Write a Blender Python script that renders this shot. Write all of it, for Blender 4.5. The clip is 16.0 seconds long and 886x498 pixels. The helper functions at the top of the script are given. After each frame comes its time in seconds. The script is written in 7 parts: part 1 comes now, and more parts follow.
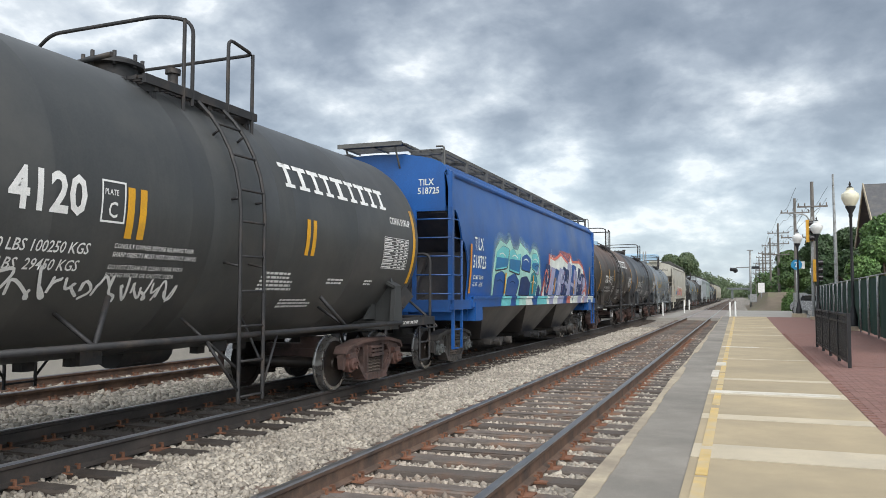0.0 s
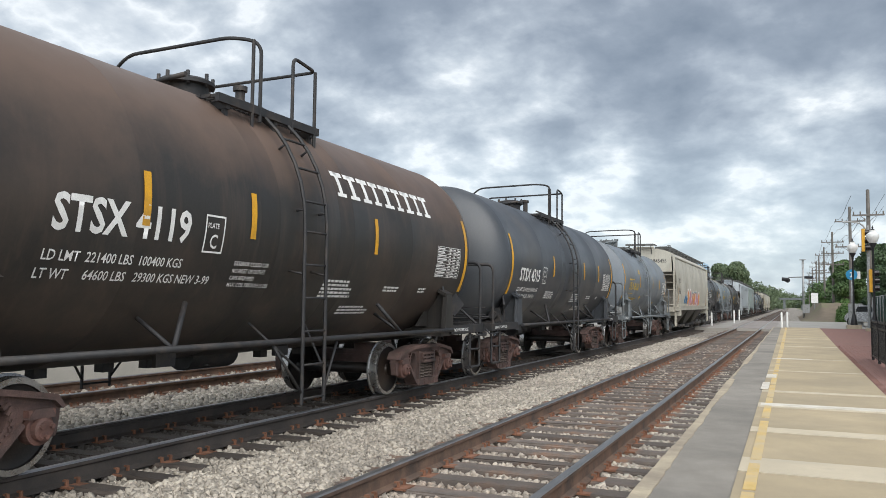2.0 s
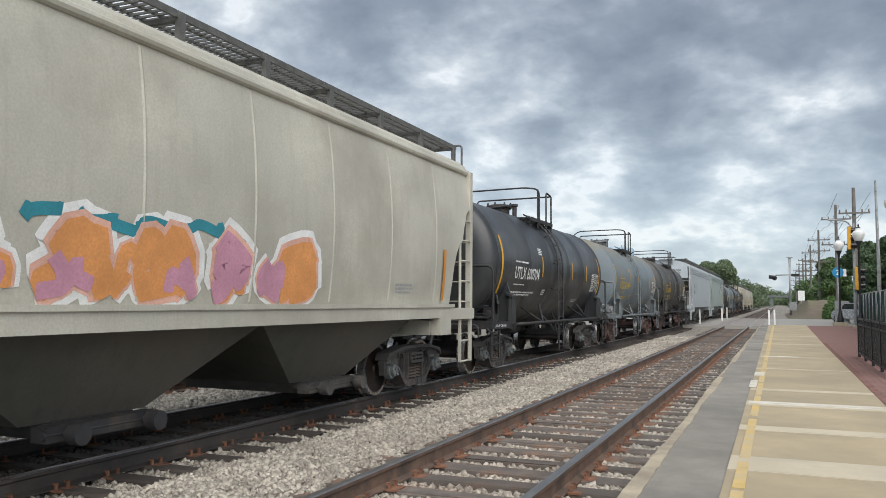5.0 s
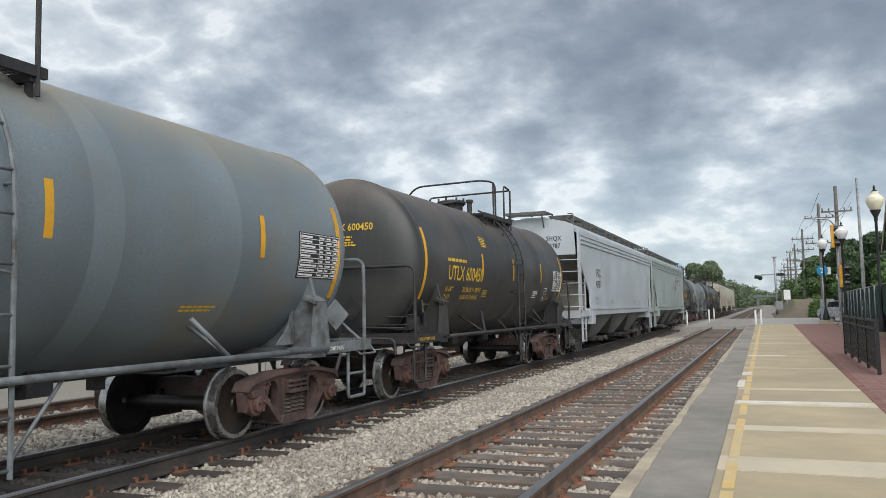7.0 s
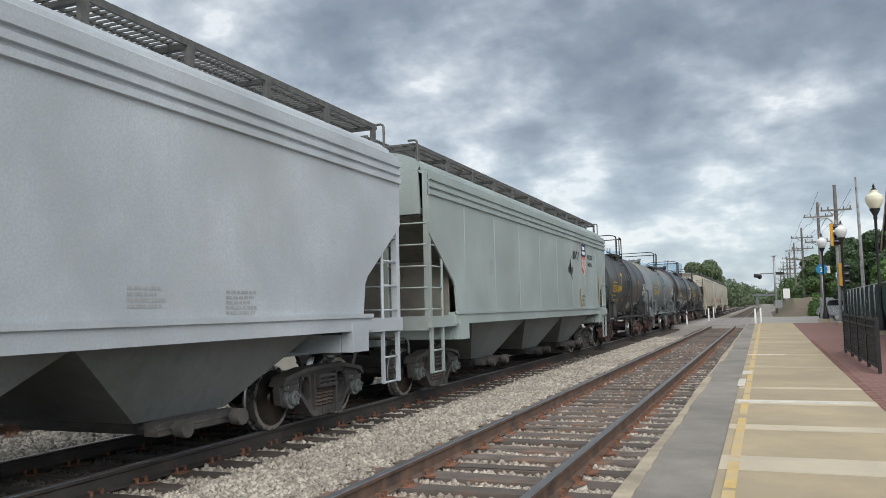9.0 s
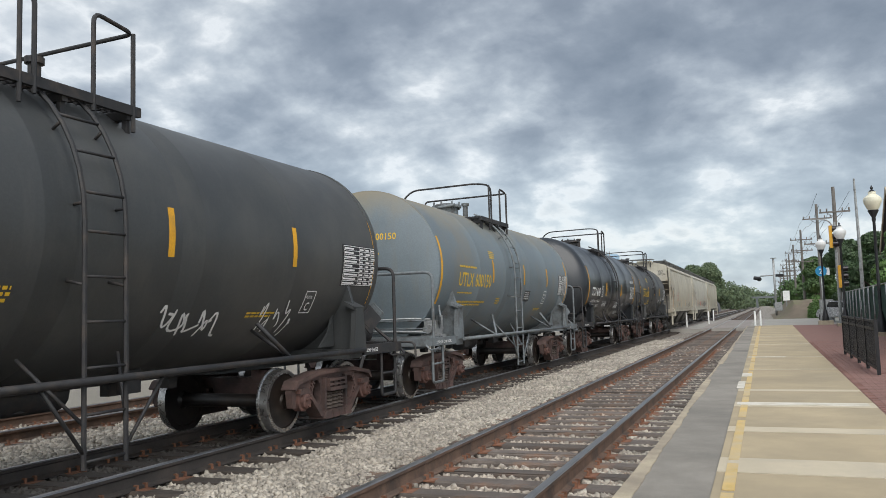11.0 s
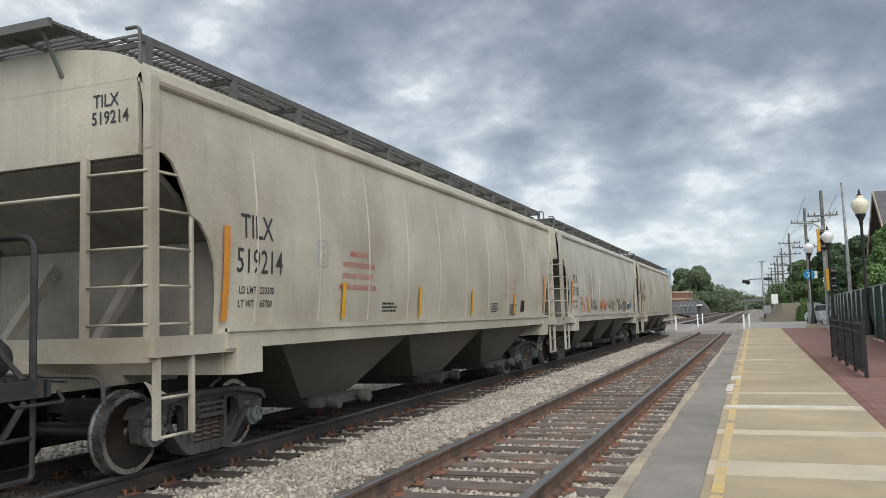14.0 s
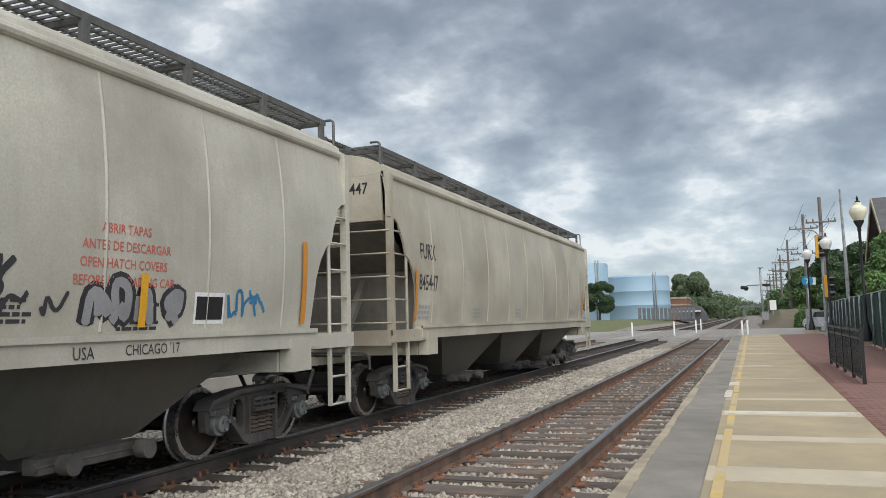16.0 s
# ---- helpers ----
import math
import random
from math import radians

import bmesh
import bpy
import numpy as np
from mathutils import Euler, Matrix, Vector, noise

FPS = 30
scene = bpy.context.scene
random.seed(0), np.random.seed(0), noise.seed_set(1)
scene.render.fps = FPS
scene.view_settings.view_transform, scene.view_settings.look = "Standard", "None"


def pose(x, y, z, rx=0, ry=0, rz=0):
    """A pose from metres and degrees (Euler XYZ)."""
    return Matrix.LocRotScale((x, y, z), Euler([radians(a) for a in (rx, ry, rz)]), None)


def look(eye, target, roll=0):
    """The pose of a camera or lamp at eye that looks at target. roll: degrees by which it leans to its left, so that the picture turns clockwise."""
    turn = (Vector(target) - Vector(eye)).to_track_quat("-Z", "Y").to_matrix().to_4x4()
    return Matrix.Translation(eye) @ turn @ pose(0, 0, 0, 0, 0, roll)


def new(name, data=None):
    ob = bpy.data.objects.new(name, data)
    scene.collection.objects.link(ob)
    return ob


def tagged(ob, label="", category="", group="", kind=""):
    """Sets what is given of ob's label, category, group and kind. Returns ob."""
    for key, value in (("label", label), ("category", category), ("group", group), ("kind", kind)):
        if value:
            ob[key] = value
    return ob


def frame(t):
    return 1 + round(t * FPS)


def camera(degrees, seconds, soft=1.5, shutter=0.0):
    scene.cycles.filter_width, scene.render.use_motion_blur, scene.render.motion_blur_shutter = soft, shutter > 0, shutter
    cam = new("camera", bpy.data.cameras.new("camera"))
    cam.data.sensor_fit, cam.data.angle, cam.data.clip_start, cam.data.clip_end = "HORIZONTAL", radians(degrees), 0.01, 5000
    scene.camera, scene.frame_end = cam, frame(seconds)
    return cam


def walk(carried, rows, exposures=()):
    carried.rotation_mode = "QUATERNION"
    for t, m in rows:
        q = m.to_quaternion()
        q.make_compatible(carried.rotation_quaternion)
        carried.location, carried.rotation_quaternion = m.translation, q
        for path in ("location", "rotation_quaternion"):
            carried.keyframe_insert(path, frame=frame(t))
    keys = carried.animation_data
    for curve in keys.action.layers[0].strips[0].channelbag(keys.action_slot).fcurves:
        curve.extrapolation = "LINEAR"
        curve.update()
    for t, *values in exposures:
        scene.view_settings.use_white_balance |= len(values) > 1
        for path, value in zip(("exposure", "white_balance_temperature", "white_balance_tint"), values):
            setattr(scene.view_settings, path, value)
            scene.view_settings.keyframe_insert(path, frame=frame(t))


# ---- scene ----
# x: to the right of the rails, y: along the line, z: up; the ballast top is 0, the rail heads are at 0.18.
EYE_Z = 1.58
RAIL_TOP = 0.18
PLAT = 0.28
NEAR_TRACK, TRAIN_TRACK, FAR_TRACK = -2.41, -6.41, -10.40

cam = camera(58.0, 16.0, soft=0.5, shutter=0.0)
walk(cam, [
    (0.0, pose(-0.032, -0.030, 1.562, 93.31, -0.13, 20.27)),
    (0.5, pose(-0.037, -0.026, 1.568, 93.38, -0.80, 20.78)),
    (1.0, pose(-0.046, 0.001, 1.556, 93.58, -1.01, 20.92)),
    (1.5, pose(-0.032, -0.023, 1.561, 93.73, -0.94, 22.30)),
    (2.0, pose(-0.015, -0.021, 1.565, 93.84, -0.60, 23.48)),
    (2.5, pose(-0.020, -0.016, 1.569, 93.64, -0.83, 23.64)),
    (3.0, pose(-0.027, -0.011, 1.560, 93.65, -0.94, 23.46)),
    (3.5, pose(-0.030, -0.022, 1.570, 93.51, -1.02, 23.42)),
    (4.0, pose(-0.028, -0.041, 1.577, 93.40, -1.11, 23.10)),
    (6.5, pose(-0.010, -0.023, 1.582, 94.45, 1.02, 22.06)),
    (7.0, pose(-0.007, 0.014, 1.571, 94.37, 1.18, 21.87)),
    (7.5, pose(-0.012, -0.022, 1.579, 94.29, 1.25, 21.70)),
    (8.0, pose(-0.021, 0.024, 1.575, 94.24, 1.20, 21.67)),
    (10.5, pose(-0.007, 0.017, 1.572, 94.62, 1.72, 22.04)),
    (11.0, pose(0.003, 0.005, 1.574, 94.68, 1.76, 21.84)),
    (11.5, pose(0.005, 0.019, 1.572, 94.81, 1.62, 21.69)),
    (12.0, pose(-0.006, 0.001, 1.571, 94.72, 1.22, 21.67)),
    (12.5, pose(-0.003, 0.008, 1.575, 94.75, 1.10, 21.66)),
    (13.0, pose(0.001, -0.021, 1.582, 94.61, 1.30, 21.49)),
    (13.5, pose(0.007, -0.004, 1.575, 94.58, 1.49, 21.20)),
    (14.0, pose(0.002, 0.007, 1.574, 94.88, 1.75, 21.13)),
    (14.5, pose(0.000, -0.000, 1.580, 95.08, 1.90, 21.04)),
    (15.0, pose(-0.005, -0.011, 1.580, 95.17, 1.84, 21.03)),
    (15.5, pose(-0.011, 0.026, 1.570, 95.15, 1.66, 20.91)),
    (16.0, pose(-0.001, -0.023, 1.573, 95.24, 1.56, 21.01)),
], exposures=[(0.0, 0.26), (2.0, 0.24), (4.0, 0.16), (6.5, 0.08), (8.0, 0.06), (12.5, 0.06), (14.0, 0.03), (16.0, 0.0)])

# ---- sky and light ----
SUN_DIR = Vector((0.42, -0.58, 0.70)).normalized()
SUN_ELEV, SUN_AZ = 44.4, 144.1
world = bpy.data.worlds.new("overcast_sky")
scene.world = world
world.use_nodes = True


def build_sky():
    nt = world.node_tree
    n, l = nt.nodes, nt.links
    n.clear()
    out = n.new("ShaderNodeOutputWorld")
    bg = n.new("ShaderNodeBackground")
    sky = n.new("ShaderNodeTexSky")
    sky.sky_type = "NISHITA"
    sky.sun_disc = False
    sky.sun_elevation, sky.sun_rotation = radians(SUN_ELEV), radians(SUN_AZ)
    co = n.new("ShaderNodeTexCoord")
    sep = n.new("ShaderNodeSeparateXYZ")
    l.new(co.outputs["Generated"], sep.inputs[0])

    def math_node(op, a, b=None, clamp=False):
        m = n.new("ShaderNodeMath")
        m.operation, m.use_clamp = op, clamp
        for k, v in enumerate((a, b)):
            if v is None:
                continue
            if isinstance(v, (int, float)):
                m.inputs[k].default_value = v
            else:
                l.new(v, m.inputs[k])
        return m.outputs[0]

    # a cloud deck: the direction is laid onto a flat layer, flattened towards the horizon
    up = math_node("MAXIMUM", sep.outputs[2], 0.0)
    den = math_node("ADD", up, 0.40)
    px = math_node("DIVIDE", sep.outputs[0], den)
    py = math_node("DIVIDE", sep.outputs[1], den)
    comb = n.new("ShaderNodeCombineXYZ")
    l.new(px, comb.inputs[0])
    l.new(py, comb.inputs[1])

    def cloud(scale, detail, rough, dist, w):
        mp = n.new("ShaderNodeMapping")
        mp.inputs["Location"].default_value = (w, w * 0.7, w * 1.3)
        mp.inputs["Scale"].default_value = (scale, scale, scale)
        l.new(comb.outputs[0], mp.inputs[0])
        t = n.new("ShaderNodeTexNoise")
        t.inputs["Scale"].default_value = 1.0
        t.inputs["Detail"].default_value = detail
        t.inputs["Roughness"].default_value = rough
        t.inputs["Distortion"].default_value = dist
        l.new(mp.outputs[0], t.inputs["Vector"])
        return t.outputs["Fac"]

    def ramp(fac, stops):
        r = n.new("ShaderNodeValToRGB")
        e = r.color_ramp.elements
        while len(e) > 1:
            e.remove(e[-1])
        e[0].position, e[0].color = stops[0][0], (*stops[0][1], 1)
        for p, c in stops[1:]:
            x = e.new(p)
            x.color = (*c, 1)
        l.new(fac, r.inputs[0])
        return r.outputs[0]

    big = cloud(2.0, 3.0, 0.5, 0.2, 3.1)
    mid = cloud(4.6, 9.0, 0.55, 0.1, 7.7)
    mix = math_node("ADD", math_node("MULTIPLY", big, 0.45), math_node("MULTIPLY", mid, 0.55))
    mix = math_node("ADD", mix, 0.020)
    # the deck is thicker high up and to the right of the line
    high = n.new("ShaderNodeMapRange")
    high.interpolation_type = "SMOOTHSTEP"
    high.inputs["From Min"].default_value, high.inputs["From Max"].default_value = 0.16, 0.32
    l.new(up, high.inputs["Value"])
    side = n.new("ShaderNodeMapRange")
    side.interpolation_type = "SMOOTHSTEP"
    side.inputs["From Min"].default_value, side.inputs["From Max"].default_value = -0.52, 0.0
    l.new(sep.outputs[0], side.inputs["Value"])
    mix = math_node("SUBTRACT", mix, math_node("MULTIPLY", math_node("MULTIPLY", high.outputs[0], side.outputs[0]), 0.10))
    mix = math_node("SUBTRACT", mix, math_node("MULTIPLY", math_node("ADD", sep.outputs[0], 0.42), 0.06))
    # dark bellies, lit ragged rims, pale tops
    deck = ramp(mix, [(0.33, (0.165, 0.195, 0.235)), (0.42, (0.245, 0.28, 0.325)), (0.47, (0.34, 0.38, 0.425)), (0.505, (0.44, 0.485, 0.525)), (0.535, (0.56, 0.60, 0.63)),
                      (0.56, (0.74, 0.77, 0.785)), (0.59, (0.57, 0.61, 0.64)), (0.64, (0.43, 0.475, 0.52)), (0.72, (0.52, 0.56, 0.59))])
    # towards the horizon the deck grows pale and thin, with blue showing through
    low = ramp(up, [(0.0, (1, 1, 1)), (0.07, (0.75, 0.75, 0.75)), (0.22, (0, 0, 0))])
    haze = ramp(mix, [(0.40, (0.36, 0.43, 0.50)), (0.49, (0.44, 0.52, 0.59)), (0.54, (0.56, 0.63, 0.68)), (0.58, (0.76, 0.79, 0.80)), (0.63, (0.55, 0.61, 0.65))])
    m1 = n.new("ShaderNodeMix")
    m1.data_type = "RGBA"
    l.new(low, m1.inputs["Factor"])
    l.new(deck, m1.inputs["A"])
    l.new(haze, m1.inputs["B"])
    # the cloud is brightest around the hidden sun
    dot = n.new("ShaderNodeVectorMath")
    dot.operation = "DOT_PRODUCT"
    dot.inputs[1].default_value = SUN_DIR
    l.new(co.outputs["Generated"], dot.inputs[0])
    glow = math_node("POWER", math_node("MAXIMUM", dot.outputs["Value"], 0.0), 2.0)
    lift = math_node("ADD", math_node("MULTIPLY", glow, 1.6), 1.0)
    gm = n.new("ShaderNodeMix")
    gm.data_type, gm.blend_type = "RGBA", "MULTIPLY"
    gm.inputs["Factor"].default_value = 1.0
    l.new(m1.outputs["Result"], gm.inputs["A"])
    l.new(lift, gm.inputs["B"])
    m1 = gm
    # the clear sky behind adds its share
    sc = n.new("ShaderNodeMix")
    sc.data_type, sc.blend_type = "RGBA", "ADD"
    sc.inputs["Factor"].default_value = 0.02
    l.new(m1.outputs["Result"], sc.inputs["A"])
    l.new(sky.outputs[0], sc.inputs["B"])
    l.new(sc.outputs["Result"], bg.inputs[0])
    bg.inputs[1].default_value = 1.0
    l.new(bg.outputs[0], out.inputs[0])


build_sky()
sun_data = bpy.data.lights.new("sun", "SUN")
sun_data.energy, sun_data.angle, sun_data.color = 2.9, radians(65), (1.0, 0.96, 0.90)
sun = new("sun", sun_data)
sun.matrix_world = look(SUN_DIR * 100, (0, 0, 0))


# ---- materials ----
def nodes_of(name):
    m = bpy.data.materials.new(name)
    m.use_nodes = True
    nt = m.node_tree
    return m, nt.nodes, nt.links, nt.nodes["Principled BSDF"]


def noise_tex(n, l, vec, scale, detail=4.0, rough=0.55, stretch=(1, 1, 1)):
    mp = n.new("ShaderNodeMapping")
    mp.inputs["Scale"].default_value = stretch
    l.new(vec, mp.inputs[0])
    t = n.new("ShaderNodeTexNoise")
    t.inputs["Scale"].default_value = scale
    t.inputs["Detail"].default_value = detail
    t.inputs["Roughness"].default_value = rough
    l.new(mp.outputs[0], t.inputs["Vector"])
    return t.outputs["Fac"]


def ramp_val(n, l, fac, a, b, lo=0.0, hi=1.0):
    r = n.new("ShaderNodeMapRange")
    r.inputs["From Min"].default_value, r.inputs["From Max"].default_value = a, b
    r.inputs["To Min"].default_value, r.inputs["To Max"].default_value = lo, hi
    l.new(fac, r.inputs["Value"])
    return r.outputs[0]


def mix_col(n, l, fac, a, b, blend="MIX"):
    m = n.new("ShaderNodeMix")
    m.data_type, m.blend_type = "RGBA", blend
    for key, v in (("Factor", fac), ("A", a), ("B", b)):
        if isinstance(v, (int, float)):
            m.inputs[key].default_value = v
        elif isinstance(v, tuple):
            m.inputs[key].default_value = (*v, 1)
        else:
            l.new(v, m.inputs[key])
    return m.outputs["Result"]


def bump(n, l, bsdf, height, strength, dist=0.01):
    b = n.new("ShaderNodeBump")
    b.inputs["Strength"].default_value, b.inputs["Distance"].default_value = strength, dist
    l.new(height, b.inputs["Height"])
    l.new(b.outputs[0], bsdf.inputs["Normal"])


def surface(name, base, rough=0.6, metal=0.0, vary=0.25, scale=6.0, fine=60.0, bumps=0.15, dirt=None, dirt_amount=0.0,
            streaks=0.0, per_object=0.0, per_island=0.0, coat=0.0, dust=None, dust_from=2.2):
    """A painted, stone, wood or metal surface: base colour with a broad and a fine variation, dirt in blotches and runs."""
    m, n, l, bsdf = nodes_of(name)
    co = n.new("ShaderNodeTexCoord").outputs["Object"]
    broad = noise_tex(n, l, co, scale, 5.0)
    grain = noise_tex(n, l, co, fine, 3.0)
    dark = tuple(c * (1 - vary) for c in base)
    light = tuple(min(1.0, c * (1 + vary)) for c in base)
    col = mix_col(n, l, ramp_val(n, l, broad, 0.3, 0.7), dark, light)
    col = mix_col(n, l, ramp_val(n, l, grain, 0.35, 0.65, 0.0, 0.35), col, tuple(c * 0.6 for c in base))
    if dirt:
        blot = noise_tex(n, l, co, scale * 0.4, 8.0, 0.65)
        col = mix_col(n, l, ramp_val(n, l, blot, 0.62 - 0.35 * dirt_amount, 0.8 - 0.2 * dirt_amount), col, dirt)
        if streaks:
            run = noise_tex(n, l, co, 9.0, 4.0, 0.6, (1.0, 1.0, 0.07))
            col = mix_col(n, l, ramp_val(n, l, run, 0.52, 0.78, 0.0, streaks), col, dirt)
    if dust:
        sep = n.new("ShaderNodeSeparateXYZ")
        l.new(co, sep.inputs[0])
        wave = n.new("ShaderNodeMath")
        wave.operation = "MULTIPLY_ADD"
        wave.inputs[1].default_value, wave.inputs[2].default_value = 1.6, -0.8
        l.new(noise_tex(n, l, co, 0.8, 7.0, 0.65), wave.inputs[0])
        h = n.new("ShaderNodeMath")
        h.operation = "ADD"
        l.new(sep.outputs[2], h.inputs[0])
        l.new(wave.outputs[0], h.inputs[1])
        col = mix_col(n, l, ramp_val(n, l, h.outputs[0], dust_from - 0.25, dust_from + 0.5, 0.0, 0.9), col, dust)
    if per_object:
        info = n.new("ShaderNodeObjectInfo").outputs["Random"]
        col = mix_col(n, l, ramp_val(n, l, info, 0, 1, 0, per_object), col, tuple(c * 0.45 for c in base))
    if per_island:
        isl = n.new("ShaderNodeNewGeometry").outputs["Random Per Island"]
        col = mix_col(n, l, ramp_val(n, l, isl, 0, 1, 0, per_island), col, tuple(c * 0.35 for c in base))
    l.new(col, bsdf.inputs["Base Color"])
    l.new(ramp_val(n, l, broad, 0.3, 0.7, max(0.05, rough - 0.08), min(1, rough + 0.1)), bsdf.inputs["Roughness"])
    bsdf.inputs["Metallic"].default_value = metal
    if coat:
        bsdf.inputs["Coat Weight"].default_value = coat
        bsdf.inputs["Coat Roughness"].default_value = 0.14
        bsdf.inputs["Specular IOR Level"].default_value = 0.6
    if bumps:
        bump(n, l, bsdf, grain, bumps)
    return m


def plain(name, base, rough=0.5, metal=0.0):
    return surface(name, base, rough, metal, vary=0.12, scale=8, fine=90, bumps=0.03)


M = {}
GRIME = (0.055, 0.045, 0.036)
M["steel"] = surface("worn_wheel_steel", (0.42, 0.41, 0.40), 0.28, 0.9, 0.2, 12, 120, 0.05)
M["wheel"] = surface("oily_wheel_face", (0.024, 0.021, 0.020), 0.38, 0.3, 0.4, 5, 60, 0.15, (0.055, 0.040, 0.032), 0.4)
M["truck_red"] = surface("rusty_cast_steel", (0.135, 0.082, 0.070), 0.7, 0.0, 0.35, 5, 70, 0.5, (0.034, 0.028, 0.027), 0.6)
M["bearing_red"] = surface("red_oxide_bearing_cap", (0.155, 0.078, 0.062), 0.7, 0.0, 0.3, 9, 80, 0.4, (0.07, 0.045, 0.04), 0.5)
M["bearing_grey"] = surface("grey_green_bearing_cap", (0.17, 0.19, 0.19), 0.6, 0.1, 0.3, 9, 80, 0.3, (0.06, 0.055, 0.05), 0.5)
M["truck_grey"] = surface("sooty_cast_steel", (0.058, 0.054, 0.052), 0.62, 0.0, 0.35, 6, 80, 0.4, (0.10, 0.088, 0.078), 0.35)
M["black_iron"] = surface("black_ironwork", (0.028, 0.028, 0.030), 0.6, 0.1, 0.35, 10, 90, 0.2, (0.07, 0.055, 0.045), 0.35)
M["grey_iron"] = surface("grey_ironwork", (0.17, 0.19, 0.20), 0.6, 0.1, 0.3, 10, 90, 0.2, GRIME, 0.4)
M["galv"] = surface("galvanised_steel", (0.36, 0.37, 0.37), 0.5, 0.5, 0.2, 12, 90, 0.1, (0.12, 0.11, 0.10), 0.3)
M["spring"] = surface("spring_steel", (0.12, 0.095, 0.08), 0.7, 0.2, 0.3, 20, 120, 0.2)
M["yellow"] = surface("yellow_reflective_tape", (0.72, 0.37, 0.02), 0.5, 0, 0.12, 4, 60, 0.05, (0.30, 0.17, 0.05), 0.2)
M["yellow_ink"] = plain("yellow_stencil_paint", (0.72, 0.46, 0.03))
M["white_ink"] = plain("white_stencil_paint", (0.80, 0.80, 0.78))
M["grey_ink"] = plain("faded_grey_stencil_paint", (0.34, 0.35, 0.35))
M["black_ink"] = plain("black_stencil_paint", (0.035, 0.035, 0.04))
M["red_ink"] = plain("faded_red_stencil_paint", (0.55, 0.13, 0.10))
M["pink_ink"] = plain("faded_pink_stencil_paint", (0.60, 0.36, 0.31))
M["orange_tape"] = plain("orange_reflective_tape", (0.62, 0.25, 0.03))
M["panel_black"] = plain("black_label_panel", (0.012, 0.012, 0.014))
for key, c in dict(cyan=(0.16, 0.56, 0.58), mint=(0.38, 0.66, 0.58), teal=(0.03, 0.24, 0.30), navy=(0.015, 0.04, 0.13), pale=(0.74, 0.78, 0.72),
                   coral=(0.62, 0.18, 0.13), salmon=(0.72, 0.42, 0.33), orange=(0.70, 0.30, 0.10), rose=(0.55, 0.27, 0.36),
                   lilac=(0.36, 0.38, 0.55), silver=(0.28, 0.28, 0.29), azure=(0.03, 0.18, 0.36), lime=(0.60, 0.66, 0.36)).items():
    M["spray_" + key] = surface("spray_paint_" + key, c, 0.55, 0, 0.18, 3, 40, 0.05)


for key, c, a in (("mist_mint", (0.45, 0.66, 0.60), 0.34), ("mist_thin", (0.40, 0.60, 0.62), 0.13), ("mist_coral", (0.62, 0.22, 0.18), 0.40)):
    M["spray_" + key] = surface("thin_spray_" + key, c, 0.6, 0, 0.2, 3, 40, 0.0)
    M["spray_" + key].node_tree.nodes["Principled BSDF"].inputs["Alpha"].default_value = a


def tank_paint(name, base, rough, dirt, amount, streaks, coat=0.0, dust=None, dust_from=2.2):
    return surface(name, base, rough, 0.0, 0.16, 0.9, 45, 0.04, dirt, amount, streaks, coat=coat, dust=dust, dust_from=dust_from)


M["tank_black"] = tank_paint("black_tank_paint", (0.028, 0.030, 0.033), 0.44, (0.066, 0.066, 0.064), 0.3, 0.3, 0.1)
M["tank_gloss"] = tank_paint("glossy_black_tank_paint", (0.022, 0.025, 0.029), 0.36, (0.05, 0.05, 0.05), 0.15, 0.15, 0.12)
M["tank_dark"] = tank_paint("dull_charcoal_tank_paint", (0.046, 0.049, 0.050), 0.52, (0.082, 0.080, 0.074), 0.35, 0.3, 0.08)
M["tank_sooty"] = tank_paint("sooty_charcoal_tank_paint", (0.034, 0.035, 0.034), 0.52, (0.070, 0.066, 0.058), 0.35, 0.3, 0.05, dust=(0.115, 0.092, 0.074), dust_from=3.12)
M["tank_slate"] = tank_paint("slate_grey_tank_paint", (0.050, 0.056, 0.065), 0.46, (0.09, 0.085, 0.08), 0.25, 0.25, 0.08)
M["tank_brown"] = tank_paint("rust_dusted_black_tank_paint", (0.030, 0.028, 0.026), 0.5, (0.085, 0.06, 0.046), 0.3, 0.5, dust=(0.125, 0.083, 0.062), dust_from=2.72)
M["tank_grey"] = tank_paint("grey_tank_paint", (0.175, 0.20, 0.225), 0.42, (0.13, 0.13, 0.125), 0.3, 0.3)
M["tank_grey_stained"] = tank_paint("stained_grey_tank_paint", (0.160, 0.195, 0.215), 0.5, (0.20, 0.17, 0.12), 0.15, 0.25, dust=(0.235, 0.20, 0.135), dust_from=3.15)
M["hop_blue"] = tank_paint("blue_hopper_paint", (0.014, 0.095, 0.33), 0.38, (0.03, 0.06, 0.15), 0.25, 0.2)
M["hop_beige"] = tank_paint("beige_hopper_paint", (0.50, 0.48, 0.41), 0.5, (0.30, 0.27, 0.22), 0.3, 0.3)
M["hop_tan"] = tank_paint("tan_hopper_paint", (0.49, 0.46, 0.375), 0.5, (0.28, 0.24, 0.18), 0.35, 0.35)
M["hop_white"] = tank_paint("pale_grey_hopper_paint", (0.45, 0.49, 0.52), 0.45, (0.36, 0.37, 0.37), 0.2, 0.2)
M["hop_green"] = tank_paint("pale_grey_green_hopper_paint", (0.34, 0.40, 0.385), 0.5, (0.28, 0.30, 0.28), 0.25, 0.3)
# bay paints: grime, and the shade under the car darkened into the base colour
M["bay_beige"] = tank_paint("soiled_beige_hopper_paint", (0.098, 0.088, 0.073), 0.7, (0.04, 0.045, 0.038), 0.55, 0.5)
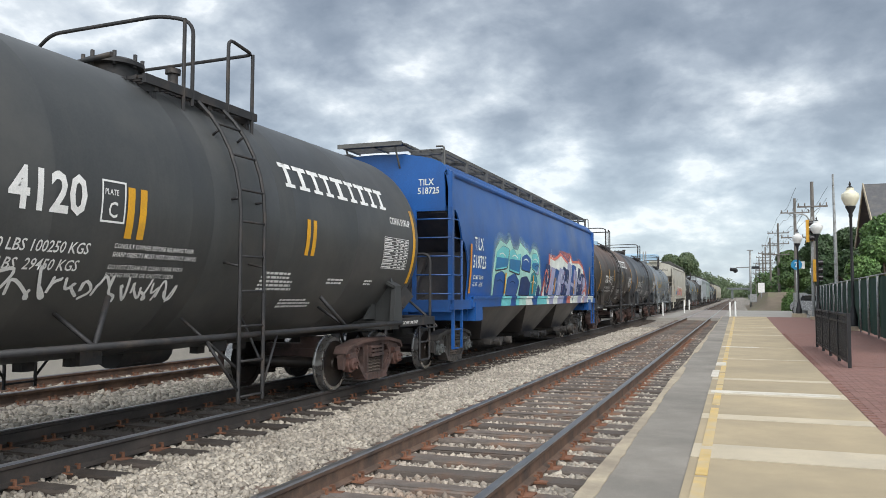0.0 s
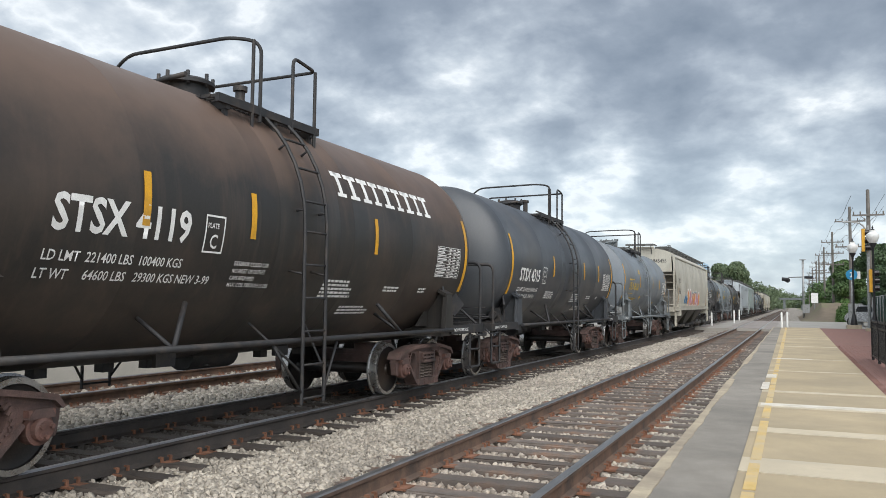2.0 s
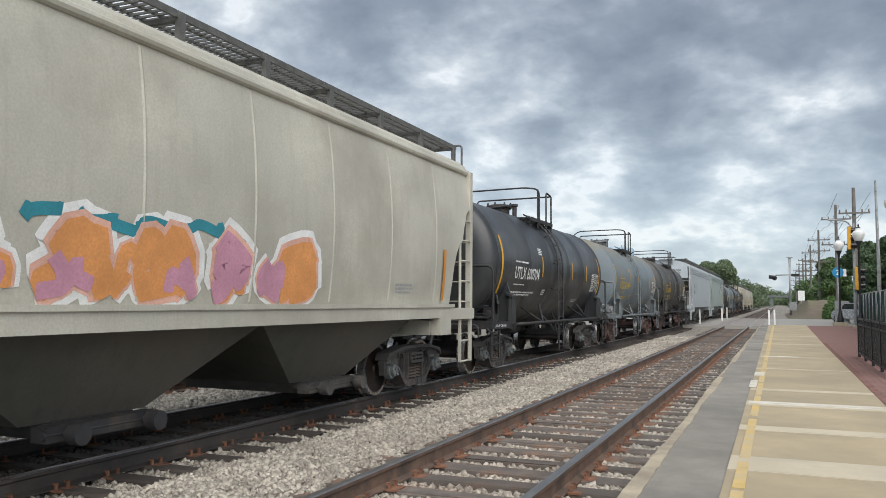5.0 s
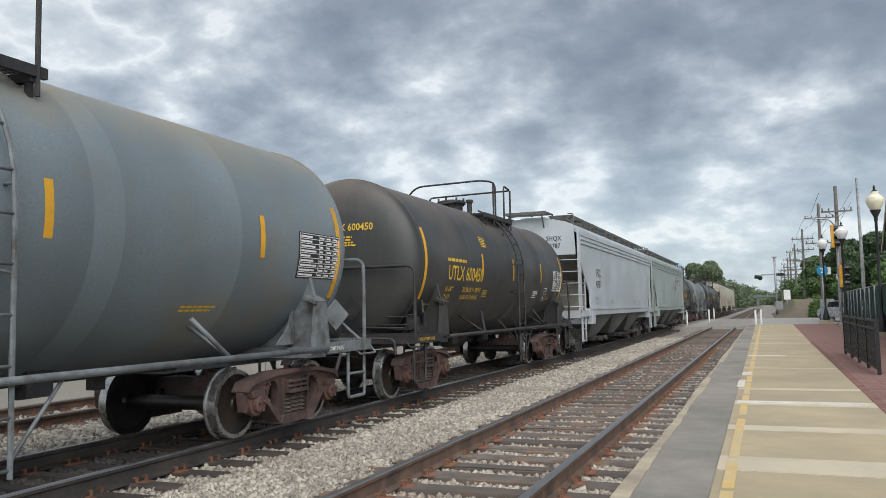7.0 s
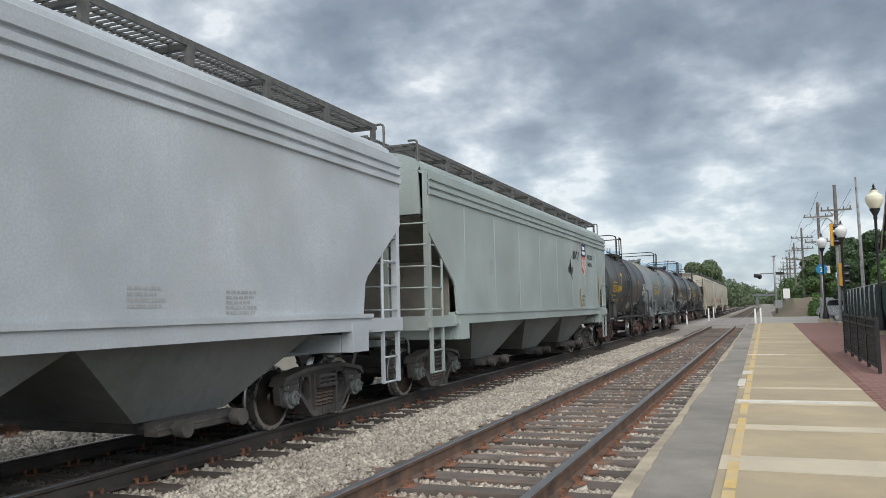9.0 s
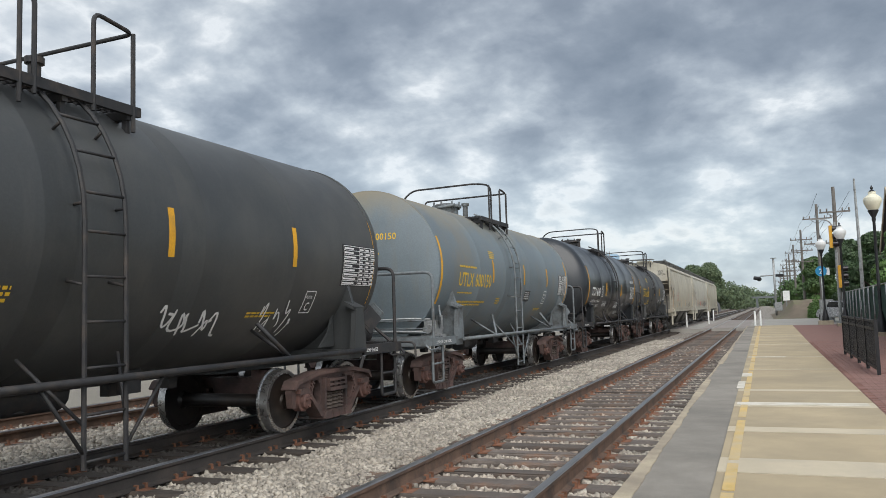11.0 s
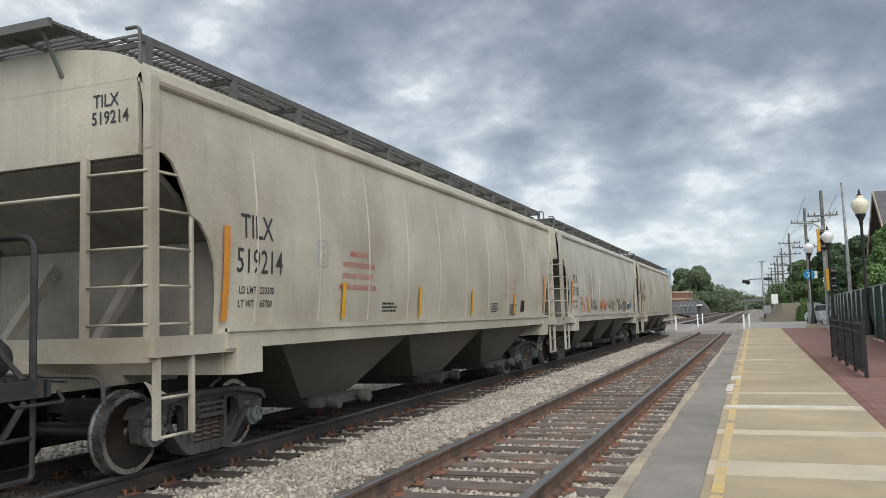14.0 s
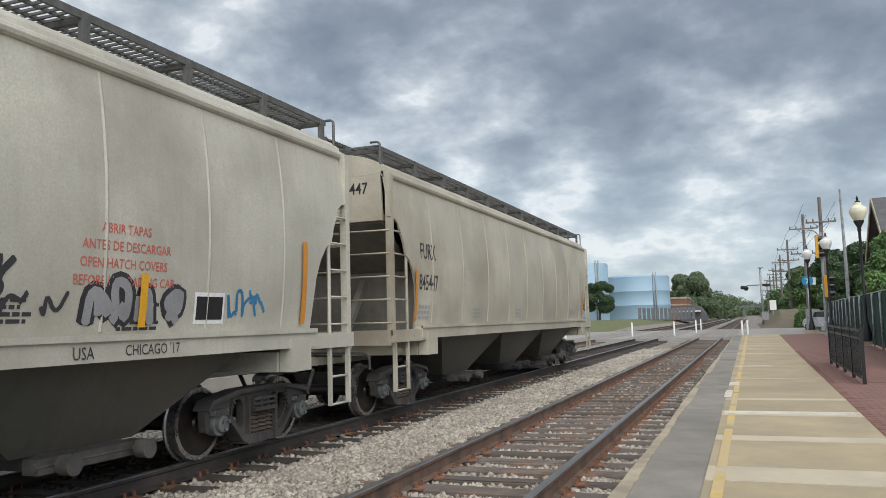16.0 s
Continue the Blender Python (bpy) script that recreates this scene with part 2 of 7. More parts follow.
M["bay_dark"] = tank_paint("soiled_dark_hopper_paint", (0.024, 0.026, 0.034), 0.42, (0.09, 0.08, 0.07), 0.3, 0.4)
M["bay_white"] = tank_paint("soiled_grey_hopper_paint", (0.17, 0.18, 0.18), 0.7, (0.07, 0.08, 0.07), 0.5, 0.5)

M["rail_side"] = surface("rusty_rail_web", (0.165, 0.105, 0.075), 0.8, 0.1, 0.3, 6, 70, 0.2, (0.055, 0.045, 0.04), 0.5)
M["rail_dark"] = surface("oiled_rail_web", (0.052, 0.045, 0.041), 0.7, 0.1, 0.3, 6, 70, 0.2, (0.085, 0.07, 0.06), 0.4)
M["rail_head"] = surface("polished_rail_head", (0.34, 0.34, 0.35), 0.33, 0.85, 0.15, 5, 90, 0.05)
M["rail_head_dull"] = surface("dull_rail_head", (0.30, 0.29, 0.285), 0.36, 0.8, 0.2, 5, 90, 0.05)
# body beige darkened for the shade inside the car ends, with some grime
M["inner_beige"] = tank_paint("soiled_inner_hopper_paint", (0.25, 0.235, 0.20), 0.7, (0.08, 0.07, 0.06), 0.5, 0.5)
M["walk_dark"] = surface("dark_grating_steel", (0.12, 0.12, 0.115), 0.7, 0.1, 0.3, 10, 90, 0.2)
M["tie"] = surface("weathered_creosoted_timber", (0.165, 0.138, 0.12), 0.9, 0, 0.35, 5, 70, 0.6, (0.26, 0.125, 0.065), 0.28, per_object=0.75)
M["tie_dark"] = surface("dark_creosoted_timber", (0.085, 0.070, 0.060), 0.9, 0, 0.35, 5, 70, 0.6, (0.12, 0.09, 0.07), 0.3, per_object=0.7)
M["plate"] = surface("rusty_tie_plate", (0.21, 0.10, 0.06), 0.85, 0.1, 0.35, 12, 90, 0.3)
M["stone"] = surface("limestone_ballast", (0.56, 0.505, 0.425), 0.9, 0, 0.25, 1.1, 80, 0.3, (0.30, 0.26, 0.215), 0.4, per_island=0.95)
M["stone_rust"] = surface("rust_stained_ballast", (0.52, 0.455, 0.38), 0.9, 0, 0.3, 1.6, 80, 0.3, (0.30, 0.17, 0.105), 0.45, per_island=0.9)
# oil-stained stone, darkened further to deepen the shadow beneath the train
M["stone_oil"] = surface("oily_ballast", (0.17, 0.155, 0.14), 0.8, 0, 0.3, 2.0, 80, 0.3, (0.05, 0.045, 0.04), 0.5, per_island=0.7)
M["asphalt"] = surface("worn_grey_asphalt", (0.285, 0.26, 0.225), 0.92, 0, 0.22, 1.6, 120, 0.6, (0.17, 0.158, 0.138), 0.55)
M["slab"] = surface("tan_concrete_slab", (0.475, 0.385, 0.25), 0.9, 0, 0.13, 1.3, 150, 0.3, (0.31, 0.26, 0.18), 0.55, per_object=0.22)
M["slab_band"] = surface("pale_concrete_band", (0.55, 0.475, 0.35), 0.9, 0, 0.10, 2.0, 150, 0.2, (0.42, 0.37, 0.29), 0.3)
M["kerb"] = surface("pale_kerb_concrete", (0.46, 0.39, 0.285), 0.92, 0, 0.2, 4.0, 90, 0.5, (0.26, 0.22, 0.17), 0.55)
M["line_yellow"] = surface("worn_yellow_line_paint", (0.62, 0.43, 0.15), 0.8, 0, 0.15, 6, 120, 0.2, (0.48, 0.40, 0.27), 0.75)
M["line_white"] = surface("white_line_paint", (0.66, 0.62, 0.54), 0.8, 0, 0.12, 6, 120, 0.2, (0.45, 0.40, 0.31), 0.4)
M["paver"] = surface("red_brick_paver", (0.27, 0.145, 0.12), 0.9, 0, 0.2, 3, 90, 0.3, (0.22, 0.13, 0.11), 0.4, per_object=0.5)
M["road"] = surface("pale_worn_road", (0.34, 0.325, 0.295), 0.9, 0, 0.12, 0.6, 60, 0.2, (0.26, 0.25, 0.23), 0.4)
M["cross_panel"] = surface("concrete_crossing_panel", (0.30, 0.27, 0.25), 0.85, 0, 0.15, 1.5, 60, 0.2, (0.20, 0.17, 0.15), 0.4)
M["concrete"] = surface("light_concrete", (0.50, 0.48, 0.43), 0.9, 0, 0.12, 1.0, 60, 0.15, (0.36, 0.34, 0.3), 0.35)
M["brick"] = surface("red_brown_brick", (0.25, 0.12, 0.085), 0.9, 0, 0.25, 6, 60, 0.3, (0.17, 0.10, 0.08), 0.4)
M["roof"] = surface("grey_shingle", (0.105, 0.105, 0.11), 0.9, 0, 0.2, 5, 50, 0.3, (0.15, 0.14, 0.13), 0.3)
M["blue_tank"] = surface("pale_blue_tank_paint", (0.31, 0.45, 0.57), 0.5, 0, 0.05, 0.3, 20, 0.03)
M["pole_wood"] = surface("weathered_pole_timber", (0.17, 0.155, 0.14), 0.9, 0, 0.25, 2, 50, 0.3)
M["black_metal"] = surface("black_painted_metal", (0.018, 0.018, 0.020), 0.45, 0.2, 0.3, 6, 60, 0.1)
M["green_mesh"] = surface("green_fence_screen", (0.05, 0.105, 0.085), 0.8, 0, 0.2, 2, 70, 0.2)
M["globe"] = surface("cream_lamp_globe", (0.78, 0.74, 0.58), 0.35, 0, 0.05, 6, 60, 0.0)
M["globe_white"] = surface("white_lamp_globe", (0.80, 0.80, 0.78), 0.35, 0, 0.05, 6, 60, 0.0)
M["sig_yellow"] = plain("signal_yellow_paint", (0.70, 0.36, 0.03))
M["lens_dark"] = plain("dark_signal_lens", (0.02, 0.015, 0.015), 0.2)
M["sign_blue"] = plain("blue_sign_face", (0.02, 0.25, 0.48))
M["white_paint"] = plain("white_paint", (0.78, 0.78, 0.76))
M["car_paint"] = plain("silver_car_paint", (0.55, 0.56, 0.58), 0.25, 0.3)
M["glass_dark"] = plain("dark_car_glass", (0.02, 0.022, 0.025), 0.08)
M["rubber"] = plain("black_rubber", (0.02, 0.02, 0.02), 0.8)
M["bark"] = surface("grey_brown_bark", (0.11, 0.085, 0.065), 0.95, 0, 0.3, 4, 40, 0.5)
M["grass"] = surface("green_grass_blade", (0.085, 0.16, 0.04), 0.9, 0, 0.3, 2, 50, 0.2, per_island=0.6)
M["dirt"] = surface("bare_brown_earth", (0.17, 0.135, 0.098), 0.95, 0, 0.2, 1.2, 40, 0.4, (0.14, 0.15, 0.07), 0.4)


def leaf_material(name, base):
    m, n, l, bsdf = nodes_of(name)
    isl = n.new("ShaderNodeNewGeometry").outputs["Random Per Island"]
    col = mix_col(n, l, isl, tuple(c * 0.5 for c in base), tuple(c * 1.5 for c in base))
    co = n.new("ShaderNodeTexCoord").outputs["Object"]
    col = mix_col(n, l, ramp_val(n, l, noise_tex(n, l, co, 0.6), 0.4, 0.65, 0, 0.5), col, (base[0] * 1.4, base[1] * 1.2, base[2] * 0.8))
    l.new(col, bsdf.inputs["Base Color"])
    bsdf.inputs["Roughness"].default_value = 0.6
    bsdf.inputs["Subsurface Weight"].default_value = 0.0
    return m


# leaf green made paler and greyer: distance haze put into the colour
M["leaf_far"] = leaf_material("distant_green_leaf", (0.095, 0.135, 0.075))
M["leaf"] = leaf_material("mid_green_leaf", (0.055, 0.105, 0.032))
M["leaf_dark"] = leaf_material("dark_green_leaf", (0.034, 0.068, 0.026))
M["leaf_bright"] = leaf_material("bright_green_leaf", (0.085, 0.165, 0.05))


# ---- mesh helpers ----
def box(bm, cx, cy, cz, sx, sy, sz, rot=None):
    vs = []
    for dx in (-0.5, 0.5):
        for dy in (-0.5, 0.5):
            for dz in (-0.5, 0.5):
                v = Vector((dx * sx, dy * sy, dz * sz))
                if rot is not None:
                    v = rot @ v
                vs.append(bm.verts.new(v + Vector((cx, cy, cz))))
    for f in ((0, 1, 3, 2), (4, 6, 7, 5), (0, 4, 5, 1), (2, 3, 7, 6), (0, 2, 6, 4), (1, 5, 7, 3)):
        bm.faces.new([vs[i] for i in f])
    return vs


def ring_frame(d):
    d = d.normalized()
    a = Vector((0, 0, 1)) if abs(d.z) < 0.9 else Vector((1, 0, 0))
    u = d.cross(a).normalized()
    return u, d.cross(u).normalized()


def tube(bm, pts, r, n=8, smooth=True):
    """A round bar along the points."""
    pts = [Vector(p) for p in pts]
    rings = []
    u = None
    for i, p in enumerate(pts):
        d = (pts[min(i + 1, len(pts) - 1)] - pts[max(i - 1, 0)]).normalized()
        if u is None:
            u, _ = ring_frame(d)
        u = (u - d * u.dot(d)).normalized()
        w = d.cross(u)
        rr = r[i] if isinstance(r, (list, tuple)) else r
        rings.append([bm.verts.new(p + (u * math.cos(2 * math.pi * k / n) + w * math.sin(2 * math.pi * k / n)) * rr) for k in range(n)])
    for a, b in zip(rings, rings[1:]):
        for k in range(n):
            f = bm.faces.new((a[k], a[(k + 1) % n], b[(k + 1) % n], b[k]))
            f.smooth = smooth
    bm.faces.new(rings[0][::-1])
    bm.faces.new(rings[-1])


def lathe(bm, profile, axis="z", n=24, at=(0, 0, 0), mat_rows=None):
    """Turns (radius, height) points round an axis; ends with radius 0 close."""
    at = Vector(at)

    def pt(r, h, a):
        c, s = r * math.cos(a), r * math.sin(a)
        return at + (Vector((c, s, h)) if axis == "z" else Vector((c, h, s)) if axis == "y" else Vector((h, c, s)))
    rings = []
    for r, h in profile:
        if r < 1e-6:
            rings.append([bm.verts.new(pt(0, h, 0))])
        else:
            rings.append([bm.verts.new(pt(r, h, 2 * math.pi * k / n)) for k in range(n)])
    for i, (a, b) in enumerate(zip(rings, rings[1:])):
        for k in range(n):
            k2 = (k + 1) % n
            if len(a) == 1 and len(b) == 1:
                continue
            vs = (a[0], b[k2], b[k]) if len(a) == 1 else (a[k], a[k2], b[0]) if len(b) == 1 else (a[k], a[k2], b[k2], b[k])
            f = bm.faces.new(vs)
            f.smooth = True
            if mat_rows:
                f.material_index = mat_rows[i]
    for ring in (rings[0], rings[-1]):
        if len(ring) > 1:
            bm.faces.new(ring if ring is rings[-1] else ring[::-1])


def prism(bm, poly, lo, hi, axis="x"):
    """A flat outline of (a, b) points, thickened from lo to hi along an axis: x -> (y, z), y -> (x, z), z -> (x, y)."""
    def pt(a, b, h):
        return (h, a, b) if axis == "x" else (a, h, b) if axis == "y" else (a, b, h)
    A = [bm.verts.new(pt(a, b, lo)) for a, b in poly]
    B = [bm.verts.new(pt(a, b, hi)) for a, b in poly]
    k = len(poly)
    bm.faces.new(A[::-1])
    bm.faces.new(B)
    for i in range(k):
        bm.faces.new((A[i], A[(i + 1) % k], B[(i + 1) % k], B[i]))


def finish(bm, name, mats, sharp=0.6):
    bmesh.ops.recalc_face_normals(bm, faces=bm.faces)
    for e in bm.edges:
        if len(e.link_faces) == 2 and e.calc_face_angle(0) > sharp:
            e.smooth = False
    me = bpy.data.meshes.new(name)
    bm.to_mesh(me)
    bm.free()
    for m in mats if isinstance(mats, (list, tuple)) else [mats]:
        me.materials.append(m)
    return me


SHARED = {}


def part(name, build, material, parent, label="", m=None, key=None):
    """One mesh object under a thing or part. build: a bmesh, or a function that fills one; key: share the mesh between alike parts."""
    if key is not None and key in SHARED:
        me = SHARED[key]
    else:
        bm = build
        if callable(build):
            bm = bmesh.new()
            build(bm)
        me = finish(bm, name, material)
        if key is not None:
            SHARED[key] = me
    ob = new(name, me)
    if parent is not None:
        ob.parent = parent
    if m is not None:
        ob.matrix_basis = m
    if label:
        ob["label"] = label
    return ob


def split_part(name, build, material, parent, sub, m=None, key=None, label=""):
    """A part whose loose pieces become sub-parts: the first piece is the part, sub(size) names the others."""
    if key not in SHARED:
        bm = bmesh.new()
        build(bm)
        bm.verts.index_update()
        seen, groups = set(), []
        for v in bm.verts:
            if v in seen:
                continue
            heap, isl = [v], []
            seen.add(v)
            while heap:
                q = heap.pop()
                isl.append(q)
                for e in q.link_edges:
                    o = e.other_vert(q)
                    if o not in seen:
                        seen.add(o)
                        heap.append(o)
            groups.append(isl)
        out = []
        for isl in groups:
            one, at = bmesh.new(), {}
            for v in sorted(isl, key=lambda q: q.index):
                at[v] = one.verts.new(v.co)
            for f in {f for v in isl for f in v.link_faces}:
                one.faces.new([at[v] for v in f.verts]).smooth = f.smooth
            size = [max(v.co[k] for v in isl) - min(v.co[k] for v in isl) for k in range(3)]
            out.append((sub(size) if out else name, finish(one, name, material)))
        bm.free()
        SHARED[key] = out
    top = None
    for nm, me in SHARED[key]:
        ob = new(nm, me)
        if top is None:
            top = ob
            ob.parent = parent
            if m is not None:
                ob.matrix_basis = m
            if label:
                ob["label"] = label
        else:
            ob.parent = top
    return top


def ladder_piece(size):
    return "stile" if size[2] > 0.7 else "rung" if size[2] < 0.08 else "bracket"


def deck_piece(size):
    return "step_hanger" if size[2] > 0.3 else "grating_bar" if size[0] > 2 and size[1] < 0.07 else "beam" if max(size) > 0.6 else "step"


def sill_piece(size):
    return "sill_flange" if size[1] > 3 and size[0] < 0.2 else "centre_sill" if size[1] > 2 else "end_sill" if size[0] > 2 else "jacking_pad"


def fitting_piece(size):
    return "bolt" if size[0] < 0.06 else "valve"


def thing(name, label, category, at=None, group="", kind=""):
    ob = new(name)
    ob.empty_display_size = 0.3
    if at is not None:
        ob.matrix_basis = at
    return tagged(ob, label, category, group, kind)


# ---- writing and spray paint, laid onto a surface given by place(u, v, lift) ----
def text_bm(text, size, bold=0.0, narrow=1.0, shear=0.0):
    cu = bpy.data.curves.new("text", "FONT")
    cu.body, cu.size, cu.offset, cu.shear, cu.resolution_u = text, size, bold * size, shear, 2
    ob = bpy.data.objects.new("text", cu)
    me = bpy.data.meshes.new_from_object(ob)
    bpy.data.objects.remove(ob)
    bpy.data.curves.remove(cu)
    bm = bmesh.new()
    bm.from_mesh(me)
    bpy.data.meshes.remove(me)
    for v in bm.verts:
        v.co.x *= narrow
    return bm


def slice_v(bm, step=0.1):
    zs = [v.co.y for v in bm.verts]
    if not zs:
        return
    y = min(zs) + step
    while y < max(zs):
        bmesh.ops.bisect_plane(bm, geom=bm.verts[:] + bm.edges[:] + bm.faces[:], plane_co=(0, y, 0), plane_no=(0, 1, 0))
        y += step


def laid(name, bm, place, material, parent, label="", lift=0.004, u0=0.0, v0=0.0, step=0.1):
    if step:
        slice_v(bm, step)
    for v in bm.verts:
        v.co = place(v.co.x + u0, v.co.y + v0, lift)
    me = bpy.data.meshes.new(name)
    bm.to_mesh(me)
    bm.free()
    me.materials.append(material)
    ob = new(name, me)
    ob.parent = parent
    if label:
        ob["label"] = label
    return ob


def write(text, u, v, size, place, material, parent, bold=0.012, narrow=0.85, shear=0.0, step=0.1, lift=0.004, name="lettering"):
    return laid(name, text_bm(text, size, bold, narrow, shear), place, material, parent, "stencilled " + text, lift, u, v, step)


def rect_bm(w, h, x=0.0, y=0.0, bm=None):
    bm = bm or bmesh.new()
    vs = [bm.verts.new((x + a, y + b, 0)) for a, b in ((0, 0), (w, 0), (w, h), (0, h))]
    bm.faces.new(vs)
    return bm


def bars_bm(lines, w, h, gap, seed):
    """Rows of short bars: writing too small to read."""
    rnd = random.Random(seed)
    bm = bmesh.new()
    for i in range(lines):
        x, end = 0.0, w * rnd.uniform(0.75, 1.0)
        while x < end:
            k = min(rnd.uniform(1.2, 4.0) * h, end - x)
            if k > 0.3 * h:
                rect_bm(k, h, x, -i * (h + gap), bm)
            x += k + 0.6 * h
    return bm


def stroke_bm(pts, width, bm=None, round_ends=True):
    """A flat brush stroke through (u, v) points, smoothed."""
    bm = bm or bmesh.new()
    P = [Vector((a, b, 0)) for a, b in pts]
    for _ in range(2):
        Q = [P[0]]
        for a, b in zip(P, P[1:]):
            Q += [a.lerp(b, 0.25), a.lerp(b, 0.75)]
        P = Q + [P[-1]]
    prev = None
    for i, p in enumerate(P):
        d = P[min(i + 1, len(P) - 1)] - P[max(i - 1, 0)]
        nrm = Vector((-d.y, d.x, 0))
        nrm = nrm.normalized() if nrm.length > 1e-6 else Vector((0, 1, 0))
        w = width * 0.5
        if round_ends and i in (0, len(P) - 1):
            w *= 0.5
        pair = (bm.verts.new(p + nrm * w), bm.verts.new(p - nrm * w))
        if prev:
            bm.faces.new((prev[0], prev[1], pair[1], pair[0]))
        prev = pair
    return bm


# ---- freight cars (in a car's own space: y along the car, z from the rail head, +x the side that faces the platform) ----
WHEEL_R = 0.385
WHEELBASE = 1.60
TRUCK = 0.90
TRAIN_SPEED, TRAIN_GAIN = 13.48, 0.0142


def build_wheelset(bm):
    prof = [(0.0, 0.86), (0.11, 0.86), (0.13, 0.835), (0.30, 0.80), (0.385, 0.815), (0.395, 0.835), (0.452, 0.835), (0.457, 0.82), (0.462, 0.725), (0.487, 0.715),
            (0.487, 0.695), (0.40, 0.69), (0.385, 0.72), (0.14, 0.74), (0.10, 0.70), (0.10, 0.0)]
    rows = [0, 0, 0, 0, 0, 1, 1, 1, 1, 1, 0, 0, 0, 0, 0]
    prof = [(r * WHEEL_R / 0.457, h * 0.985) for r, h in prof]
    lathe(bm, prof, "x", 40, mat_rows=rows)
    lathe(bm, [(r, -h) for r, h in prof], "x", 40, mat_rows=rows)


def rounded(points, r=0.05, k=3):
    """A closed outline with rounded corners."""
    P = [Vector(p) for p in points]
    out = []
    for a, b, c in zip(P[-1:] + P[:-1], P, P[1:] + P[:1]):
        u, w = a - b, c - b
        q = min(r, u.length * 0.45, w.length * 0.45)
        s, e = b + u.normalized() * q, b + w.normalized() * q
        for i in range(k + 1):
            t = i / k
            out.append(tuple(s.lerp(b, t).lerp(b.lerp(e, t), t)))
    return out


def holed_plate(bm, loops, lo, hi):
    """A plate in the (y, z) plane from lo to hi in x, with an outline and holes."""
    edges = []
    for loop in loops:
        vs = [bm.verts.new((hi, a, b)) for a, b in loop]
        edges += [bm.edges.new((vs[i], vs[(i + 1) % len(vs)])) for i in range(len(vs))]
    res = bmesh.ops.triangle_fill(bm, use_beauty=True, use_dissolve=False, edges=edges)
    faces = [f for f in res["geom"] if isinstance(f, bmesh.types.BMFace)]
    ext = bmesh.ops.extrude_face_region(bm, geom=faces)
    for v in ext["geom"]:
        if isinstance(v, bmesh.types.BMVert):
            v.co.x = lo


def build_sideframe(bm):
    """A cast side frame on the +x side, centred on the truck: a deep top member, sloping tension members, two rounded windows."""
    half = [(1.12, 0.50), (1.12, 0.60), (1.02, 0.70), (0.78, 0.745), (0.50, 0.79), (0.0, 0.80)]
    low = [(0.0, 0.13), (0.34, 0.13), (0.42, 0.17), (0.60, 0.36), (0.70, 0.45), (0.76, 0.52), (1.0, 0.53), (1.03, 0.34), (1.09, 0.34)]
    right = low + half
    outline = [p for p in right if p[0] > 0] + [(-a, b) for a, b in right[::-1] if a > 0]
    loops = [rounded(outline, 0.06), rounded([(-0.27, 0.23), (0.27, 0.23), (0.27, 0.66), (-0.27, 0.66)], 0.05)]
    for q in (-1, 1):
        loops.append(rounded([(q * 0.37, 0.36), (q * 0.44, 0.32), (q * 0.58, 0.46), (q * 0.62, 0.58), (q * 0.56, 0.67), (q * 0.42, 0.68), (q * 0.37, 0.60)][::q], 0.09, 4))
    holed_plate(bm, loops, 0.97, 1.06)
    # flanges along the top, the columns, the windows and the tension members
    for q in (-1, 1):
        prism(bm, rounded([(q * 0.0, 0.755), (q * 0.52, 0.745), (q * 0.80, 0.70), (q * 1.02, 0.66), (q * 1.10, 0.58), (q * 1.13, 0.60), (q * 1.05, 0.71), (q * 0.80, 0.755), (q * 0.52, 0.80), (q * 0.0, 0.81)], 0.02, 2), 0.91, 1.12)
        prism(bm, [(q * 0.275, 0.22), (q * 0.325, 0.22), (q * 0.325, 0.70), (q * 0.275, 0.70)], 0.93, 1.105)
        prism(bm, rounded([(q * 0.34, 0.125), (q * 0.44, 0.165), (q * 0.74, 0.47), (q * 0.70, 0.51), (q * 0.41, 0.225), (q * 0.33, 0.18)], 0.02, 2), 0.92, 1.11)
        prism(bm, [(q * 0.75, 0.52), (q * 1.02, 0.52), (q * 0.98, 0.60), (q * 0.80, 0.60)], 0.90, 1.13)
        for k in range(7):
            a = -0.9 + k * 0.3
            box(bm, 1.065, q * (0.49 + 0.145 * math.cos(a)), 0.505 + 0.19 * math.sin(a), 0.03, 0.03, 0.075, Euler((-a * q, 0, 0)).to_matrix())
    prism(bm, rounded([(-0.40, 0.12), (0.40, 0.12), (0.33, 0.235), (-0.33, 0.235)], 0.03), 0.89, 1.14)
    for y in (-0.18, 0.0, 0.18):
        box(bm, 1.145, y, 0.175, 0.02, 0.03, 0.10)


def build_bearing(bm):
    """The end cap and adapter of one axle."""
    tube(bm, [(1.0, 0, 0), (1.10, 0, 0), (1.105, 0, 0)], [0.125, 0.125, 0.11], 20)
    tube(bm, [(1.105, 0, 0), (1.15, 0, 0), (1.165, 0, 0)], [0.092, 0.088, 0.07], 18)
    for k in range(3):
        a = k * 2.094 + 0.5
        tube(bm, [(1.14, 0.052 * math.cos(a), 0.052 * math.sin(a)), (1.19, 0.052 * math.cos(a), 0.052 * math.sin(a))], 0.02, 6)
    box(bm, 1.03, 0, 0.125, 0.18, 0.24, 0.05)


def build_spring(bm):
    prof = [(0.0, 0.235)]
    for i in range(5):
        z = 0.235 + i * 0.052
        prof += [(0.050, z), (0.074, z + 0.008), (0.082, z + 0.018), (0.074, z + 0.028), (0.050, z + 0.036), (0.046, z + 0.046)]
    lathe(bm, prof + [(0.0, 0.50)], "z", 12)


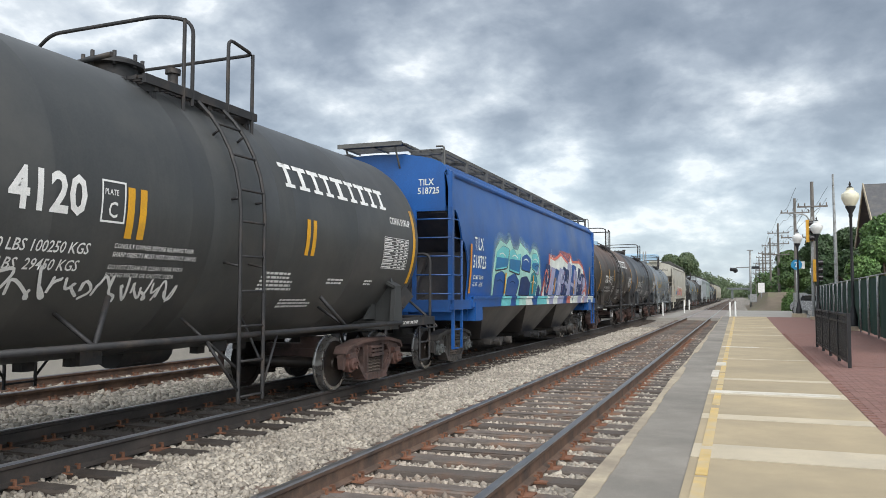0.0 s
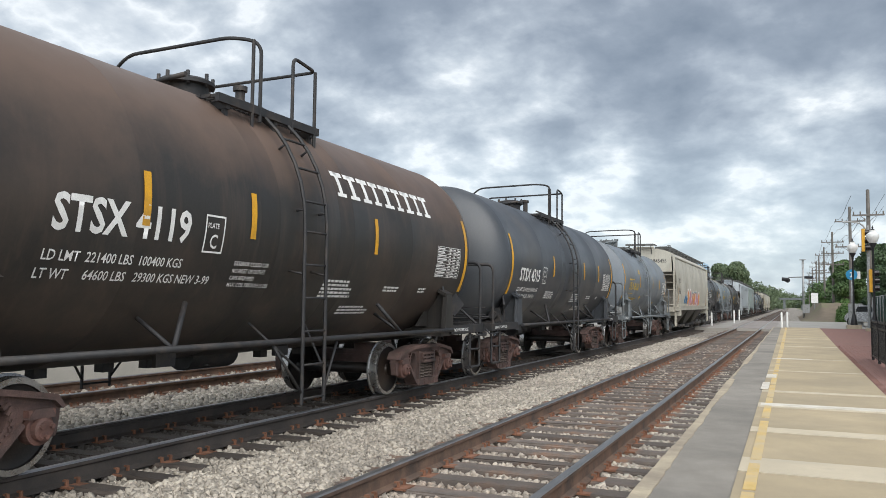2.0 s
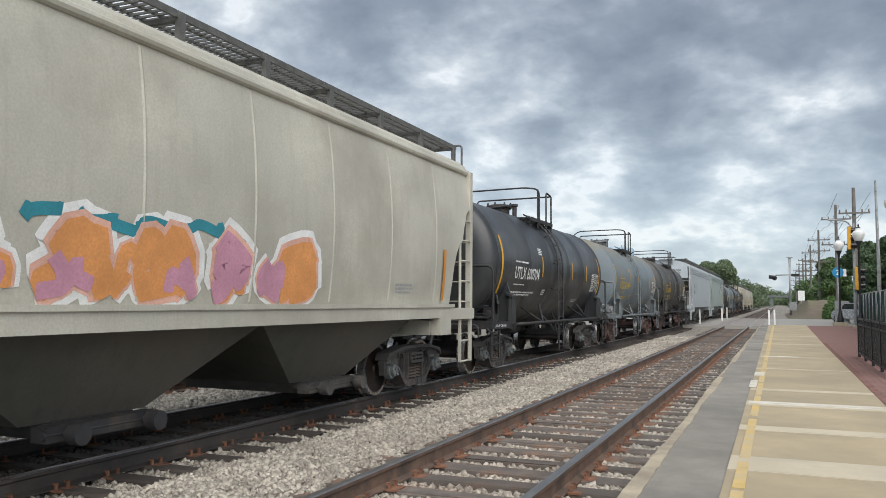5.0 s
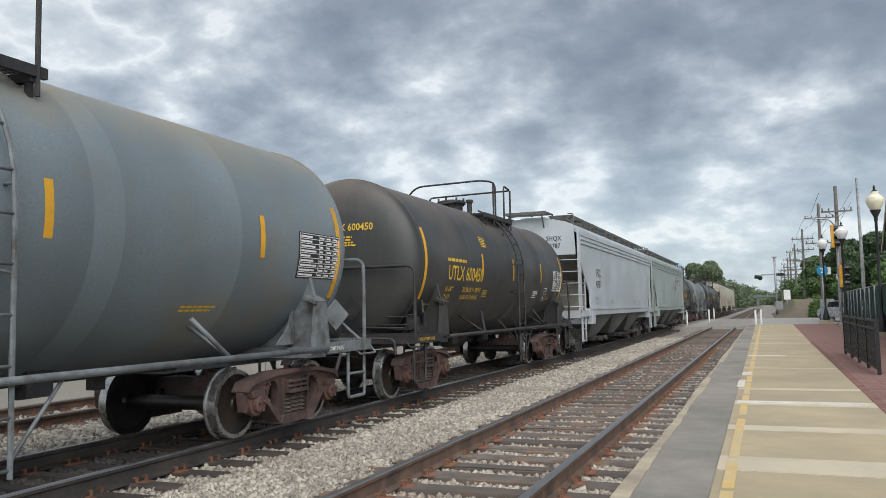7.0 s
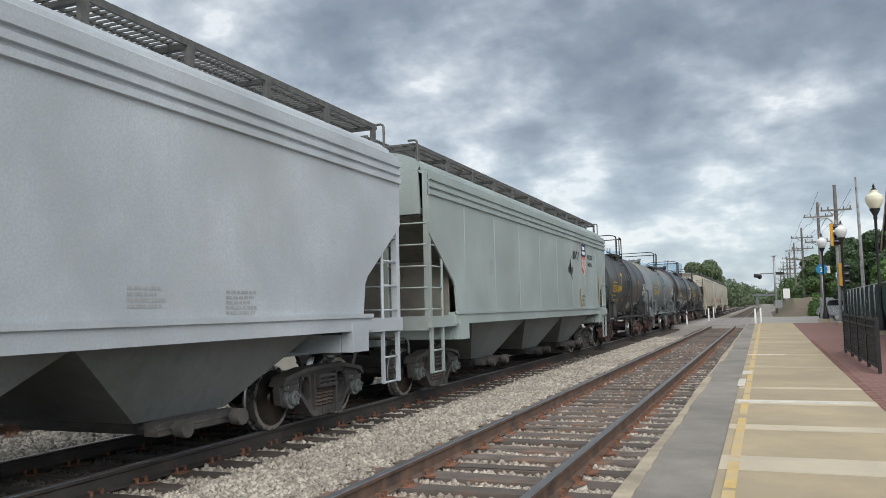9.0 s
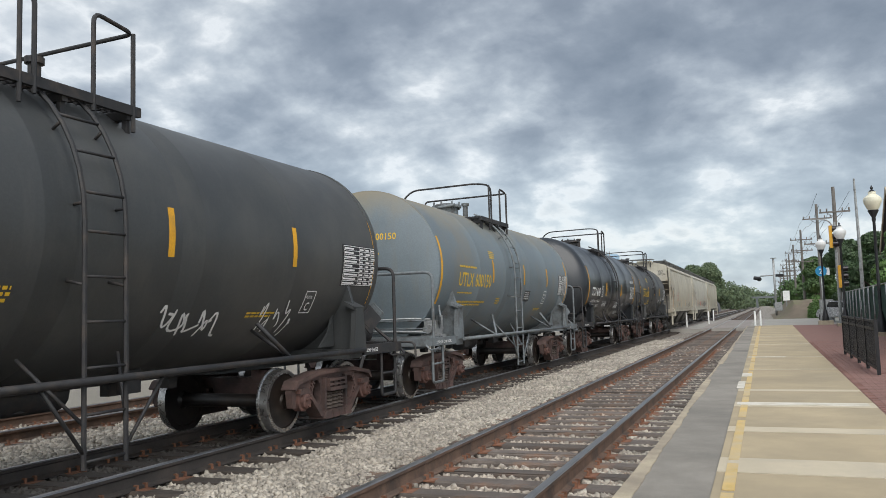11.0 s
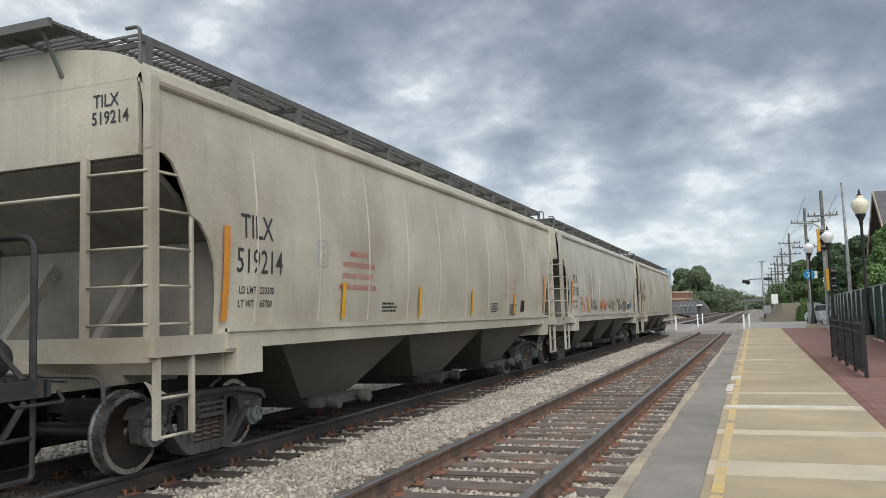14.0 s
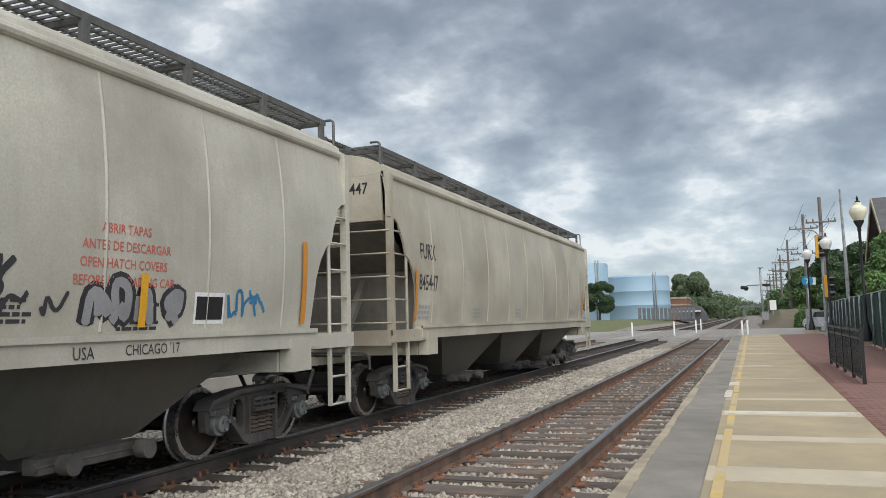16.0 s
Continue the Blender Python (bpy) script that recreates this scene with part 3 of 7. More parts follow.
def build_bolster(bm):
    box(bm, 0, 0, 0.60, 2.2, 0.30, 0.16)
    box(bm, 0, 0, 0.52, 1.5, 0.36, 0.16)
    for s in (-1, 1):
        box(bm, s * 1.05, 0, 0.525, 0.20, 0.50, 0.05)
        box(bm, s * 1.05, 0, 0.655, 0.18, 0.50, 0.035)
        box(bm, s * 1.09, 0, 0.59, 0.10, 0.50, 0.03)
        for y in (-0.23, -0.08, 0.08, 0.23):
            box(bm, s * 1.07, y, 0.59, 0.12, 0.03, 0.12)
    tube(bm, [(0, 0, 0.66), (0, 0, 0.80)], 0.2, 16)
    for s in (-1, 1):
        box(bm, 0, s * 0.36, 0.40, 1.5, 0.09, 0.10)
        for t in (-1, 1):
            box(bm, t * 0.76, s * 0.40, 0.42, 0.14, 0.06, 0.22)


def truck_part(name, build, material, parent, label, m, key):
    def scaled(bm):
        build(bm)
        bmesh.ops.scale(bm, vec=(1.0, TRUCK, TRUCK), verts=bm.verts)
    return part(name, scaled, material, parent, label, m, key)


def add_truck(car, y, tone):
    mat = M["truck_red"] if tone == "red" else M["truck_grey"]
    t = truck_part("truck", build_bolster, mat, car, "cast steel freight truck", pose(0, y, 0), "bolster" + tone)
    for a in (0, 180):
        truck_part("sideframe", build_sideframe, mat, t, "", pose(0, 0, 0, 0, 0, a), "sideframe" + tone)
        for s in (-1, 1):
            part("bearing", build_bearing, M["bearing_red" if tone == "red" else "bearing_grey"], t, "roller bearing end cap", pose(0, s * WHEELBASE / 2, WHEEL_R, 0, 0, a), "bearing" + tone)
    for side in (-1, 1):
        for y_ in (-0.165, 0.0, 0.165):
            truck_part("spring", build_spring, M["spring"], t, "", pose(side * 1.035, y_ * TRUCK, 0), "spring")
    for s in (-1, 1):
        w = part("wheelset", build_wheelset, [M["wheel"], M["steel"]], car, "steel wheelset with bright treads", pose(0, y + s * WHEELBASE / 2, WHEEL_R), "wheelset")
        WHEELS.append(w)


WHEELS = []
CARS = []


def bend(points, r=0.16, k=5):
    """Rounds the corners of a line of points, for bent pipe."""
    P = [Vector(p) for p in points]
    out = [P[0]]
    for a, b, c in zip(P, P[1:], P[2:]):
        u, w = (a - b), (c - b)
        q = min(r, u.length * 0.45, w.length * 0.45)
        s, e = b + u.normalized() * q, b + w.normalized() * q
        for i in range(k + 1):
            t = i / k
            out.append(s.lerp(b, t).lerp(b.lerp(e, t), t))
    return out + [P[-1]]


def build_coupler(bm):
    box(bm, 0, 0.30, 0.86, 0.16, 0.9, 0.18)
    prism(bm, [(-0.16, -0.12), (0.18, -0.18), (0.20, 0.02), (0.10, 0.16), (-0.10, 0.16), (-0.20, 0.0)], 0.72, 1.00, "z")
    tube(bm, bend([(0.35, 0.2, 0.75), (0.38, -0.05, 0.45), (0.30, -0.22, 0.42), (0.25, -0.35, 0.62)], 0.15), 0.03, 8)
    tube(bm, [(-1.25, 0.15, 0.98), (-0.1, 0.12, 1.0)], 0.018, 6)
    tube(bm, bend([(1.3, 0.15, 0.75), (1.3, 0.13, 0.98), (0.1, 0.12, 1.0)], 0.1), 0.018, 6)


TANK_R, TANK_Z = 1.48, 2.22


def tank_place(r):
    def place(u, v, lift):
        a = (v - TANK_Z) / r
        return Vector(((r + lift) * math.cos(a), u, TANK_Z + (r + lift) * math.sin(a)))
    return place


def head_dip(q, depth, power):
    """How far a dished head lies behind its crown at a share q of the radius."""
    if not power:
        return depth * min(1.0, q) ** 2
    return depth * (1 - (1 - min(1.0, q) ** power) ** (1 / power))


def tank_profile(r, half, depth, power):
    qs = [0.0, 0.2, 0.4, 0.55, 0.7, 0.8, 0.87, 0.92, 0.955, 0.98, 0.993, 1.0]
    return [(r * q, -half + head_dip(q, depth, power)) for q in qs]


def build_tank_shell(r, half, depth, power):
    def build(bm):
        left = tank_profile(r, half, depth, power)
        prof = left[:]
        seams = [left[-1][1] + 0.02] + [y for y in (-2.6, -0.95, 0.95, 2.6)] + [-left[-1][1] - 0.02]
        for y in seams:
            prof += [(r, y - 0.02), (r + 0.002, y - 0.012), (r + 0.002, y + 0.012), (r, y + 0.02)]
        prof += [(a, -b) for a, b in left[::-1]]
        lathe(bm, prof, "y", 72, (0, 0, TANK_Z))
    return build


def build_tank_band(r):
    def build(bm):
        lathe(bm, [(r - 0.02, -0.66), (r + 0.004, -0.60), (r + 0.004, 0.60), (r - 0.02, 0.66)], "y", 72, (0, 0, TANK_Z))
    return build


def build_top_platform(bm):
    z = TANK_Z + TANK_R * 0.87
    for x in (0.52, 1.02):
        box(bm, x, -0.08, z - 0.03, 0.05, 1.9, 0.09)
    for i in range(23):
        box(bm, 0.77, -0.98 + i * 0.0816, z, 0.48, 0.022, 0.035)
    for x in (0.64, 0.77, 0.90):
        box(bm, x, -0.08, z + 0.004, 0.015, 1.86, 0.03)
    for y in (-0.85, 0.0, 0.75):
        box(bm, 0.77, y, z - 0.08, 0.5, 0.06, 0.08)
        box(bm, 0.97, y, z - 0.17, 0.05, 0.05, 0.2)


def build_top_rails(bm):
    top = TANK_Z + TANK_R * 0.87 + 0.76
    zs = TANK_Z + TANK_R * 0.70
    tube(bm, bend([(1.03, -0.32, zs + 0.1), (1.03, -0.32, top), (0.75, -0.50, top + 0.03), (-0.75, -0.50, top), (-1.0, -0.50, top - 0.2), (-1.0, -0.50, zs)], 0.18), 0.021, 8)
    tube(bm, [(1.03, -0.46, zs), (1.03, -0.46, top - 0.02)], 0.020, 8)
    tube(bm, bend([(1.03, 0.30, zs + 0.1), (1.03, 0.30, top), (1.03, 0.78, top - 0.05), (-1.0, 0.80, top - 0.08), (-1.0, 0.80, zs)], 0.10), 0.021, 8)
    tube(bm, [(1.03, 0.78, zs), (1.03, 0.78, top - 0.05)], 0.022, 8)
    tube(bm, [(-1.0, -0.50, top - 0.4), (-1.0, 0.80, top - 0.4)], 0.018, 8)


def build_manway(bm):
    z = TANK_Z + TANK_R
    lathe(bm, [(0.26, -0.06), (0.26, 0.14), (0.33, 0.15), (0.33, 0.19), (0.28, 0.22), (0.12, 0.25), (0.0, 0.26)], "z", 24, (0.0, -0.35, z))
    for i in range(8):
        a = i * math.pi / 4
        tube(bm, [(0.30 * math.cos(a), -0.35 + 0.30 * math.sin(a), z + 0.12), (0.30 * math.cos(a), -0.35 + 0.30 * math.sin(a), z + 0.27)], 0.022, 6)
    tube(bm, [(0.15, 0.45, z - 0.03), (0.15, 0.45, z + 0.28)], 0.06, 12)
    tube(bm, [(0.15, 0.45, z + 0.28), (0.15, 0.45, z + 0.34)], 0.09, 12)
    tube(bm, [(-0.2, 0.3, z - 0.03), (-0.2, 0.3, z + 0.22)], 0.05, 12)
    tube(bm, [(-0.25, -0.75, z + 0.1), (0.35, -0.75, z + 0.16)], 0.03, 8)


def build_dome(bm):
    z = TANK_Z + TANK_R
    tube(bm, [(0.1, -0.55, z - 0.05), (0.1, -0.55, z + 0.26)], 0.40, 24)
    lathe(bm, [(0.43, 0.24), (0.43, 0.30), (0.3, 0.35), (0.0, 0.37)], "z", 24, (0.1, -0.55, z))


def build_tank_ladder(bm):
    """A straight ladder that bends over the shoulder of the tank, with struts to the side pipe."""
    r = TANK_R + 0.11
    for y in (-0.22, 0.22):
        pts = [(r, y, 0.28), (r, y, TANK_Z)]
        for i in range(1, 9):
            a = i * 0.145
            pts.append((r * math.cos(a), y, TANK_Z + r * math.sin(a)))
        tube(bm, pts, 0.021, 6)
    for k in range(6):
        z = 0.34 + 0.36 * k
        tube(bm, [(r, -0.22, z), (r, 0.22, z)], 0.014, 6)
    for i in range(5):
        a = 0.16 + i * 0.245
        tube(bm, [(r * math.cos(a), -0.22, TANK_Z + r * math.sin(a)), (r * math.cos(a), 0.22, TANK_Z + r * math.sin(a))], 0.014, 6)
    for y in (-0.22, 0.22):
        for a in (-0.35, 0.1, 0.6, 1.05):
            z = TANK_Z + r * math.sin(a)
            tube(bm, [((TANK_R - 0.01) * math.cos(a), y, TANK_Z + (TANK_R - 0.01) * math.sin(a)), (r if a < 0 else r * math.cos(a), y, z)], 0.014, 6)
        s = 1 if y > 0 else -1
        tube(bm, [(1.50, y + s * 0.42, 0.93), (r, y, 0.40)], 0.016, 6)
        tube(bm, [(1.1, y + s * 0.3, 1.15), (r, y, 0.62)], 0.016, 6)


def build_side_pipe(tc):
    def build(bm):
        e = tc / 2 + 0.05
        tube(bm, [(1.52, -e, 0.96), (1.52, e, 0.96)], 0.032, 8)
        for y in (-2.2, 2.2):
            tube(bm, [(1.52, y, 0.96), (1.32, y - 0.35 * (1 if y > 0 else -1), TANK_Z - 0.86)], 0.026, 6)
            tube(bm, [(1.52, y, 0.96), (1.0, y, 1.28)], 0.02, 6)
    return build


def build_brake_gear(bm):
    """Rods, levers and brackets that hang under the tank."""
    box(bm, 0.0, 0.3, 0.86, 0.10, 6.2, 0.08)
    tube(bm, [(0.25, -3.2, 0.82), (0.25, 2.9, 0.82)], 0.03, 8)
    for y in (-2.3, -1.5, -0.9, 0.2, 1.1, 2.0):
        box(bm, 0.0, y, 0.86, 0.12, 0.14, 0.42)
    for x, y in ((0.5, -1.2), (-0.4, 0.6), (0.45, 0.9)):
        box(bm, x, y, 0.90, 0.05, 0.28, 0.40)
    tube(bm, [(0.0, -0.4, 0.78), (0.0, 0.4, 0.78)], 0.20, 14)
    lathe(bm, [(0.14, 0.62), (0.14, 1.0), (0.22, 1.0)], "z", 14, (0, -0.1, 0))


def build_stub_frame(tc):
    """The stub sills, bolsters and end platforms of a tank car."""
    def build(bm):
        c = -tc / 2
        box(bm, 0, c - 0.25, 0.90, 0.42, 3.1, 0.30)
        prism(bm, [(-1.38, 0.98), (1.38, 0.98), (1.42, 1.45), (1.30, 1.85), (0.9, 1.75), (-0.9, 1.75), (-1.30, 1.85), (-1.42, 1.45)], c - 0.03, c + 0.03, "y")
        for x in (-1, 1):
            # the tapered bolster post with its foot and cap, and a small web inward
            prism(bm, rounded([(c - 0.17, 0.96), (c + 0.17, 0.96), (c + 0.15, 1.12), (c + 0.095, 1.52), (c - 0.095, 1.52), (c - 0.15, 1.12)], 0.03, 2), x * 1.43 - 0.05, x * 1.43 + 0.02, "x")
            box(bm, x * 1.39, c, 1.545, 0.17, 0.28, 0.045, Euler((0, x * 0.45, 0)).to_matrix())
            prism(bm, [(c + 0.05, 1.02), (c + 0.42, 1.02), (c + 0.20, 1.20), (c + 0.08, 1.44)], x * 1.10 - 0.015, x * 1.10 + 0.015, "x")
        box(bm, 0, c, 0.92, 2.84, 0.34, 0.12)
    return build


def build_end_platform(tc, over):
    def build(bm):
        a, b = tc / 2 + 0.15, tc / 2 + over
        for x in (1.42, -1.42):
            box(bm, x, (a + b) / 2, 0.955, 0.07, b - a, 0.13)
        box(bm, 0, b, 0.955, 2.91, 0.07, 0.13)
        for i in range(6):
            box(bm, 0, b - 0.10 - i * 0.085, 1.025, 2.8, 0.045, 0.03)
        for x in (0.42, -0.42):
            box(bm, x, (a + b) / 2, 0.95, 0.08, b - a, 0.12)
        for x in (-1.40, 1.40):
            tube(bm, bend([(x, b - 0.08, 0.90), (x, b - 0.08, 0.30), (x, b - 0.52, 0.30), (x, b - 0.52, 0.90)], 0.05), 0.022, 6)
            tube(bm, [(x, b - 0.52, 0.60), (x, b - 0.08, 0.60)], 0.018, 6)
            tube(bm, bend([(x * 0.99, b - 0.30, 0.92), (x * 1.04, b - 0.30, 0.84), (x * 1.04, b + 0.16, 0.84), (x * 0.99, b + 0.16, 0.92)], 0.04), 0.014, 6)
    return build


def build_end_rail(tc, over):
    """The bent pipe rail over the end platform with its slanting brace."""
    def build(bm):
        b = tc / 2 + over - 0.08
        tube(bm, bend([(1.42, b - 0.02, 0.98), (1.42, b - 0.02, 2.09), (-1.42, b - 0.02, 2.09), (-1.42, b - 0.02, 0.98)], 0.14), 0.026, 8)
        tube(bm, [(1.38, b - 0.06, 1.02), (0.10, b - 0.04, 2.06)], 0.022, 6)
        for z in (1.10, 1.17, 1.30):
            tube(bm, bend([(0.95, b - 0.80, z), (0.6, b - 0.30, z), (-1.2, b - 0.25, z)], 0.12), 0.013, 6)
    return build


def build_placard(bm):
    prism(bm, [(-0.20, 0), (0, -0.20), (0.20, 0), (0, 0.20)], -0.012, 0.012, "y")
    prism(bm, [(-0.15, 0), (0, -0.15), (0.15, 0), (0, 0.15)], -0.018, 0.018, "y")


def build_valve_cluster(bm):
    box(bm, 0, 0, 0.16, 0.22, 0.26, 0.24)
    tube(bm, [(0.0, -0.25, 0.14), (0.0, 0.28, 0.14)], 0.08, 12)
    tube(bm, [(0.05, 0.16, 0.05), (0.05, 0.16, 0.36)], 0.06, 10)
    tube(bm, bend([(-0.05, -0.3, 0.1), (-0.3, -0.35, 0.1), (-1.0, -0.35, 0.12)], 0.1), 0.02, 6)
    tube(bm, bend([(-0.05, 0.0, 0.3), (-0.3, -0.25, 0.32), (-1.1, -0.3, 0.30)], 0.1), 0.018, 6)
    box(bm, 0.0, 0.02, 0.02, 0.30, 0.4, 0.05)


def build_brake_wheel(bm):
    ring = [(0.30 * math.cos(k * math.pi / 12), 0, 0.30 * math.sin(k * math.pi / 12)) for k in range(25)]
    tube(bm, ring, 0.018, 6)
    for k in range(6):
        a = k * math.pi / 3
        tube(bm, [(0, 0.02, 0), (0.30 * math.cos(a), 0, 0.30 * math.sin(a))], 0.012, 5)
    tube(bm, [(0, -0.03, 0), (0, 0.30, 0)], 0.05, 10)
    box(bm, 0.02, 0.32, -0.05, 0.30, 0.26, 0.42)


def build_air_tank(bm):
    lathe(bm, [(0, -0.55), (0.12, -0.52), (0.19, -0.42), (0.19, 0.42), (0.12, 0.52), (0, 0.55)], "y", 18)


def data_panel(place, u, v, w, h, parent, seed, ink="white_ink", ground="panel_black"):
    """A printed table: a dark panel with rows of cells."""
    if ground:
        laid("data_panel", rect_bm(w, h), place, M[ground], parent, "printed data table", 0.004, u, v)
    bm = bmesh.new()
    rows = 9
    for i in range(rows + 1):
        rect_bm(w * 0.96, 0.008, w * 0.02, h * 0.03 + i * h * 0.93 / rows, bm)
    for x in (0.02, 0.47, 0.64, 0.82, 0.97):
        rect_bm(0.008, h * 0.93, w * x, h * 0.03, bm)
    rnd = random.Random(seed)
    for i in range(rows):
        z = h * 0.03 + (i + 0.32) * h * 0.93 / rows
        for a, b in ((0.04, 0.44), (0.49, 0.61), (0.66, 0.79), (0.84, 0.95)):
            rect_bm((b - a) * w * rnd.uniform(0.55, 1.0), h * 0.04, a * w, z, bm)
    laid("printed_table", bm, place, M[ink], parent, "", 0.009, u, v)


def plate_mark(place, u, v, s, parent, ink):
    bm = bmesh.new()
    rect_bm(s, 0.02 * s / 0.3, 0, 0, bm)
    rect_bm(s, 0.02 * s / 0.3, 0, 1.3 * s, bm)
    rect_bm(0.02 * s / 0.3, 1.3 * s, 0, 0, bm)
    rect_bm(0.02 * s / 0.3, 1.36 * s, s, 0, bm)
    laid("plate_mark_frame", bm, place, M[ink], parent, "", 0.004, u, v)
    write("PLATE", u + 0.12 * s, v + 0.90 * s, 0.26 * s, place, M[ink], parent)
    write("C", u + 0.30 * s, v + 0.18 * s, 0.72 * s, place, M[ink], parent)


def add_tank_car(spec):
    tc, y0 = spec["tc"], spec["y"]
    car = thing("tank_car", spec["label"], "freight car", group="freight train")
    CARS.append((car, y0))
    global TANK_R
    TANK_R = spec.get("r", 1.48)
    r = TANK_R
    depth, power = spec.get("head", (0.60, 2.15))
    half = tc / 2 + 0.74 + depth
    iron = M["grey_iron"] if spec.get("grey") else M["black_iron"]
    ik = "grey" if spec.get("grey") else "black"
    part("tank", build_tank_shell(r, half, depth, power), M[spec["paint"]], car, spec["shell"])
    if "head" in spec:
        def head_seam(bm):
            lathe(bm, [(r - 0.01, -0.04), (r + 0.016, -0.036), (r + 0.016, 0.03), (r - 0.01, 0.034)], "y", 72, (0, 0, TANK_Z))
        for q in (-1, 1):
            part("head_seam", head_seam, M[spec["paint"]], car, "rolled lip where the head meets the shell", pose(0, q * (tc / 2 + 0.70), 0), ("head_seam", spec["paint"], r))
    if spec.get("band", True):
        part("jacket_band", build_tank_band(r), M[spec["paint"]], car)
    over = spec.get("overhang", 1.60)
    k = ik + str(tc) + str(over)
    for a in (0, 180):
        part("stub_frame", build_stub_frame(tc), M[spec.get("frame", spec["paint"])], car, "stub sill and saddle plates", pose(0, 0, 0, 0, 0, a), ("stub", spec["paint"], tc))
    part("brake_gear", build_brake_gear, M["black_iron"], car, "", None, "brake_gear")
    pipe_mat = M["grey_iron"] if spec.get("grey") else M["black_iron"]
    for a in (0, 180):
        part("side_pipe", build_side_pipe(tc), pipe_mat, car, "", pose(0, 0, 0, 0, 0, a), "pipe" + k + str(r))
        split_part("end_platform", build_end_platform(tc, over), iron, car, deck_piece, pose(0, 0, 0, 0, 0, a), "endp" + k)
        part("end_handrail", build_end_rail(tc, over), iron, car, "", pose(0, 0, 0, 0, 0, a), "endr" + k)
        part("coupler", build_coupler, M["truck_grey"], car, "", pose(0, (-1 if a == 0 else 1) * (tc / 2 + 1.80), 0, 0, 0, a), "coupler")
    part("top_platform", build_top_platform, M["black_iron"], car, "", pose(0, spec.get("top", -0.1), 0), "topp" + str(r))
    part("top_handrail", build_top_rails, M["black_iron"], car, "", pose(0, spec.get("top", -0.1), 0), "topr" + str(r))
    split_part("manway", build_manway, iron, car, fitting_piece, pose(0, spec.get("top", -0.1), 0), "manway" + ik + str(r))
    if spec.get("dome"):
        part("dome", build_dome, M["black_iron"], car, "", pose(0, spec.get("top", -0.1), 0), "dome")
    for a in (0, 180):
        split_part("ladder", build_tank_ladder, iron, car, ladder_piece, pose(0, spec.get("top", -0.1), 0, 0, 0, a), "tladder" + ik + str(r))
    for s in (-1, 1):
        part("placard", build_placard, iron, car, "diamond placard holder", pose(1.30, s * (tc / 2 + 0.62), 1.36, 0, 0, 62 * s), "placard" + ik)
        part("placard", build_placard, iron, car, "diamond placard holder", pose(0.35, s * (tc / 2 + over - 0.06), 1.45), "placard" + ik)
    part("brake_valve", build_valve_cluster, M["galv"] if spec.get("grey") else M["black_iron"], car, "air brake valves", pose(1.18, -(tc / 2 + 0.62), 1.02), "valve" + ik)
    if spec.get("grey"):
        part("brake_wheel", build_brake_wheel, iron, car, "spoked hand brake wheel", pose(-0.35, -(tc / 2 + over - 0.12), 1.64), "brake_wheel" + ik)
    part("air_tank", build_air_tank, M["black_iron"], car, "air reservoir", pose(0.80, tc / 2 + 0.92, 1.17), "airtank")
    add_truck(car, -tc / 2, spec.get("truck", "red"))
    add_truck(car, tc / 2, spec.get("truck", "red"))
    # markings on the near side
    place = tank_place(r)
    for u, v, h, w in spec["stripes"]:
        laid("reflector", rect_bm(w, h), place, M["yellow"], car, "yellow reflective strip", 0.005, u, v, 0.12)
    for text, u, v, size, ink, *more in spec["text"]:
        write(text, u, v, size, place, M[ink], car, **(more[0] if more else {}))
    for n_, u, v, w, h, ink in spec.get("bars", ()):
        laid("small_print", bars_bm(n_, w, h, h * 0.7, n_ * 7 + int(u * 10)), place, M[ink], car, "rows of small stencilled print", 0.004, u, v, 0.12)
    if "panel" in spec:
        data_panel(place, *spec["panel"], car, 5, spec.get("panel_ink", "white_ink"), spec.get("panel_ground", "panel_black"))
    if "plate" in spec:
        plate_mark(place, *spec["plate"], car, spec["plate_ink"])
    # the front head, seen square on
    hz = TANK_Z

    def head_place(u, v, lift):
        return Vector((u, -half + head_dip(math.hypot(u, v - hz) / r, depth, power) - lift, v))
    for text, u, v, size, ink in spec.get("head_text", ()):
        laid("lettering", text_bm(text, size, 0.01, 0.9), head_place, M[ink], car, "stencilled " + text, 0.006, u, v, 0.1)
    if spec.get("head_bars"):
        n_, u, v, w, h, ink = spec["head_bars"]
        laid("small_print", bars_bm(n_, w, h, h * 0.7, 3), head_place, M[ink], car, "rows of small stencilled print", 0.006, u, v, 0.1)
    # sill legends
    b = tc / 2 + over
    for s in (-1, 1):
        def sill(u, v, lift):
            return Vector((1.457 + lift, u, v))
        write("2 INCH HF COMP SHOES", -b + 0.12 if s < 0 else b - 1.4, 0.925, 0.07, sill, M[spec.get("sill_ink", "white_ink")], car, step=0)
    if "extra" in spec:
        spec["extra"](car, place)
    return car


# ---- covered hoppers ----
HOP_W, HOP_SILL, HOP_EAVE, HOP_PEAK = 1.56, 1.27, 3.62, 4.02


def hop_x(v, curved=True):
    t = min(1.0, max(0.0, (v - HOP_SILL) / (HOP_EAVE - HOP_SILL)))
    return HOP_W - (0.10 * (2 * t - 0.9) ** 2 if curved else 0.0)


HOP_EDGE = [(0.0, 2.95), (0.16, 2.95), (0.26, 2.88), (0.40, 2.60), (0.46, 2.42), (0.58, 2.36), (0.70, 2.20), (0.79, 1.98), (0.83, 1.70), (0.86, HOP_SILL)]


HOP_EDGE_STRAIGHT = [(0.0, 2.62), (0.06, 2.56), (0.98, 1.86), (1.05, 1.76), (1.12, HOP_SILL)]


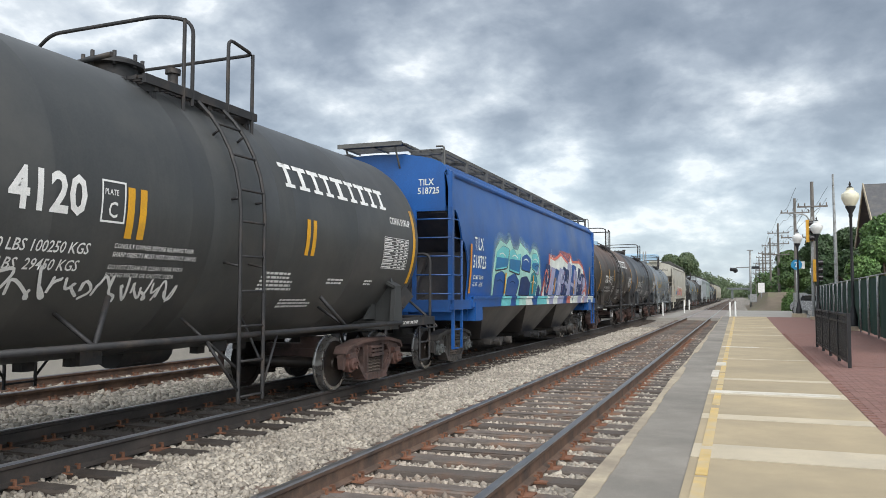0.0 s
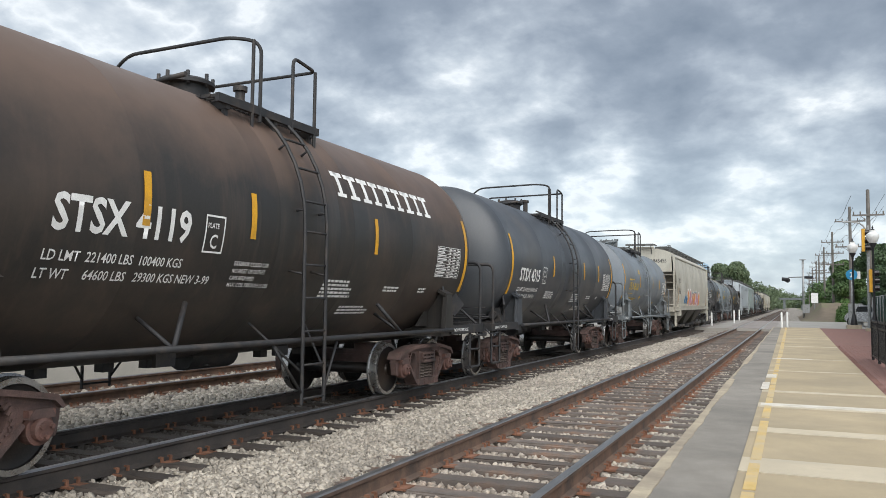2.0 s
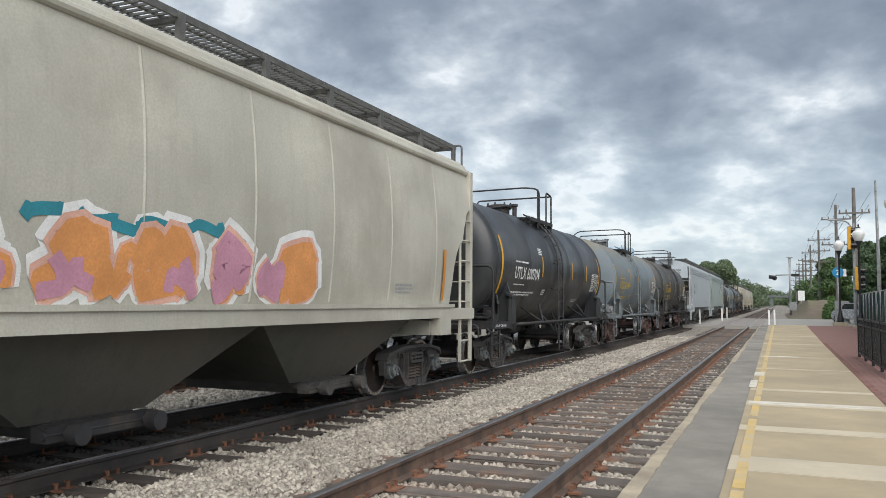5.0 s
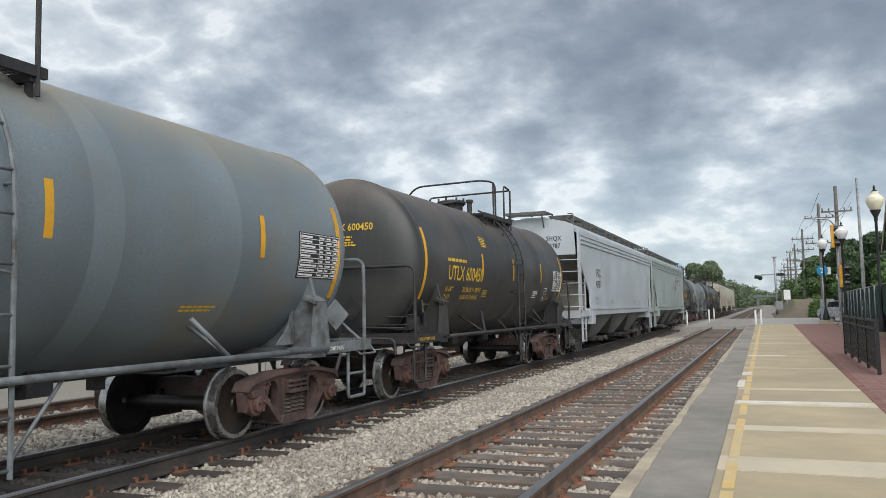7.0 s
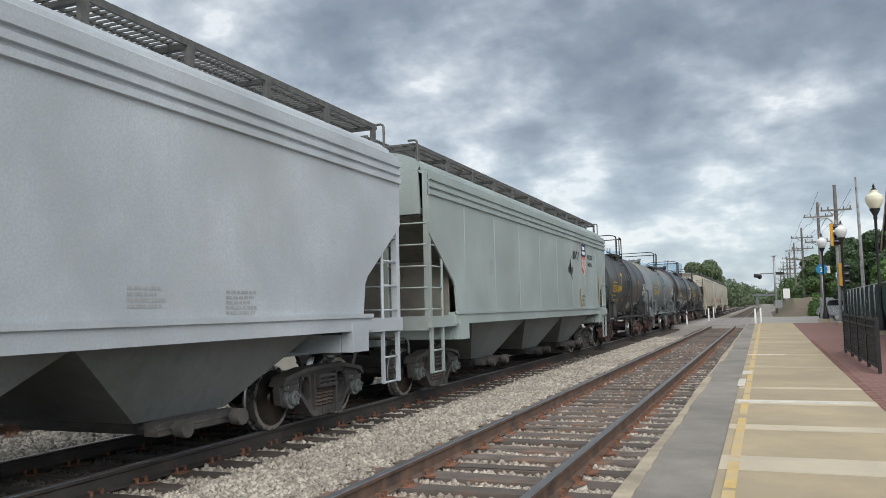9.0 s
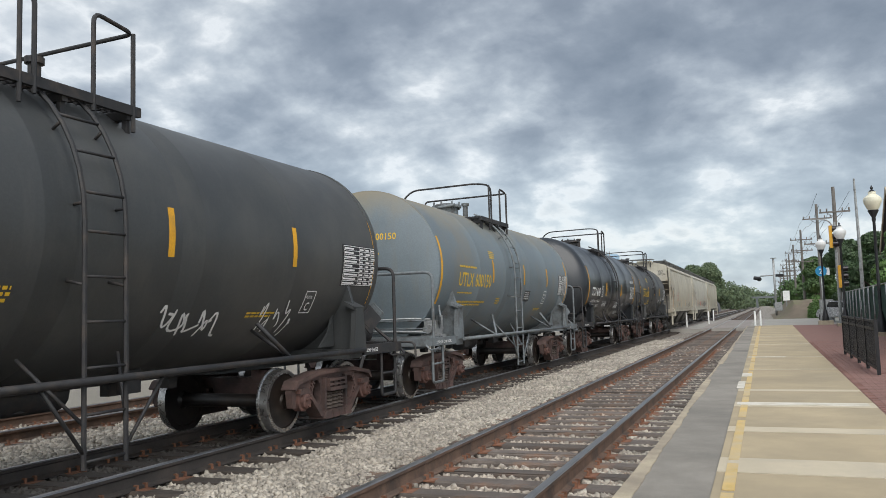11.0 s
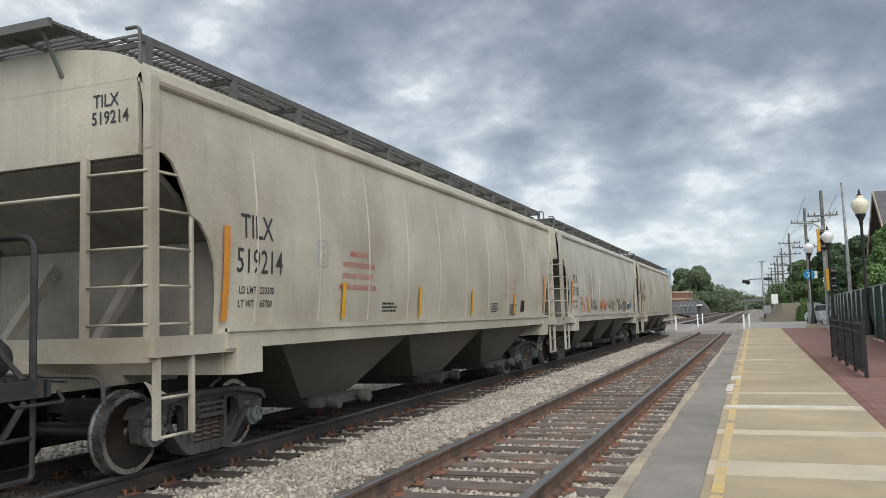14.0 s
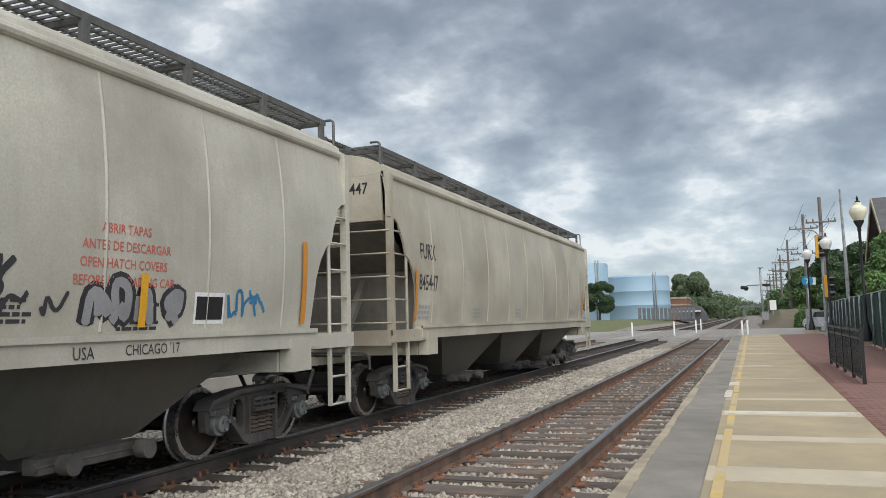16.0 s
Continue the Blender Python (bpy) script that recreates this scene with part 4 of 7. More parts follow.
def hop_low(d, edge=HOP_EDGE):
    """The lower edge of the side sheet at a distance from the car's end."""
    for (a, za), (b, zb) in zip(edge, edge[1:]):
        if d <= b:
            return za + (zb - za) * (d - a) / (b - a)
    return HOP_SILL


def build_hopper_side(half, curved, cut=1.0):
    def build(bm):
        ds = [0.0, 0.08, 0.16, 0.26, 0.33, 0.40, 0.46, 0.52, 0.58, 0.64, 0.70, 0.75, 0.79, 0.83, 0.86, 1.1]
        edge = HOP_EDGE if curved else HOP_EDGE_STRAIGHT
        if not curved:
            ds = [0.0, 0.06, 0.35, 0.7, 0.9, 0.98, 1.02, 1.05, 1.09, 1.12, 1.3]
        ds = [d * cut for d in ds]
        ys = [-half + d for d in ds] + [-half + 1.1 * cut + (2 * half - 2.2 * cut) * k / 10 for k in range(1, 10)] + [half - d for d in ds[::-1]]
        cols = []
        for y in ys:
            lo = hop_low(min(y + half, half - y) / cut, edge)
            col = []
            for k in range(13):
                z = lo + (HOP_EAVE - lo) * k / 12
                x = hop_x(z, curved)
                col.append((bm.verts.new((x, y, z)), bm.verts.new((x - 0.03, y, z))))
            cols.append(col)
        for a, b in zip(cols, cols[1:]):
            for k in range(12):
                f = bm.faces.new((a[k][0], b[k][0], b[k + 1][0], a[k + 1][0]))
                f.smooth = True
                bm.faces.new((a[k][1], a[k + 1][1], b[k + 1][1], b[k][1]))
            bm.faces.new((a[0][0], a[0][1], b[0][1], b[0][0]))
        for col in (cols[0], cols[-1]):
            for k in range(12):
                bm.faces.new((col[k][0], col[k + 1][0], col[k + 1][1], col[k][1]))
    return build


def build_seam(curved):
    def build(bm):
        rows = []
        for k in range(9):
            z = HOP_SILL + 0.12 + k * 0.27
            rows.append([bm.verts.new((hop_x(z, curved) + e, w, z)) for w, e in ((-0.022, 0.001), (0, 0.010), (0.022, 0.001))])
        for p, q in zip(rows, rows[1:]):
            for i in (0, 1):
                bm.faces.new((p[i], p[i + 1], q[i + 1], q[i])).smooth = True
    return build


def arch(n=10, w=None):
    w = w or hop_x(HOP_EAVE)
    return [(w * math.cos(math.pi * k / n), HOP_EAVE + (HOP_PEAK - HOP_EAVE) * math.sin(math.pi * k / n) ** 0.8) for k in range(n + 1)]


def build_hopper_roof(half):
    def build(bm):
        prism(bm, [(a, b) for a, b in arch(14)] , -half, half, "y")
        for s in (-1, 1):
            tube(bm, [(s * (hop_x(HOP_EAVE) + 0.005), -half, HOP_EAVE), (s * (hop_x(HOP_EAVE) + 0.005), half, HOP_EAVE)], 0.055, 10)
        box(bm, 0, 0, HOP_PEAK + 0.03, 0.75, 2 * half - 1.2, 0.14)
        for i in range(12):
            box(bm, 0, -half + 1.2 + i * (2 * half - 2.4) / 11, HOP_PEAK + 0.12, 0.85, 0.12, 0.06)
    return build


def build_bulkhead(half):
    def build(bm):
        w = hop_x(HOP_EAVE) - 0.03
        prism(bm, [(-w, 2.95), (w, 2.95)] + [(a * 0.98, b - 0.01) for a, b in arch(14, w)], -half + 0.002, -half + 0.05, "y")
        box(bm, 0, -half + 0.05, 2.97, 2 * w, 0.12, 0.10)
    return build


def build_slope_sheet(half):
    def build(bm):
        w = hop_x(HOP_EAVE) - 0.05
        prism(bm, [(-half + 0.04, 2.97), (-half + 0.04, 2.89), (-half + 2.75, 1.10), (-half + 2.75, 1.18)], -w, w, "x")
    return build


def build_inner_sheet(half):
    def build(bm):
        prism(bm, [(-1.46, 1.10), (1.46, 1.10), (1.46, 2.22), (-1.46, 2.22)], -half + 1.02, -half + 1.06, "y")
        for x in (-0.6, 0.6):
            prism(bm, [(-half + 0.25, 1.2), (-half + 0.34, 1.2), (-half + 1.0, 2.0), (-half + 0.92, 2.1)], x - 0.05, x + 0.05, "x")
        tube(bm, [(0.55, -half + 1.0, 1.42), (0.55, -half + 1.03, 1.42)], 0.07, 12)
    return build


def build_hopper_sill(half, tc):
    def build(bm):
        for s in (-1, 1):
            a = half - 1.0
            box(bm, s * (HOP_W - 0.03), 0, HOP_SILL - 0.02, 0.14, 2 * a, 0.20)
            box(bm, s * (HOP_W + 0.04), 0, HOP_SILL + 0.07, 0.05, 2 * a, 0.05)
            for t in (-1, 1):
                box(bm, s * (HOP_W - 0.06), t * (half - 0.75), HOP_SILL - 0.06, 0.16, 1.5, 0.18)
                box(bm, s * (HOP_W - 0.02), t * (tc / 2), HOP_SILL - 0.20, 0.16, 0.42, 0.36)
        for t in (-1, 1):
            box(bm, 0, t * half, HOP_SILL - 0.08, 2 * HOP_W - 0.1, 0.14, 0.22)
            box(bm, 0, t * tc / 2, 1.0, 2.9, 0.5, 0.22)
            box(bm, 0, t * (tc / 2 + 0.7), 0.95, 0.42, 2.6, 0.32)
            box(bm, 0, t * (half - 0.35), HOP_SILL - 0.02, 2.9, 0.5, 0.05)
        box(bm, 0, 0, 0.98, 0.36, tc, 0.26)
    return build


def build_hopper_bay(length):
    def build(bm):
        w = HOP_W - 0.10
        top, zb = HOP_SILL - 0.05, 0.42
        a = [(-w, -length / 2), (w, -length / 2), (w, length / 2), (-w, length / 2)]
        b = [(-1.0, -0.66), (1.0, -0.66), (1.0, 0.66), (-1.0, 0.66)]
        c = [(-w, -length / 2), (w, -length / 2), (w, length / 2), (-w, length / 2)]
        top_ring = [bm.verts.new((x, y, top + 0.1)) for x, y in c]
        mid = [bm.verts.new((x * 0.985, y, top - 0.06)) for x, y in a]
        bot = [bm.verts.new((x, y, zb)) for x, y in b]
        for p, q in ((top_ring, mid), (mid, bot)):
            for i in range(4):
                bm.faces.new((p[i], p[(i + 1) % 4], q[(i + 1) % 4], q[i]))
        bm.faces.new(top_ring[::-1])
        bm.faces.new(bot)
    return build


def build_outlet_gate(bm):
    box(bm, 0, 0, 0.38, 2.1, 0.95, 0.09)
    box(bm, 0, 0, 0.30, 1.7, 0.6, 0.08)
    for y in (-0.42, 0.42):
        tube(bm, [(-1.35, y, 0.36), (1.38, y, 0.36)], 0.03, 8)
        tube(bm, [(1.30, y, 0.36), (1.42, y, 0.36)], 0.085, 12)
    box(bm, 1.15, 0, 0.36, 0.16, 1.2, 0.12)
    tube(bm, [(1.2, -0.62, 0.36), (1.2, 0.62, 0.36)], 0.035, 8)


def build_roof_walk(half):
    def build(bm):
        z = HOP_PEAK + 0.20
        for s in (-1, 1):
            x0, x1 = s * 0.62, s * 1.28
            zz = HOP_PEAK + 0.06
            y = -half + 0.15
            for x in (x0, (x0 * 2 + x1) / 3, (x0 + 2 * x1) / 3, x1):
                box(bm, x, 0, zz, 0.018, 2 * half - 0.3, 0.035)
            k = int((2 * half - 0.3) / 0.085)
            for i in range(k + 1):
                box(bm, (x0 + x1) / 2, y + i * 0.085, zz + 0.002, 0.64, 0.020, 0.022)
            box(bm, x1, 0, zz - 0.03, 0.03, 2 * half - 0.3, 0.05)
            for i in range(12):
                yy = -half + 0.25 + i * (2 * half - 0.5) / 11
                box(bm, x1, yy, zz - 0.20, 0.05, 0.09, 0.42)
                box(bm, (x0 + x1) / 2, yy, zz - 0.05, 0.66, 0.05, 0.05)
        for t in (-1, 1):
            for i in range(8):
                box(bm, 0, t * (half + 0.02 - i * 0.085), HOP_PEAK + 0.16, 1.3, 0.022, 0.03)
            for x in (-0.62, 0.0, 0.62):
                box(bm, x, t * (half - 0.26), HOP_PEAK + 0.15, 0.03, 0.7, 0.05)
            for x in (-0.5, 0.5):
                tube(bm, [(x, t * (half + 0.25), HOP_PEAK + 0.13), (x, t * half, HOP_PEAK - 0.28)], 0.02, 6)
            box(bm, 0, t * (half + 0.28), HOP_PEAK + 0.14, 1.3, 0.04, 0.08)
            box(bm, 0, t * (half + 0.12), HOP_PEAK + 0.15, 1.3, 0.30, 0.025)
            tube(bm, bend([(1.36, t * (half - 0.06), HOP_EAVE), (1.36, t * (half - 0.06), HOP_PEAK + 0.10), (1.20, t * (half - 0.06), HOP_PEAK + 0.10)], 0.06), 0.018, 6)
    return build


def build_hop_ladder(half):
    """The side and end ladders at the front corner that faces the platform, with the corner posts."""
    def build(bm):
        e = -half
        w = HOP_W
        box(bm, w - 0.06, e + 0.05, (HOP_SILL + 3.0) / 2, 0.09, 0.10, 3.0 - HOP_SILL + 0.1)
        box(bm, w - 0.06, e + 0.05, 3.3, 0.085, 0.11, 0.66)
        tube(bm, bend([(w - 0.03, e + 0.55, HOP_SILL - 0.5), (w - 0.03, e + 0.55, 2.50), (w - 0.03, e + 0.68, 2.68)], 0.1), 0.024, 6)
        box(bm, w - 0.75, e - 0.02, 2.05, 0.07, 0.05, 1.8)
        for k in range(5):
            z = HOP_SILL + 0.14 + 0.34 * k
            tube(bm, [(w - 0.03, e + 0.05, z), (w - 0.03, e + 0.56, z)], 0.014, 6)
            tube(bm, [(w - 0.75, e - 0.03, z), (w - 0.05, e - 0.0, z)], 0.014, 6)
        for z in (0.42, 0.76):
            tube(bm, [(w - 0.03, e + 0.08, z), (w - 0.03, e + 0.55, z)], 0.016, 6)
        box(bm, w - 0.03, e + 0.08, 0.82, 0.05, 0.06, 0.82)
        box(bm, w - 0.03, e + 0.55, 0.82, 0.04, 0.05, 0.82)
        tube(bm, [(w - 0.75, e - 0.03, 2.6), (-w + 0.2, e - 0.03, 2.6)], 0.018, 6)
    return build


def build_eave_ribs(half):
    def build(bm):
        for i, z in enumerate((HOP_EAVE - 0.11, HOP_EAVE - 0.23, HOP_EAVE - 0.35)):
            for s in (-1, 1):
                x = hop_x(z, False)
                prism(bm, [(s * (x - 0.02), z - 0.06), (s * (x + 0.035), z - 0.045), (s * (x + 0.035), z + 0.02), (s * (x - 0.02), z + 0.045)], -half, half, "y")
    return build


def add_hopper(spec):
    tc, y0 = spec["tc"], spec["y"]
    car = thing("hopper_car", spec["label"], "freight car", group="freight train")
    CARS.append((car, y0))
    half = tc / 2 + 1.36
    curved = spec.get("curved", True)
    paint, pk = M[spec["paint"]], spec["paint"]
    part("side_sheet", build_hopper_side(half, curved, spec.get("cut", 1.0)), paint, car, spec["shell"], None, ("side", pk, tc, curved))
    part("side_sheet", build_hopper_side(half, curved, spec.get("cut", 1.0)), paint, car, spec["shell"], pose(0, 0, 0, 0, 0, 180), ("side", pk, tc, curved))
    part("roof", build_hopper_roof(half), paint, car, "", None, ("roof", pk, tc))
    for a in (0, 180):
        m = pose(0, 0, 0, 0, 0, a)
        part("bulkhead", build_bulkhead(half), paint, car, "", m, ("bulk", pk, tc))
        # both sheets take a darker paint that holds the shade of the end recess
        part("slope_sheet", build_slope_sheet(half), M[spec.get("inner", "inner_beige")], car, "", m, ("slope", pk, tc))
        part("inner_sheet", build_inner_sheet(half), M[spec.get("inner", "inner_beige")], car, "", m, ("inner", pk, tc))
    split_part("side_sill", build_hopper_sill(half, tc), paint, car, sill_piece, None, ("sill", pk, tc))
    if spec.get("seams"):
        for i in range(spec["seams"]):
            part("seam", build_seam(curved), paint, car, "", pose(0, -half + 1.6 + (2 * half - 3.2) * i / (spec["seams"] - 1), 0), ("seam", pk, curved))
    if spec.get("ribs"):
        part("eave_ribs", build_eave_ribs(half), paint, car, "pressed ribs below the roof", None, ("ribs", pk, tc))
    bays = spec.get("bays", 3)
    span = (tc - 1.7) / bays
    for i in range(bays):
        y = -(tc - 1.7) / 2 + span * (i + 0.5)
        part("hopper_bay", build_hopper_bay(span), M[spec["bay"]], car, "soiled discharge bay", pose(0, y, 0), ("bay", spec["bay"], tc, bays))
        part("outlet_gate", build_outlet_gate, M["black_iron"] if i % 2 else M["truck_grey"], car, "", pose(0, y, 0), "gate%d" % (i % 2))
    walk_mat = M[spec.get("walk", "walk_dark")]
    part("roof_walk", build_roof_walk(half), walk_mat, car, "open grating roof walk", None, ("rwalk", spec.get("walk", "walk_dark"), tc))
    for a in (0, 180):
        split_part("end_ladder", build_hop_ladder(half), paint, car, ladder_piece, pose(0, 0, 0, 0, 0, a), ("hladder", pk, tc))

    def mirrored(bm):
        build_hop_ladder(half)(bm)
        for v in bm.verts:
            v.co.y = -v.co.y
    split_part("end_ladder", mirrored, paint, car, ladder_piece, None, ("hladder_rear", pk, tc))
    for s in (-1, 1):
        part("coupler", build_coupler, M["truck_grey"], car, "", pose(0, s * (tc / 2 + 1.80), 0, 0, 0, 0 if s < 0 else 180), "coupler")
    add_truck(car, -tc / 2, spec.get("truck", "grey"))
    add_truck(car, tc / 2, spec.get("truck", "grey"))

    def place(u, v, lift):
        return Vector((hop_x(v, curved) + lift, u, v))

    def end_place(u, v, lift):
        return Vector((u, -half - lift, v))
    for u, v, h, w, ink in spec.get("stripes", ()):
        laid("reflector", rect_bm(w, h), place, M[ink], car, "reflective strip", 0.030, u, v, 0.15)
    for text, u, v, size, ink, *more in spec.get("text", ()):
        write(text, u, v, size, place, M[ink], car, **(more[0] if more else {}))
    for n_, u, v, w, h, ink in spec.get("bars", ()):
        laid("small_print", bars_bm(n_, w, h, h * 0.7, n_ * 7 + int(u * 10)), place, M[ink], car, "rows of small stencilled print", 0.004, u, v, 0.15)
    if "plate" in spec:
        plate_mark(place, *spec["plate"], car, spec["plate_ink"])
    for text, u, v, size, ink in spec.get("end_text", ()):
        write(text, u, v, size, end_place, M[ink], car, step=0)
    if "extra" in spec:
        spec["extra"](car, place)
    return car


# ---- ground, tracks, platform ----
def sheet(name, x0, x1, y0, y1, nx, ny, material, height, label="", kind="structure"):
    bm = bmesh.new()
    grid = [[bm.verts.new((x0 + (x1 - x0) * i / nx, y0 + (y1 - y0) * j / ny, height(x0 + (x1 - x0) * i / nx, y0 + (y1 - y0) * j / ny))) for i in range(nx + 1)] for j in range(ny + 1)]
    for j in range(ny):
        for i in range(nx):
            bm.faces.new((grid[j][i], grid[j][i + 1], grid[j + 1][i + 1], grid[j + 1][i])).smooth = True
    ob = part(name, bm, material, None)
    return tagged(ob, label, name.split("_")[0], kind=kind)


def ground_material():
    m, n, l, bsdf = nodes_of("ballast_and_earth")
    co = n.new("ShaderNodeTexCoord").outputs["Object"]
    v = n.new("ShaderNodeTexVoronoi")
    v.inputs["Scale"].default_value = 17.0
    l.new(co, v.inputs["Vector"])
    tone = n.new("ShaderNodeSeparateColor")
    l.new(v.outputs["Color"], tone.inputs[0])
    col = mix_col(n, l, tone.outputs[0], (0.10, 0.09, 0.08), (0.40, 0.37, 0.33))
    broad = noise_tex(n, l, co, 0.5, 6)
    col = mix_col(n, l, ramp_val(n, l, broad, 0.42, 0.65, 0, 0.5), col, (0.21, 0.165, 0.12))
    sep = n.new("ShaderNodeSeparateXYZ")
    l.new(co, sep.inputs[0])
    grass = noise_tex(n, l, co, 0.35, 6)
    gcol = mix_col(n, l, noise_tex(n, l, co, 3.0, 6), (0.06, 0.10, 0.03), (0.22, 0.20, 0.11))
    away = n.new("ShaderNodeMath")
    away.operation = "GREATER_THAN"
    left = n.new("ShaderNodeMath")
    left.operation = "ABSOLUTE"
    shift = n.new("ShaderNodeMath")
    shift.operation = "ADD"
    shift.inputs[1].default_value = 5.5
    l.new(sep.outputs[0], shift.inputs[0])
    l.new(shift.outputs[0], left.inputs[0])
    l.new(left.outputs[0], away.inputs[0])
    away.inputs[1].default_value = 9.5
    col = mix_col(n, l, away.outputs[0], col, gcol)
    l.new(col, bsdf.inputs["Base Color"])
    bsdf.inputs["Roughness"].default_value = 0.95
    bump(n, l, bsdf, v.outputs["Distance"], 0.7, 0.03)
    return m


def ground_height(x, y):
    if x < -13.5 and y > 86:
        return -0.06 + 1.2 * min(1, (-13.5 - x) / 5) * min(1, (y - 86) / 20)
    return -0.06


def add_ground():
    bm = bmesh.new()
    xs = [-1500, -300, -120, -60, -40, -30, -24, -19, -16, -13.5, -8.4, -4.4, -1.0, 6, 12, 20, 40, 100, 300, 1500]
    ys = [-600, -100, -20, 0, 10, 20, 40, 60, 84, 90, 98, 106, 120, 150, 200, 300, 600, 1500, 3000]
    g = [[bm.verts.new((x, y, ground_height(x, y))) for x in xs] for y in ys]
    for a, b in zip(g, g[1:]):
        for i in range(len(xs) - 1):
            bm.faces.new((a[i], a[i + 1], b[i + 1], b[i])).smooth = True
    tagged(part("ground", bm, ground_material(), None), "stony railway ground with rough grass beyond", "ground", kind="structure")


RAIL_PROFILE = [(-0.07, 0.0), (0.07, 0.0), (0.07, 0.012), (0.012, 0.032), (0.009, 0.125), (0.034, 0.140), (0.037, 0.168), (0.028, 0.180), (-0.028, 0.180), (-0.037, 0.168), (-0.034, 0.140), (-0.009, 0.125), (-0.012, 0.032), (-0.07, 0.012)]


def build_rail(y0, y1):
    def build(bm):
        k = len(RAIL_PROFILE)
        A = [bm.verts.new((x, y0, z)) for x, z in RAIL_PROFILE]
        B = [bm.verts.new((x, y1, z)) for x, z in RAIL_PROFILE]
        for i in range(k):
            f = bm.faces.new((A[i], A[(i + 1) % k], B[(i + 1) % k], B[i]))
            f.material_index = 1 if i in (6, 7, 8) else 0
    return build


def build_sleeper(seed):
    def build(bm):
        rnd = random.Random(seed)
        box(bm, 0, 0, -0.070, 2.74, 0.225, 0.17)
        bmesh.ops.bevel(bm, geom=bm.edges[:], offset=0.015, segments=1, affect="EDGES")
        for v in bm.verts:
            v.co += Vector((rnd.uniform(-0.03, 0.03), rnd.uniform(-0.014, 0.014), rnd.uniform(-0.012, 0.006)))
    return build


def build_tie_plate(bm):
    box(bm, 0, 0, 0.014, 0.36, 0.19, 0.016)
    for x, y in ((-0.10, 0.06), (0.10, -0.06), (0.10, 0.06), (-0.13, -0.05)):
        box(bm, x, y, 0.04, 0.022, 0.022, 0.05)
        box(bm, x * 0.86, y, 0.066, 0.04, 0.03, 0.014)


def add_track(name, cx, y_first, y_last, spacing, wood, dark, label, plates_to):
    rnd = random.Random(name)
    track = thing(name, label, "railway track", kind="structure")
    for s in (-1, 1):
        part("rail", build_rail(-60, 900), [M["rail_dark"] if dark else M["rail_side"], M["rail_head"] if dark else M["rail_head_dull"]], track, "steel rail with a polished head", pose(cx + s * 0.715, 0, 0), "rail%d" % dark)
    y, i = y_first, 0
    while y < y_last:
        m = pose(cx + rnd.uniform(-0.07, 0.07), y + rnd.uniform(-0.04, 0.04), rnd.uniform(-0.012, 0.0), 0, 0, rnd.uniform(-1.2, 1.2))
        part("sleeper", build_sleeper(i % 5), M[wood], track, "", m, "sleeper%s%d" % (wood, i % 5))
        if y < plates_to:
            for s in (-1, 1):
                part("tie_plate", build_tie_plate, M["plate"], track, "", pose(cx + s * 0.715, y, -0.012), "tie_plate")
        y += spacing
        i += 1
    # the far sleepers, too small to tell apart
    bm = bmesh.new()
    while y < 260:
        box(bm, cx, y, -0.075, 2.6, 0.22, 0.16)
        y += spacing
    ob = part("far_sleepers", bm, M[wood], track)
    ob["kind"] = "stuff"


